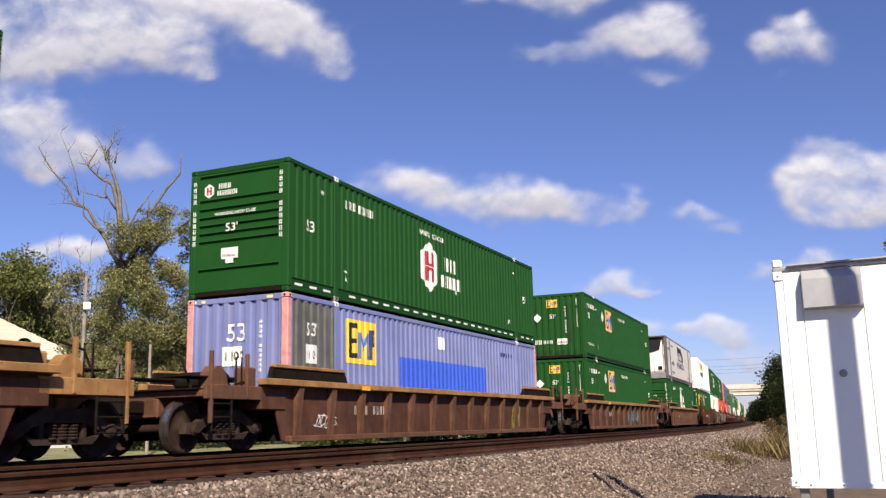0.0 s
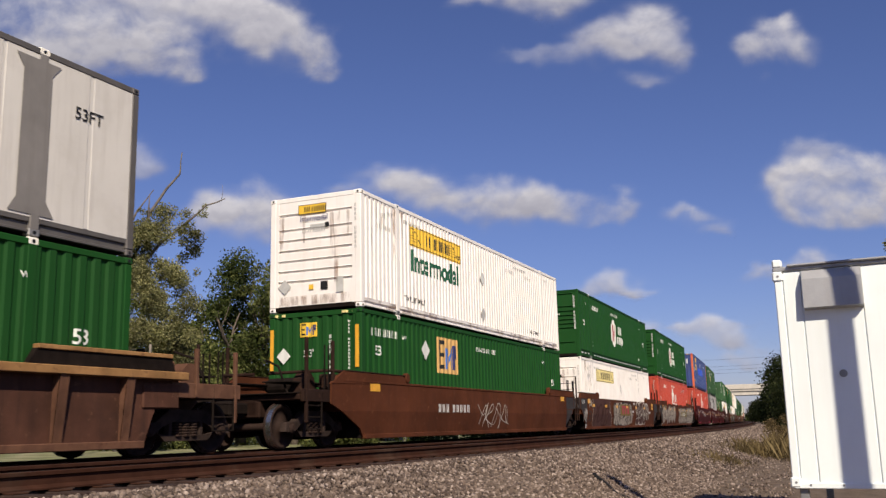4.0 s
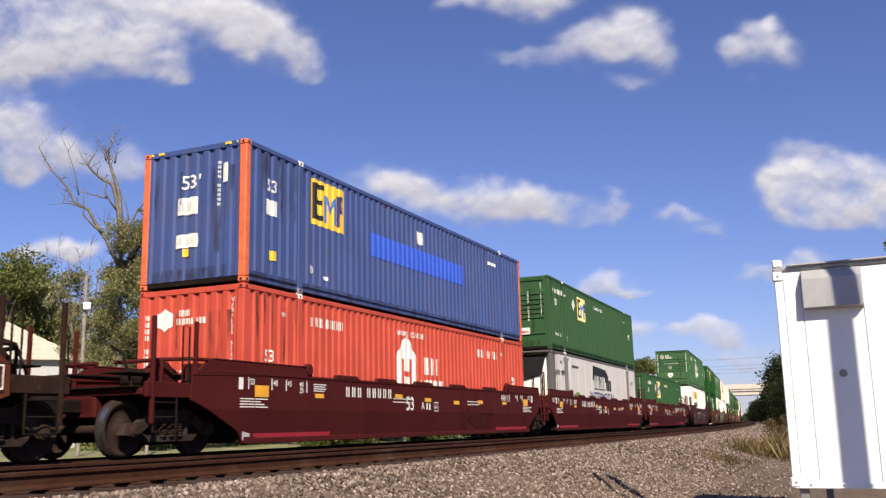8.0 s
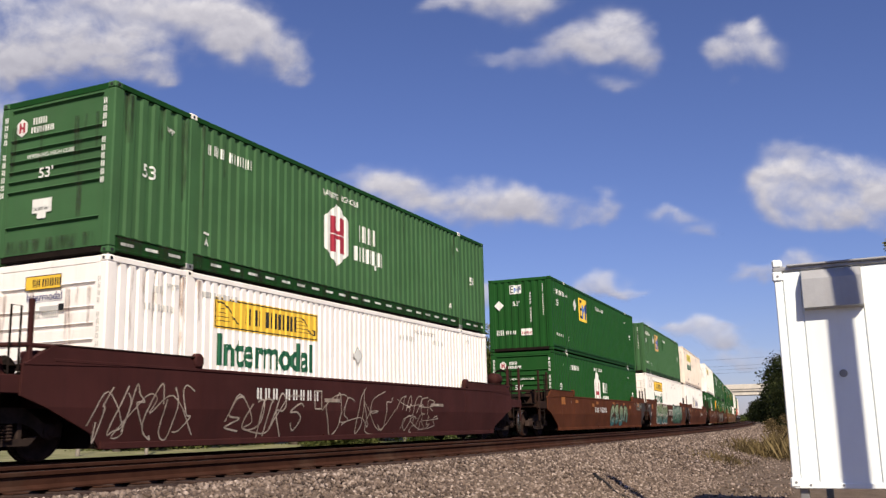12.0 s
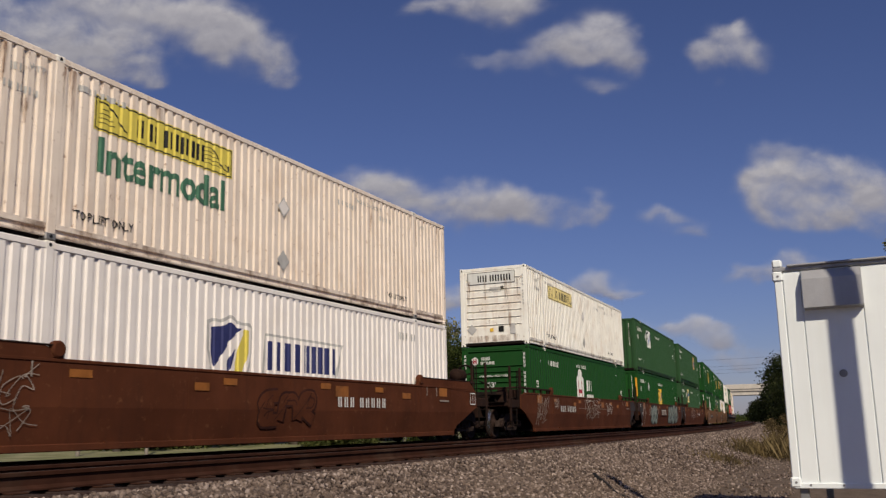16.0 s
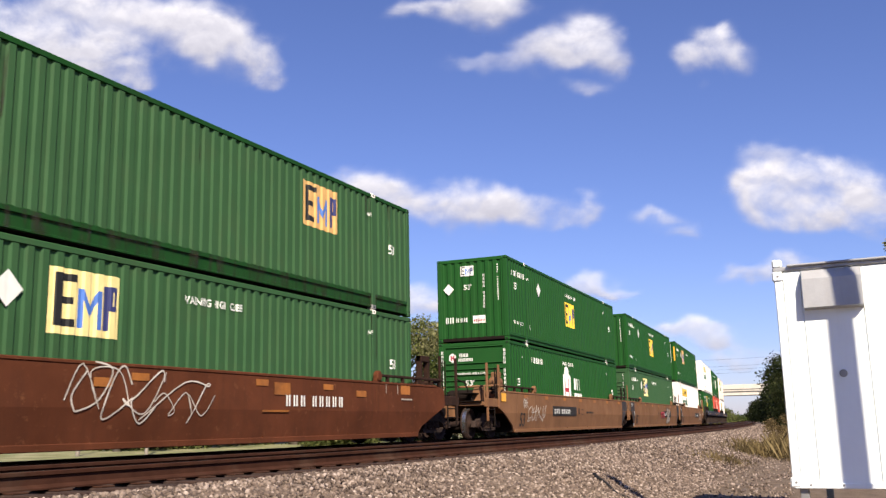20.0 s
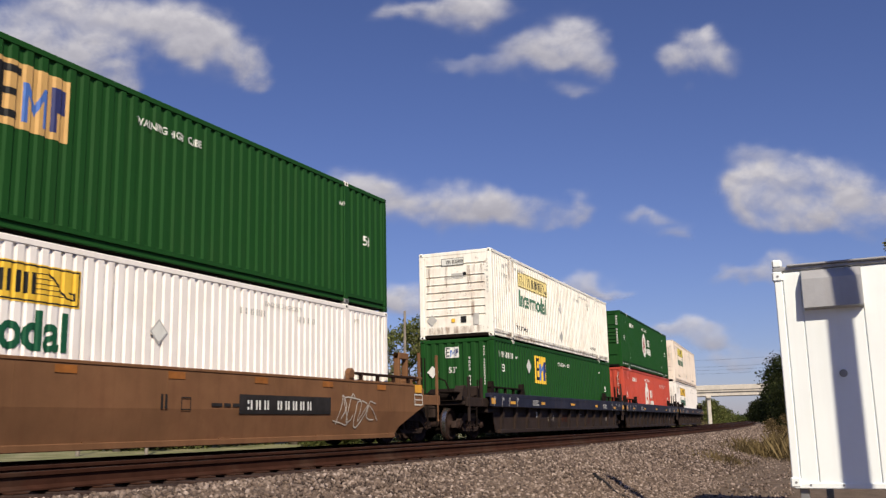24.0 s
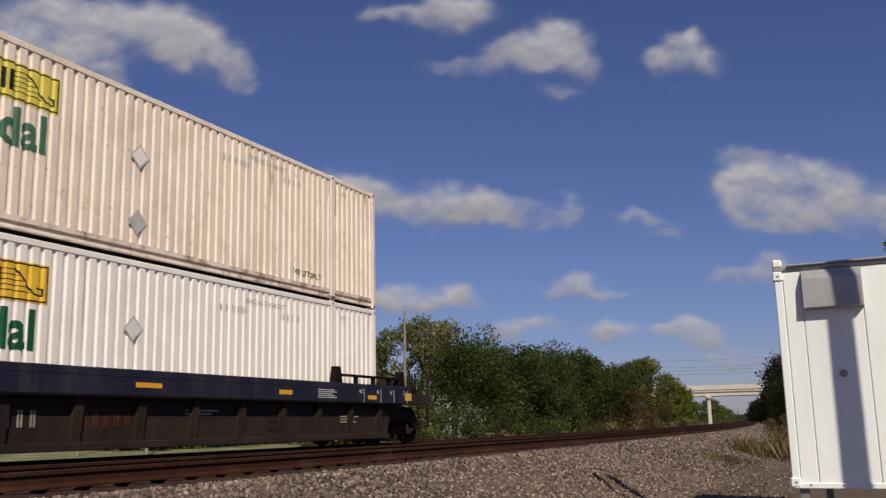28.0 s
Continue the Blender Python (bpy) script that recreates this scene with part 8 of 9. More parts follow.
def tree(az, dist, height, width, label, leaf="green", n=5000, size=.16, seed=1, dense=1.0, low=.25, kind_name="tree", group="trees beyond the line"):
    """A broadleaf tree that stands dist metres from the camera under the given bearing."""
    r, rng = random.Random(seed), np.random.default_rng(seed)
    x, y = EYE.x + dist * math.cos(radians(az)), EYE.y + dist * math.sin(radians(az))
    t = thing(kind_name, label, "tree", group, at=pose(x, y, -.92, 0, 0, r.uniform(0, 360)))
    b, tips = Build(), []
    rad = max(.07, height * .022)
    trunk_h = height * .42
    top = Vector((r.uniform(-.3, .3), r.uniform(-.3, .3), trunk_h))
    b.tube([(0, 0, -.2), (0, 0, trunk_h * .5), top], [rad * 1.25, rad, rad * .85], 9)
    for k in range(5):
        a = 2 * math.pi * k / 5 + r.uniform(-.4, .4)
        limb(b, r, top - Vector((0, 0, r.uniform(0, trunk_h * .35))), Vector((math.cos(a), math.sin(a), r.uniform(.5, 1.3))).normalized(), height * .32, rad * .55, 2, tips, .3, 2)
    part("trunk", b, M["bark"], t, smooth=True)
    blobs = []
    for k in range(16):
        f = r.random()
        z = height * (low + (1 - low) * (.08 + .86 * f))
        w = width * (.5 * math.sin(math.pi * (.18 + .75 * f)) ** .8)
        a, q = r.uniform(0, 6.28), w * r.uniform(.25, .85)
        s = width * r.uniform(.11, .22)
        blobs.append((q * math.cos(a), q * math.sin(a), min(z, height - s * .7), s * 1.15, s * 1.15, s * r.uniform(.7, 1.0)))
    for p in tips:
        if r.random() < .5 and p.z < height:
            s = width * r.uniform(.06, .11)
            blobs.append((p.x, p.y, p.z, s, s, s * .8))
    V, F = leaf_cloud(rng, blobs, int(n * dense), size)
    cr = part("crown", cloud_mesh("crown", V, F), LEAF[leaf], t)
    return t


class Bough:
    """Bare limbs of one tree, drawn as tapering bent bars with side twigs; to the side and upwards in metres."""

    def __init__(self, az, dist, height, seed, k=1.0):
        self.r, self.k, self.b, self.tips = random.Random(seed), k, Build(), []
        self.side = Vector((-math.sin(radians(az)), math.cos(radians(az)), 0))
        self.deep = Vector((math.cos(radians(az)), math.sin(radians(az)), 0))
        self.foot = pose(EYE.x + dist * self.deep.x, EYE.y + dist * self.deep.y, -.92)

    def add(self, rad, *ln, twigs=1, end=.25):
        rad *= .74
        r, y0 = self.r, self.r.uniform(-.8, .8)
        ctrl = [Vector((a * self.k, y0 * min(1, n * .4), z * self.k)) for n, (a, z) in enumerate(ln)]
        pts = []
        for n in range(len(ctrl) - 1):
            for f in (0, .5):
                q = ctrl[n].lerp(ctrl[n + 1], f)
                pts.append(q + Vector((r.uniform(-1, 1), r.uniform(-1, 1), r.uniform(-1, 1))) * .05)
        pts.append(ctrl[-1])
        rs = [rad * (1 - (1 - end) * n / (len(pts) - 1)) for n in range(len(pts))]
        pts = [self.side * q.x + self.deep * q.y + Vector((0, 0, q.z)) for q in pts]
        self.b.tube(pts, rs, 8)
        for n in range(len(pts) // 2, len(pts)):
            for _ in range(twigs):
                q = Vector((r.uniform(-1, 1), r.uniform(-1, 1), r.uniform(-.2, .9)))
                limb(self.b, r, pts[n], ((pts[n] - pts[n - 1]).normalized() * .6 + q).normalized(), r.uniform(.35, .95), max(.012, rs[n] * .38), 1, self.tips, .6, 2, .1)
        return self

    def finish(self, label, blobs=(), n=0, size=.085, leaf="olive"):
        t = thing("dead_tree", label, "tree", at=self.foot)
        part("bare_limb_crown", self.b, M["dead"], t, "bleached bare limbs", smooth=True)
        if n:
            rng = np.random.default_rng(7)
            bl = []
            for a, z, s in blobs:
                q = self.side * a + self.deep * self.r.uniform(-1.7, .5) + Vector((0, 0, z))
                bl.append((q.x, q.y, q.z, s, s, s * .9))
            V, F = leaf_cloud(rng, bl, n, size)
            part("crown", cloud_mesh("crown", V, F), LEAF[leaf], t, "ragged olive-green lower crown")
        return t


def dead_tree():
    """The half-dead tree by the line: bleached leaders over a leafy lower crown."""
    d = Bough(45.24, 48, 16.4, 5)
    d.add(.27, (-.3, -.2), (-.2, 5.0), (0, 9.5), (0, 11.6), twigs=0, end=.5)
    d.add(.17, (0, 11.4), (.3, 13.0), (.5, 13.8), (.9, 14.0), (1.6, 14.6), (1.7, 14.8), (1.3, 15.6))
    d.add(.15, (0, 11.6), (.1, 13.2), (.5, 14.4), (.7, 15.0), (.8, 15.4), (.5, 16.4), twigs=3)
    d.add(.06, (1.6, 14.6), (2.1, 14.7)).add(.06, (.4, 14.8), (.3, 15.7), twigs=2).add(.06, (.8, 14.9), (1.2, 15.9), twigs=2)
    d.add(.08, (.3, 12.4), (.8, 13.1), (.8, 13.7), (.7, 13.9), twigs=0).add(.07, (.7, 13.0), (1.2, 13.1), (1.9, 13.3))
    d.add(.15, (0, 9.6), (.6, 10.8), (1.1, 11.6), (1.6, 12.3), (2.2, 12.7), (2.6, 13.5), (3.2, 14.1), (4.0, 15.4))
    d.add(.06, (1.9, 12.4), (2.4, 12.6), (2.7, 12.6), (2.7, 13.3)).add(.09, (.9, 11.2), (1.6, 11.8), (1.8, 12.2), (1.8, 13.3), twigs=0)
    d.add(.045, (2.0, 13.0), (2.3, 14.3), (3.0, 16.0)).add(.07, (.3, 11.4), (.8, 11.8), twigs=2)
    d.add(.09, (-.1, 10.8), (-.3, 12.0), (-.1, 13.1), twigs=0).add(.10, (-.2, 11.0), (-.8, 12.4), (-1.5, 13.5), twigs=0).add(.11, (-.6, 9.6), (-1.3, 11.6), (-1.3, 13.1), twigs=0)
    d.add(.12, (-.3, 9.5), (-1.4, 12.3), (-2.1, 13.5), (-2.7, 14.2), (-2.7, 14.5), (-2.8, 15.4), twigs=0)
    d.add(.13, (-.4, 8.6), (-2.0, 10.8), (-3.3, 11.9), (-4.1, 12.7), (-5.0, 13.1), twigs=0).add(.02, (-4.9, 13.1), (-4.9, 14.0), twigs=0)
    r = random.Random(12)
    blobs = [(-2.3, 12.2, .5), (-1.1, 11.4, .55), (-3.0, 11.3, .5), (-1.9, 11.5, .6), (-3.6, 10.5, .4), (0.0, 10.5, .4), (-4.1, 12.9, .22), (-3.9, 12.2, .3)]
    for _ in range(46):
        z = r.uniform(8.6, 12.4)
        blobs.append((r.uniform(-3.7 + max(0, z - 11) * .5, .5 - max(0, z - 9) * .35), z, r.uniform(.16, .42)))
    for _ in range(90):
        z = 1.5 + 9.9 * r.random() ** .8
        a = r.uniform(-3.6 + max(0, 4 - z) * .3, 1.0 - max(0, z - 8) * .25)
        blobs.append((a, z, r.uniform(.35, .85)))
    d.finish("half-dead tree with bleached bare limbs and ragged crown", blobs, 72000, .058)
    g = Bough(47.0, 55, 12.4, 8)
    for k in range(9):
        a = -1.8 + .42 * k
        g.add(.05, (.2, 3.0), (a * .4, 6.0 + .5 * (k % 3)), (a, 9.0 + .8 * (k % 2)), (a * 1.35, 10.6 + 1.0 * ((k * 2) % 3) * .6), twigs=3)
    g.finish("bare grey twiggy tree behind the lamp pole", [(-.8, 5.5, .8), (.6, 6.0, .8), (0, 4.0, 1.0), (-1.2, 7.5, .5)], 3500, .075)


def scrub(name, label, stations, leaf, n, size, seed):
    """A belt of brush: stations of (bearing, distance, height, breadth)."""
    rng, r = np.random.default_rng(seed), random.Random(seed)
    blobs = []
    for az, dist, h, w in stations:
        x, y = EYE.x + dist * math.cos(radians(az)), EYE.y + dist * math.sin(radians(az))
        k = max(5, int(h * 1.6))
        for i in range(k):
            s = r.uniform(.13, .26) * max(h, w)
            zz = r.uniform(.0, 1.0) ** .8 * (h - s * .9)
            spread = w * (.5 if zz < h * .6 else .32)
            blobs.append((x + r.uniform(-spread, spread), y + r.uniform(-spread, spread), -.95 + zz, s, s, s * .85))
    V, F = leaf_cloud(rng, blobs, n, size)
    me = cloud_mesh(name, V, F)
    me.materials.append(LEAF[leaf])
    return thing(name, label, "shrubs", kind="stuff", data=me)


def verge_stations():
    """Bearing, distance, height and breadth of grass clumps along the far side of the line."""
    out = []
    for k in range(60):
        s = 36 + k * 2.1
        x, y, _ = rail_at(s, 2.35 + .12 * (k % 3))
        out.append((math.degrees(math.atan2(y - EYE.y, x - EYE.x)), math.hypot(x - EYE.x, y - EYE.y), 1.15 + .22 * (k % 2) + (.4 if s > 60 else 0), .7))
    return out


def place_foliage():
    # left of the picture, behind the passing train
    dead_tree()
    tree(44.4, 56, 10.8, 5.4, "ragged olive-green tree beside the dead tree", "green", 11000, .08, 21, low=.08)
    tree(51.0, 78, 15.6, 12.0, "leafy green tree behind the house", "green", 22000, .14, 22, low=.05)
    tree(48.6, 80, 15.4, 10.5, "leafy yellowish-green tree behind the house", "olive", 24000, .13, 23, low=.05)
    tree(46.6, 74, 13.6, 8.0, "leafy olive-green tree behind the pole", "olive", 15000, .12, 35, low=.02)
    tree(38.0, 58, 12.7, 7.0, "rounded dark green tree", "dark", 22000, .10, 24, low=.15)
    tree(34.9, 59, 12.8, 7.2, "leafy dull green tree with ragged crown", "green", 20000, .10, 25, low=.15)
    tree(36.4, 61, 12.2, 5.4, "slender leafy tree with open crown", "green", 13000, .10, 36, low=.1)
    tree(40.0, 70, 10.0, 6.5, "low green tree in the gap", "green", 6000, .16, 26, low=.05)
    tree(31.2, 78, 9.2, 7.0, "green tree behind the line", "green", 5500, .18, 27, low=.05)
    tree(27.3, 62, 9.0, 6.0, "grey-green tree with thin crown", "green", 11000, .10, 28, low=.05)
    tree(25.2, 60, 8.6, 5.4, "grey-green tree with thin crown", "olive", 8000, .09, 29, low=.05)
    tree(29.6, 66, 8.8, 5.4, "leafy green tree beside the pole", "green", 9000, .10, 30, low=.05)
    scrub("thicket", "dense olive and yellowing trees behind the house", [(53.5, 88, 15.0, 6), (51.8, 86, 14.6, 6), (50.2, 84, 14.0, 6), (48.7, 82, 14.0, 5), (47.4, 76, 12.0, 4.5), (46.0, 68, 9.6, 4), (44.4, 60, 7.6, 4)], "green", 60000, .12, 62)
    scrub("thicket", "dense green undergrowth below the dead tree", [(44.8, 52, 6.5, 3.5), (43.4, 51, 7.8, 3.5), (42.0, 52, 8.2, 3.5), (40.6, 54, 7.0, 4), (39.0, 56, 6.5, 4), (36.6, 60, 6.0, 4)], "green", 40000, .09, 63)
    # belt of brush along the far side
    scrub("thicket", "dense dark green brush along the line", [(24.4, 46, 6.4, 4), (23.2, 48, 7.0, 4.2), (22.0, 50, 6.2, 4), (20.8, 54, 7.0, 4.4), (19.6, 57, 7.8, 4.8), (18.6, 60, 6.8, 4.5), (26.2, 44, 3.6, 4)], "shade", 90000, .062, 51)
    scrub("thicket", "dense green brush along the line", [(23.8, 44, 3.2, 3.0), (21.5, 46, 4.0, 3.0), (17.4, 66, 5.6, 3.5), (15.2, 80, 6.6, 5), (20.6, 49, 3.2, 3), (20.4, 47, 6.0, 2.6), (19.2, 53, 6.0, 3)], "dark", 56000, .062, 52)
    scrub("thicket", "dark shaded brush along the line", [(19.9, 52, 6.0, 4), (18.0, 62, 6.6, 4.5), (16.6, 70, 6.6, 5), (15.8, 75, 6.4, 5), (13.6, 92, 5.2, 5), (12.6, 104, 4.6, 4)], "shade", 60000, .08, 64)
    scrub("thicket", "reddish and yellowing brush along the line", [(16.2, 66, 3.2, 4), (14.8, 78, 4.2, 5), (14.0, 88, 5.0, 5), (15.6, 70, 4.6, 4)], "rust", 12000, .075, 53)
    scrub("thicket", "yellow-green undergrowth at the foot of the brush", [(24.6, 42, 2.4, 1.6), (22.4, 43, 1.8, 2), (24.0, 41, 1.4, 2), (20.0, 47, 1.8, 2), (27.2, 40, 1.6, 2.5)], "dark", 8000, .06, 58)
    scrub("thicket", "yellowing young trees near the bridge", [(12.4, 120, 7.0, 4), (11.7, 132, 6.0, 3), (11.35, 150, 5.2, 2.5), (12.8, 110, 5.0, 4)], "yellow", 20000, .14, 54)
    tree(13.4, 118, 9.0, 6.5, "grey-green tree near the bridge", "green", 12000, .13, 31, low=.05)
    tree(14.6, 105, 8.4, 7, "dark green tree near the bridge", "dark", 9000, .14, 32, low=.05)
    tree(11.9, 165, 7.4, 6, "green tree beside the bridge", "green", 7000, .17, 33, low=.05)
    scrub("far_trees", "far green trees beyond the bridge", [(10.0, 330, 9.4, 4), (9.65, 340, 9.0, 4), (9.3, 360, 7.6, 4), (9.0, 410, 6.6, 4), (8.75, 500, 5, 4), (10.5, 330, 9, 6), (8.9, 700, 4, 5)], "green", 12000, .32, 55)
    # near-side trees in shade, which their darkened leaf colour carries
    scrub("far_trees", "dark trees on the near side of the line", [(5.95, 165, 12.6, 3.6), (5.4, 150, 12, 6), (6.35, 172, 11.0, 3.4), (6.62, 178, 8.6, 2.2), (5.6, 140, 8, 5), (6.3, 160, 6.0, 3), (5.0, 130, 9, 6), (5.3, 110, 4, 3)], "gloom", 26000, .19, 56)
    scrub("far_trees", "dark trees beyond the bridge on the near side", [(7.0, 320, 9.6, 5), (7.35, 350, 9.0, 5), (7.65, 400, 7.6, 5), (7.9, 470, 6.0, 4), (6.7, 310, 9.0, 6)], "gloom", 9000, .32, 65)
    scrub("brushwood", "dry reddish twigs and weeds by the white box", [(7.05, 62, .8, .8), (6.8, 60, 1.2, .9), (6.5, 58, 1.6, 1.0), (6.2, 56, 2.0, 1.1), (5.8, 55, 2.2, 1.2)], "weed", 3600, .045, 66)
    scrub("far_trees", "blue-green treeline on the horizon", [(a * .35 + 6.0, 900, 9, 30) for a in range(14)], "dark", 6000, 1.0, 57)
    scrub("hedge", "low green bushes along the yard beyond the line", [(a * .7 + 30.5, 50 + (a % 3) * 3, 1.4 + .5 * (a % 2), 2.4) for a in range(6)], "green", 16000, .085, 60)
    scrub("hedge", "low olive bushes before the house and trees", [(a * 1.1 + 42.0, 84 + (a % 3) * 3, 1.4 + .4 * (a % 2), 4.0) for a in range(14)], "olive", 16000, .09, 61)
    scrub("verge", "dry straw-coloured verge grass along the far rail", verge_stations(), "straw", 46000, .085, 59)
    tree(-.5, 60, 12.3, 4.6, "yellowing tree behind the white box", "olive", 9000, .09, 34, low=.1)
    # dry grass and weeds at the foot of the ballast
    tufts = [(10.6, 28, .5), (10.1, 28.5, .7), (9.6, 29, .8), (9.1, 29, .8), (8.6, 30, .7), (8.6, 35, 1.0), (8.2, 36, 1.3), (7.8, 36, 1.5), (7.4, 37, 1.6), (7.0, 37, 1.8), (6.7, 38, 2.0), (6.4, 38, 2.2), (6.1, 39, 2.4),
             (8.0, 38, 1.4), (7.2, 39, 1.7), (6.6, 41, 2.3), (6.2, 42, 2.6), (6.0, 36, 2.2)]
    rng = np.random.default_rng(61)
    Vs, Fs, n0 = [], [], 0
    for az, d, h in tufts:
        x, y = EYE.x + d * math.cos(radians(az)), EYE.y + d * math.sin(radians(az))
        for k in range(210):
            px, py = x + rng.normal() * .8, y + rng.normal() * .24
            hh = h * rng.uniform(.2, 1.0) ** 1.4 * .38
            dx, dy = rng.normal() * hh * .28, rng.normal() * hh * .28
            w = .006 + .008 * rng.random()
            z0 = ground_z(py - float(np.interp(px, _xs, _ys))) - .03
            Vs += [(px - w, py, z0), (px + w, py, z0), (px + dx * .5 + w * .6, py + dy * .5, z0 + hh * .7), (px + dx, py + dy, z0 + hh)]
            Fs.append((n0, n0 + 1, n0 + 2, n0 + 3))
            n0 += 4
    me = cloud_mesh("weeds", np.array(Vs), np.array(Fs))
    me.materials.append(LEAF["weed"])
    thing("weeds", "dry olive-brown weeds at the foot of the ballast", "weeds", kind="stuff", data=me)


place_foliage()


# ---- loose ballast and sleepers ----
def stone_material():
    m = bpy.data.materials.new("mixed_ballast_stones")
    m.use_nodes = True
    nt = m.node_tree
    N, L = nt.nodes, nt.links
    g = N.new("ShaderNodeNewGeometry")
    r = N.new("ShaderNodeValToRGB")
    e = r.color_ramp.elements
    e[0].color, e[1].color = (.045, .032, .027, 1), (.35, .28, .24, 1)
    e.new(.35).color = (.102, .073, .058, 1)
    e.new(.6).color = (.155, .113, .089, 1)
    e.new(.85).color = (.215, .165, .137, 1)
    L.new(g.outputs["Random Per Island"], r.inputs[0])
    t = N.new("ShaderNodeTexNoise")
    t.inputs["Scale"].default_value, t.inputs["Detail"].default_value = 35, 6
    L.new(N.new("ShaderNodeTexCoord").outputs["Object"], t.inputs["Vector"])
    x = N.new("ShaderNodeMix")
    x.data_type, x.blend_type = "RGBA", "OVERLAY"
    x.inputs[0].default_value = .35
    L.new(r.outputs[0], x.inputs[6]), L.new(t.outputs["Fac"], x.inputs[7])
    b = N["Principled BSDF"]
    L.new(x.outputs[2], b.inputs["Base Color"])
    b.inputs["Roughness"].default_value = .88
    b.inputs["Specular IOR Level"].default_value = .3
    return m


def make_stones():
    rng = np.random.default_rng(5)
    ph = (1 + 5 ** .5) / 2
    ico = np.array([(-1, ph, 0), (1, ph, 0), (-1, -ph, 0), (1, -ph, 0), (0, -1, ph), (0, 1, ph), (0, -1, -ph), (0, 1, -ph), (ph, 0, -1), (ph, 0, 1), (-ph, 0, -1), (-ph, 0, 1)], float) / 1.9
    tri = np.array([(0, 11, 5), (0, 5, 1), (0, 1, 7), (0, 7, 10), (0, 10, 11), (1, 5, 9), (5, 11, 4), (11, 10, 2), (10, 7, 6), (7, 1, 8), (3, 9, 4), (3, 4, 2), (3, 2, 6), (3, 6, 8), (3, 8, 9), (4, 9, 5), (2, 4, 11), (6, 2, 10), (8, 6, 7), (9, 8, 1)])
    shapes = [ico * rng.uniform(.7, 1.3, (12, 1)) * np.array([1.0, rng.uniform(.6, .95), rng.uniform(.5, .8)]) for _ in range(10)]
    octa = np.array([(1, 0, 0), (-1, 0, 0), (0, 1, 0), (0, -1, 0), (0, 0, 1), (0, 0, -1)], float)
    oct_f = np.array([(0, 2, 4), (2, 1, 4), (1, 3, 4), (3, 0, 4), (2, 0, 5), (1, 2, 5), (3, 1, 5), (0, 3, 5)])
    octs = [octa * rng.uniform(.7, 1.35, (6, 1)) * np.array([1.0, rng.uniform(.65, .95), rng.uniform(.55, .85)]) for _ in range(10)]
    Vs, Fs, n0 = [], [], 0
    for s0, s1, o0, o1, n, size in ((2, 22, -8.9, -5.62, 30000, .025), (22, 60, -8.6, -5.62, 18000, .038), (2, 40, -10.5, -8.6, 2200, .028), (60, 125, -8.4, -5.6, 11000, .058), (2, 60, -3.4, -1.0, 3500, .035)):
        ss, oo = rng.uniform(s0, s1, n), rng.uniform(o0, o1, n)
        X, Y, Hd = np.interp(ss, _ss, _xs), np.interp(ss, _ss, _ys), heading(ss)
        X, Y = X - np.sin(Hd) * oo, Y + np.cos(Hd) * oo
        Z = np.interp(oo, [o for o, _ in OFFS], [z for _, z in OFFS])
        for i in range(n):
            q = rng.normal(size=4)
            q /= np.linalg.norm(q)
            w, x, y, z = q
            R = np.array([[1 - 2 * (y * y + z * z), 2 * (x * y - z * w), 2 * (x * z + y * w)], [2 * (x * y + z * w), 1 - 2 * (x * x + z * z), 2 * (y * z - x * w)], [2 * (x * z - y * w), 2 * (y * z + x * w), 1 - 2 * (x * x + y * y)]])
            sc = size * rng.uniform(.6, 1.5)
            v, f = (shapes[i % 10], tri) if s0 < 20 else (octs[i % 10], oct_f)
            Vs.append((v @ R.T) * sc + np.array([X[i], Y[i], Z[i] + sc * rng.uniform(.1, .7)]))
            Fs.append(f + n0)
            n0 += len(v)
    me = cloud_mesh("ballast_stones", np.concatenate(Vs), np.concatenate(Fs))
    me.materials.append(stone_material())
    thing("ballast_stones", "loose crushed grey-brown ballast stones beside rails", "gravel", kind="stuff", data=me)


make_stones()


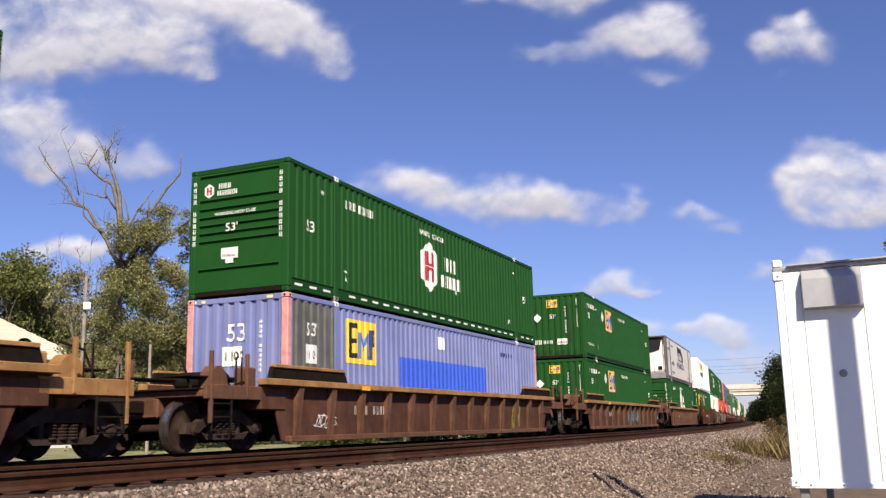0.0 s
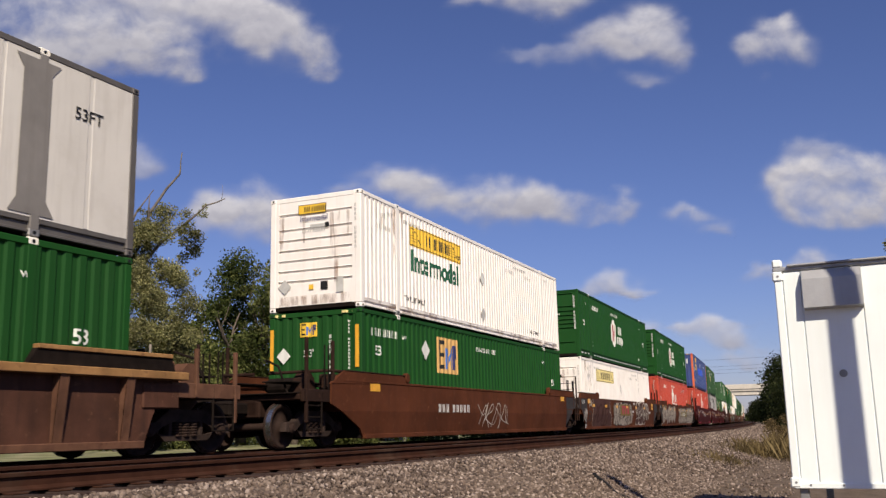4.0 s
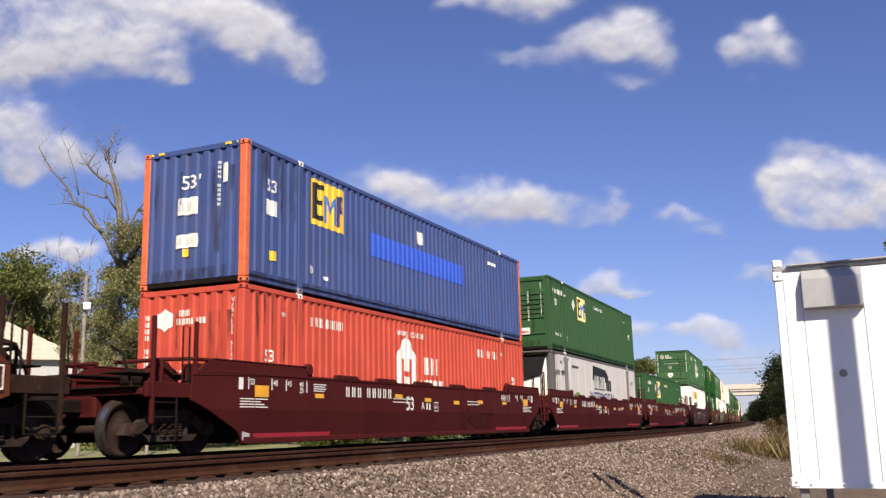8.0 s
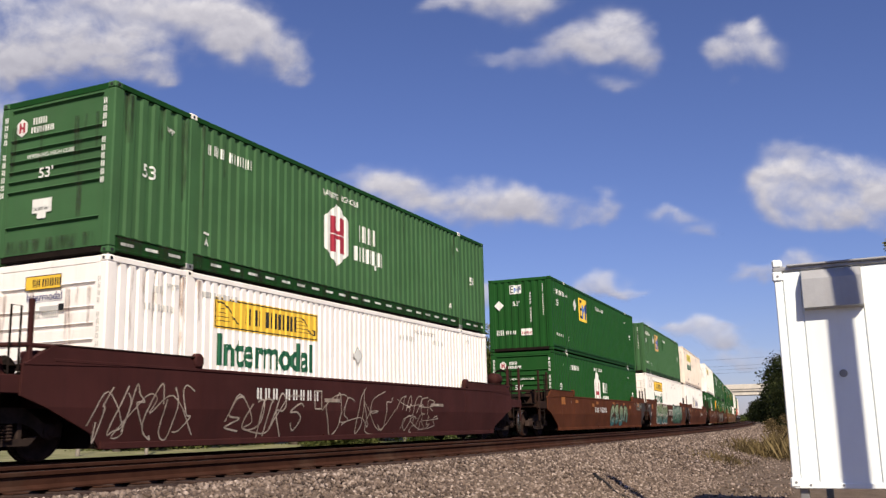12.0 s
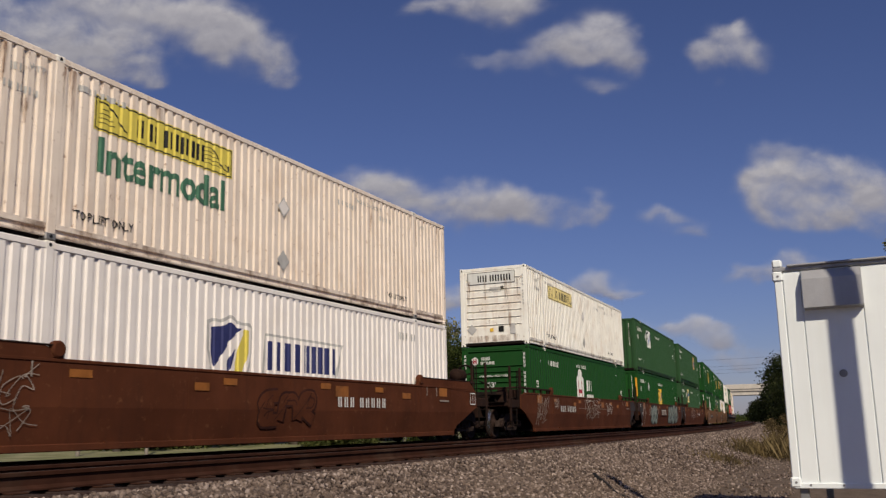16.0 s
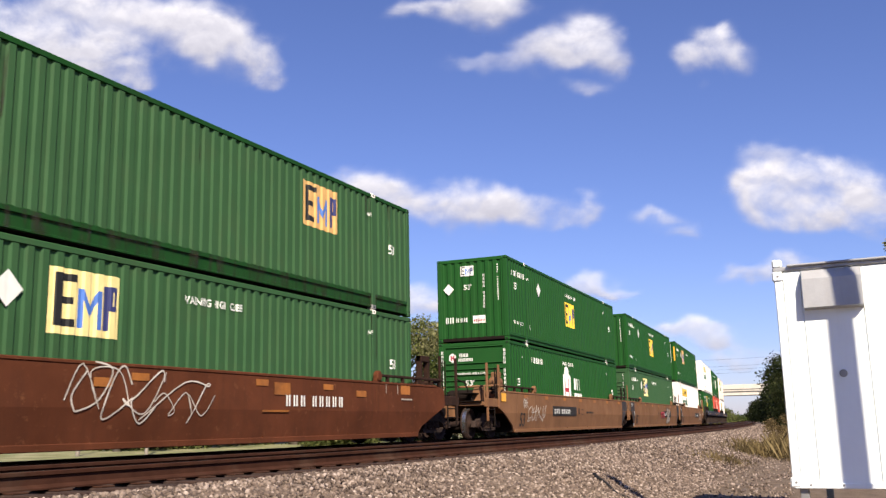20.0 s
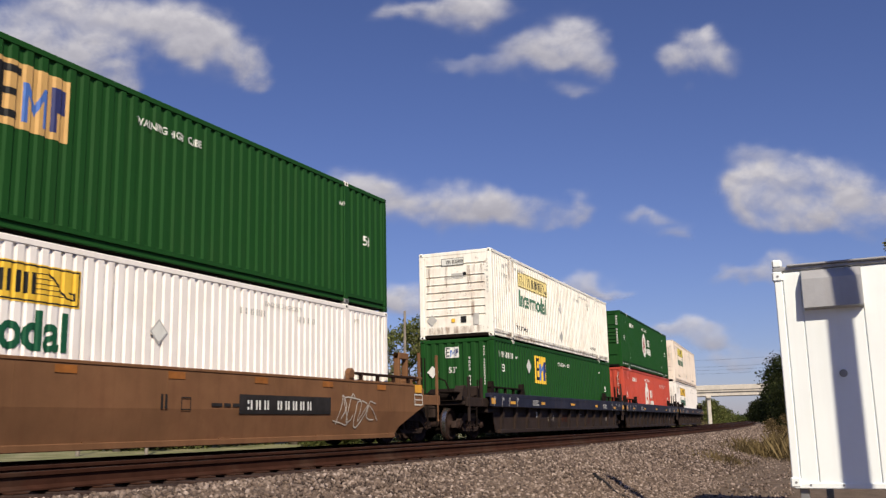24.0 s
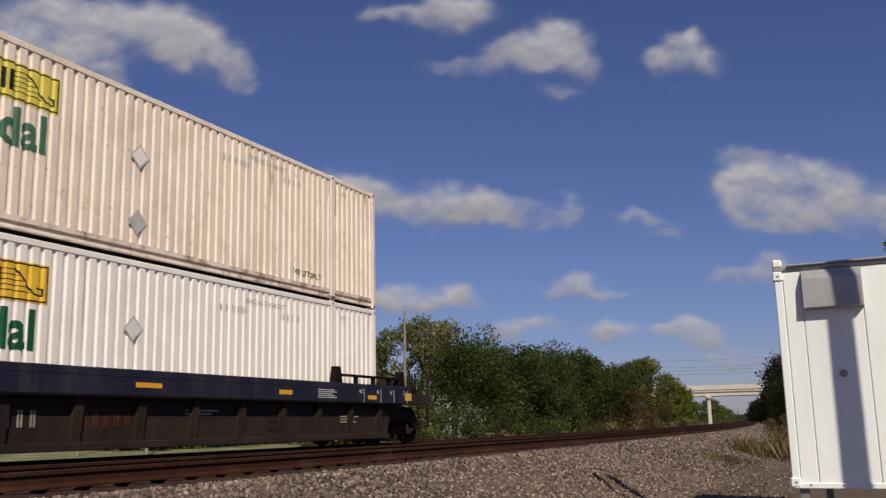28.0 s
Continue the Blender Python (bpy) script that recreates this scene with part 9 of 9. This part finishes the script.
def make_sleepers():
    tie = Build().box((-.115, -1.30, -.18), (.115, 1.30, 0), .012).mesh("sleeper")
    tie.materials.append(M["tie"])
    plate = Build().box((-.09, -.18, 0), (.09, .18, .018), .004).mesh("tie_plate")
    plate.materials.append(M["rail"])
    r = random.Random(9)
    for tr, off, z in ((TRACKS[1], NEAR_OFF, NEAR_Z - .19), (TRACKS[0], 0.0, -.19)):
        for i in range(240 if tr is TRACKS[1] else 120):
            s = -6 + i * .52
            x, y, h = rail_at(s, off)
            ob = new("sleeper", tie)
            ob.parent = tr
            ob.matrix_basis = pose(x, y, z + r.uniform(-.006, .006), 0, 0, math.degrees(h) + r.uniform(-.8, .8))
            if s < 40 and tr is TRACKS[1]:
                for o in (-.753, .753):
                    p = new("tie_plate", plate)
                    p.parent = ob
                    p.matrix_basis = pose(0, o, .001)
        # the far rest, too small to pick apart
        b = Build()
        s = -6 + (240 if tr is TRACKS[1] else 120) * .52
        while s < 330:
            x, y, h = rail_at(s, off)
            c, q = math.cos(h), math.sin(h)
            b.add([(x + c * a - q * d, y + q * a + c * d, z + e) for a in (-.115, .115) for d in (-1.3, 1.3) for e in (-.18, 0)], [(0, 1, 3, 2), (4, 6, 7, 5), (0, 4, 5, 1), (2, 3, 7, 6), (1, 5, 7, 3)])
            s += .52
        tagged(part("far_sleepers", b, M["tie"], tr), kind="stuff")


make_sleepers()


# ---- motion ----
def motions():
    for ob, s0, z in RUNNING:
        walk(ob, [(t, stand(s0 - way(t), z)) for t in TIMES])
    # the wheels turn as the train rolls: one wheelset is keyed and the others, which turn alike, use the same keys
    step = 1 / FPS
    rows = []
    for i in range(28 * FPS + 1):
        t = i * step
        rows.append((t, pose(0, 0, 0, 0, -math.degrees(way(t) / .462), 0)))
    walk(WHEELS[0], rows)
    lead = WHEELS[0].animation_data
    for w in WHEELS[1:]:
        w.rotation_mode = "QUATERNION"
        a = w.animation_data_create()
        a.action = lead.action
        a.action_slot = lead.action_slot
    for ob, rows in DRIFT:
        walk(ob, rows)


motions()
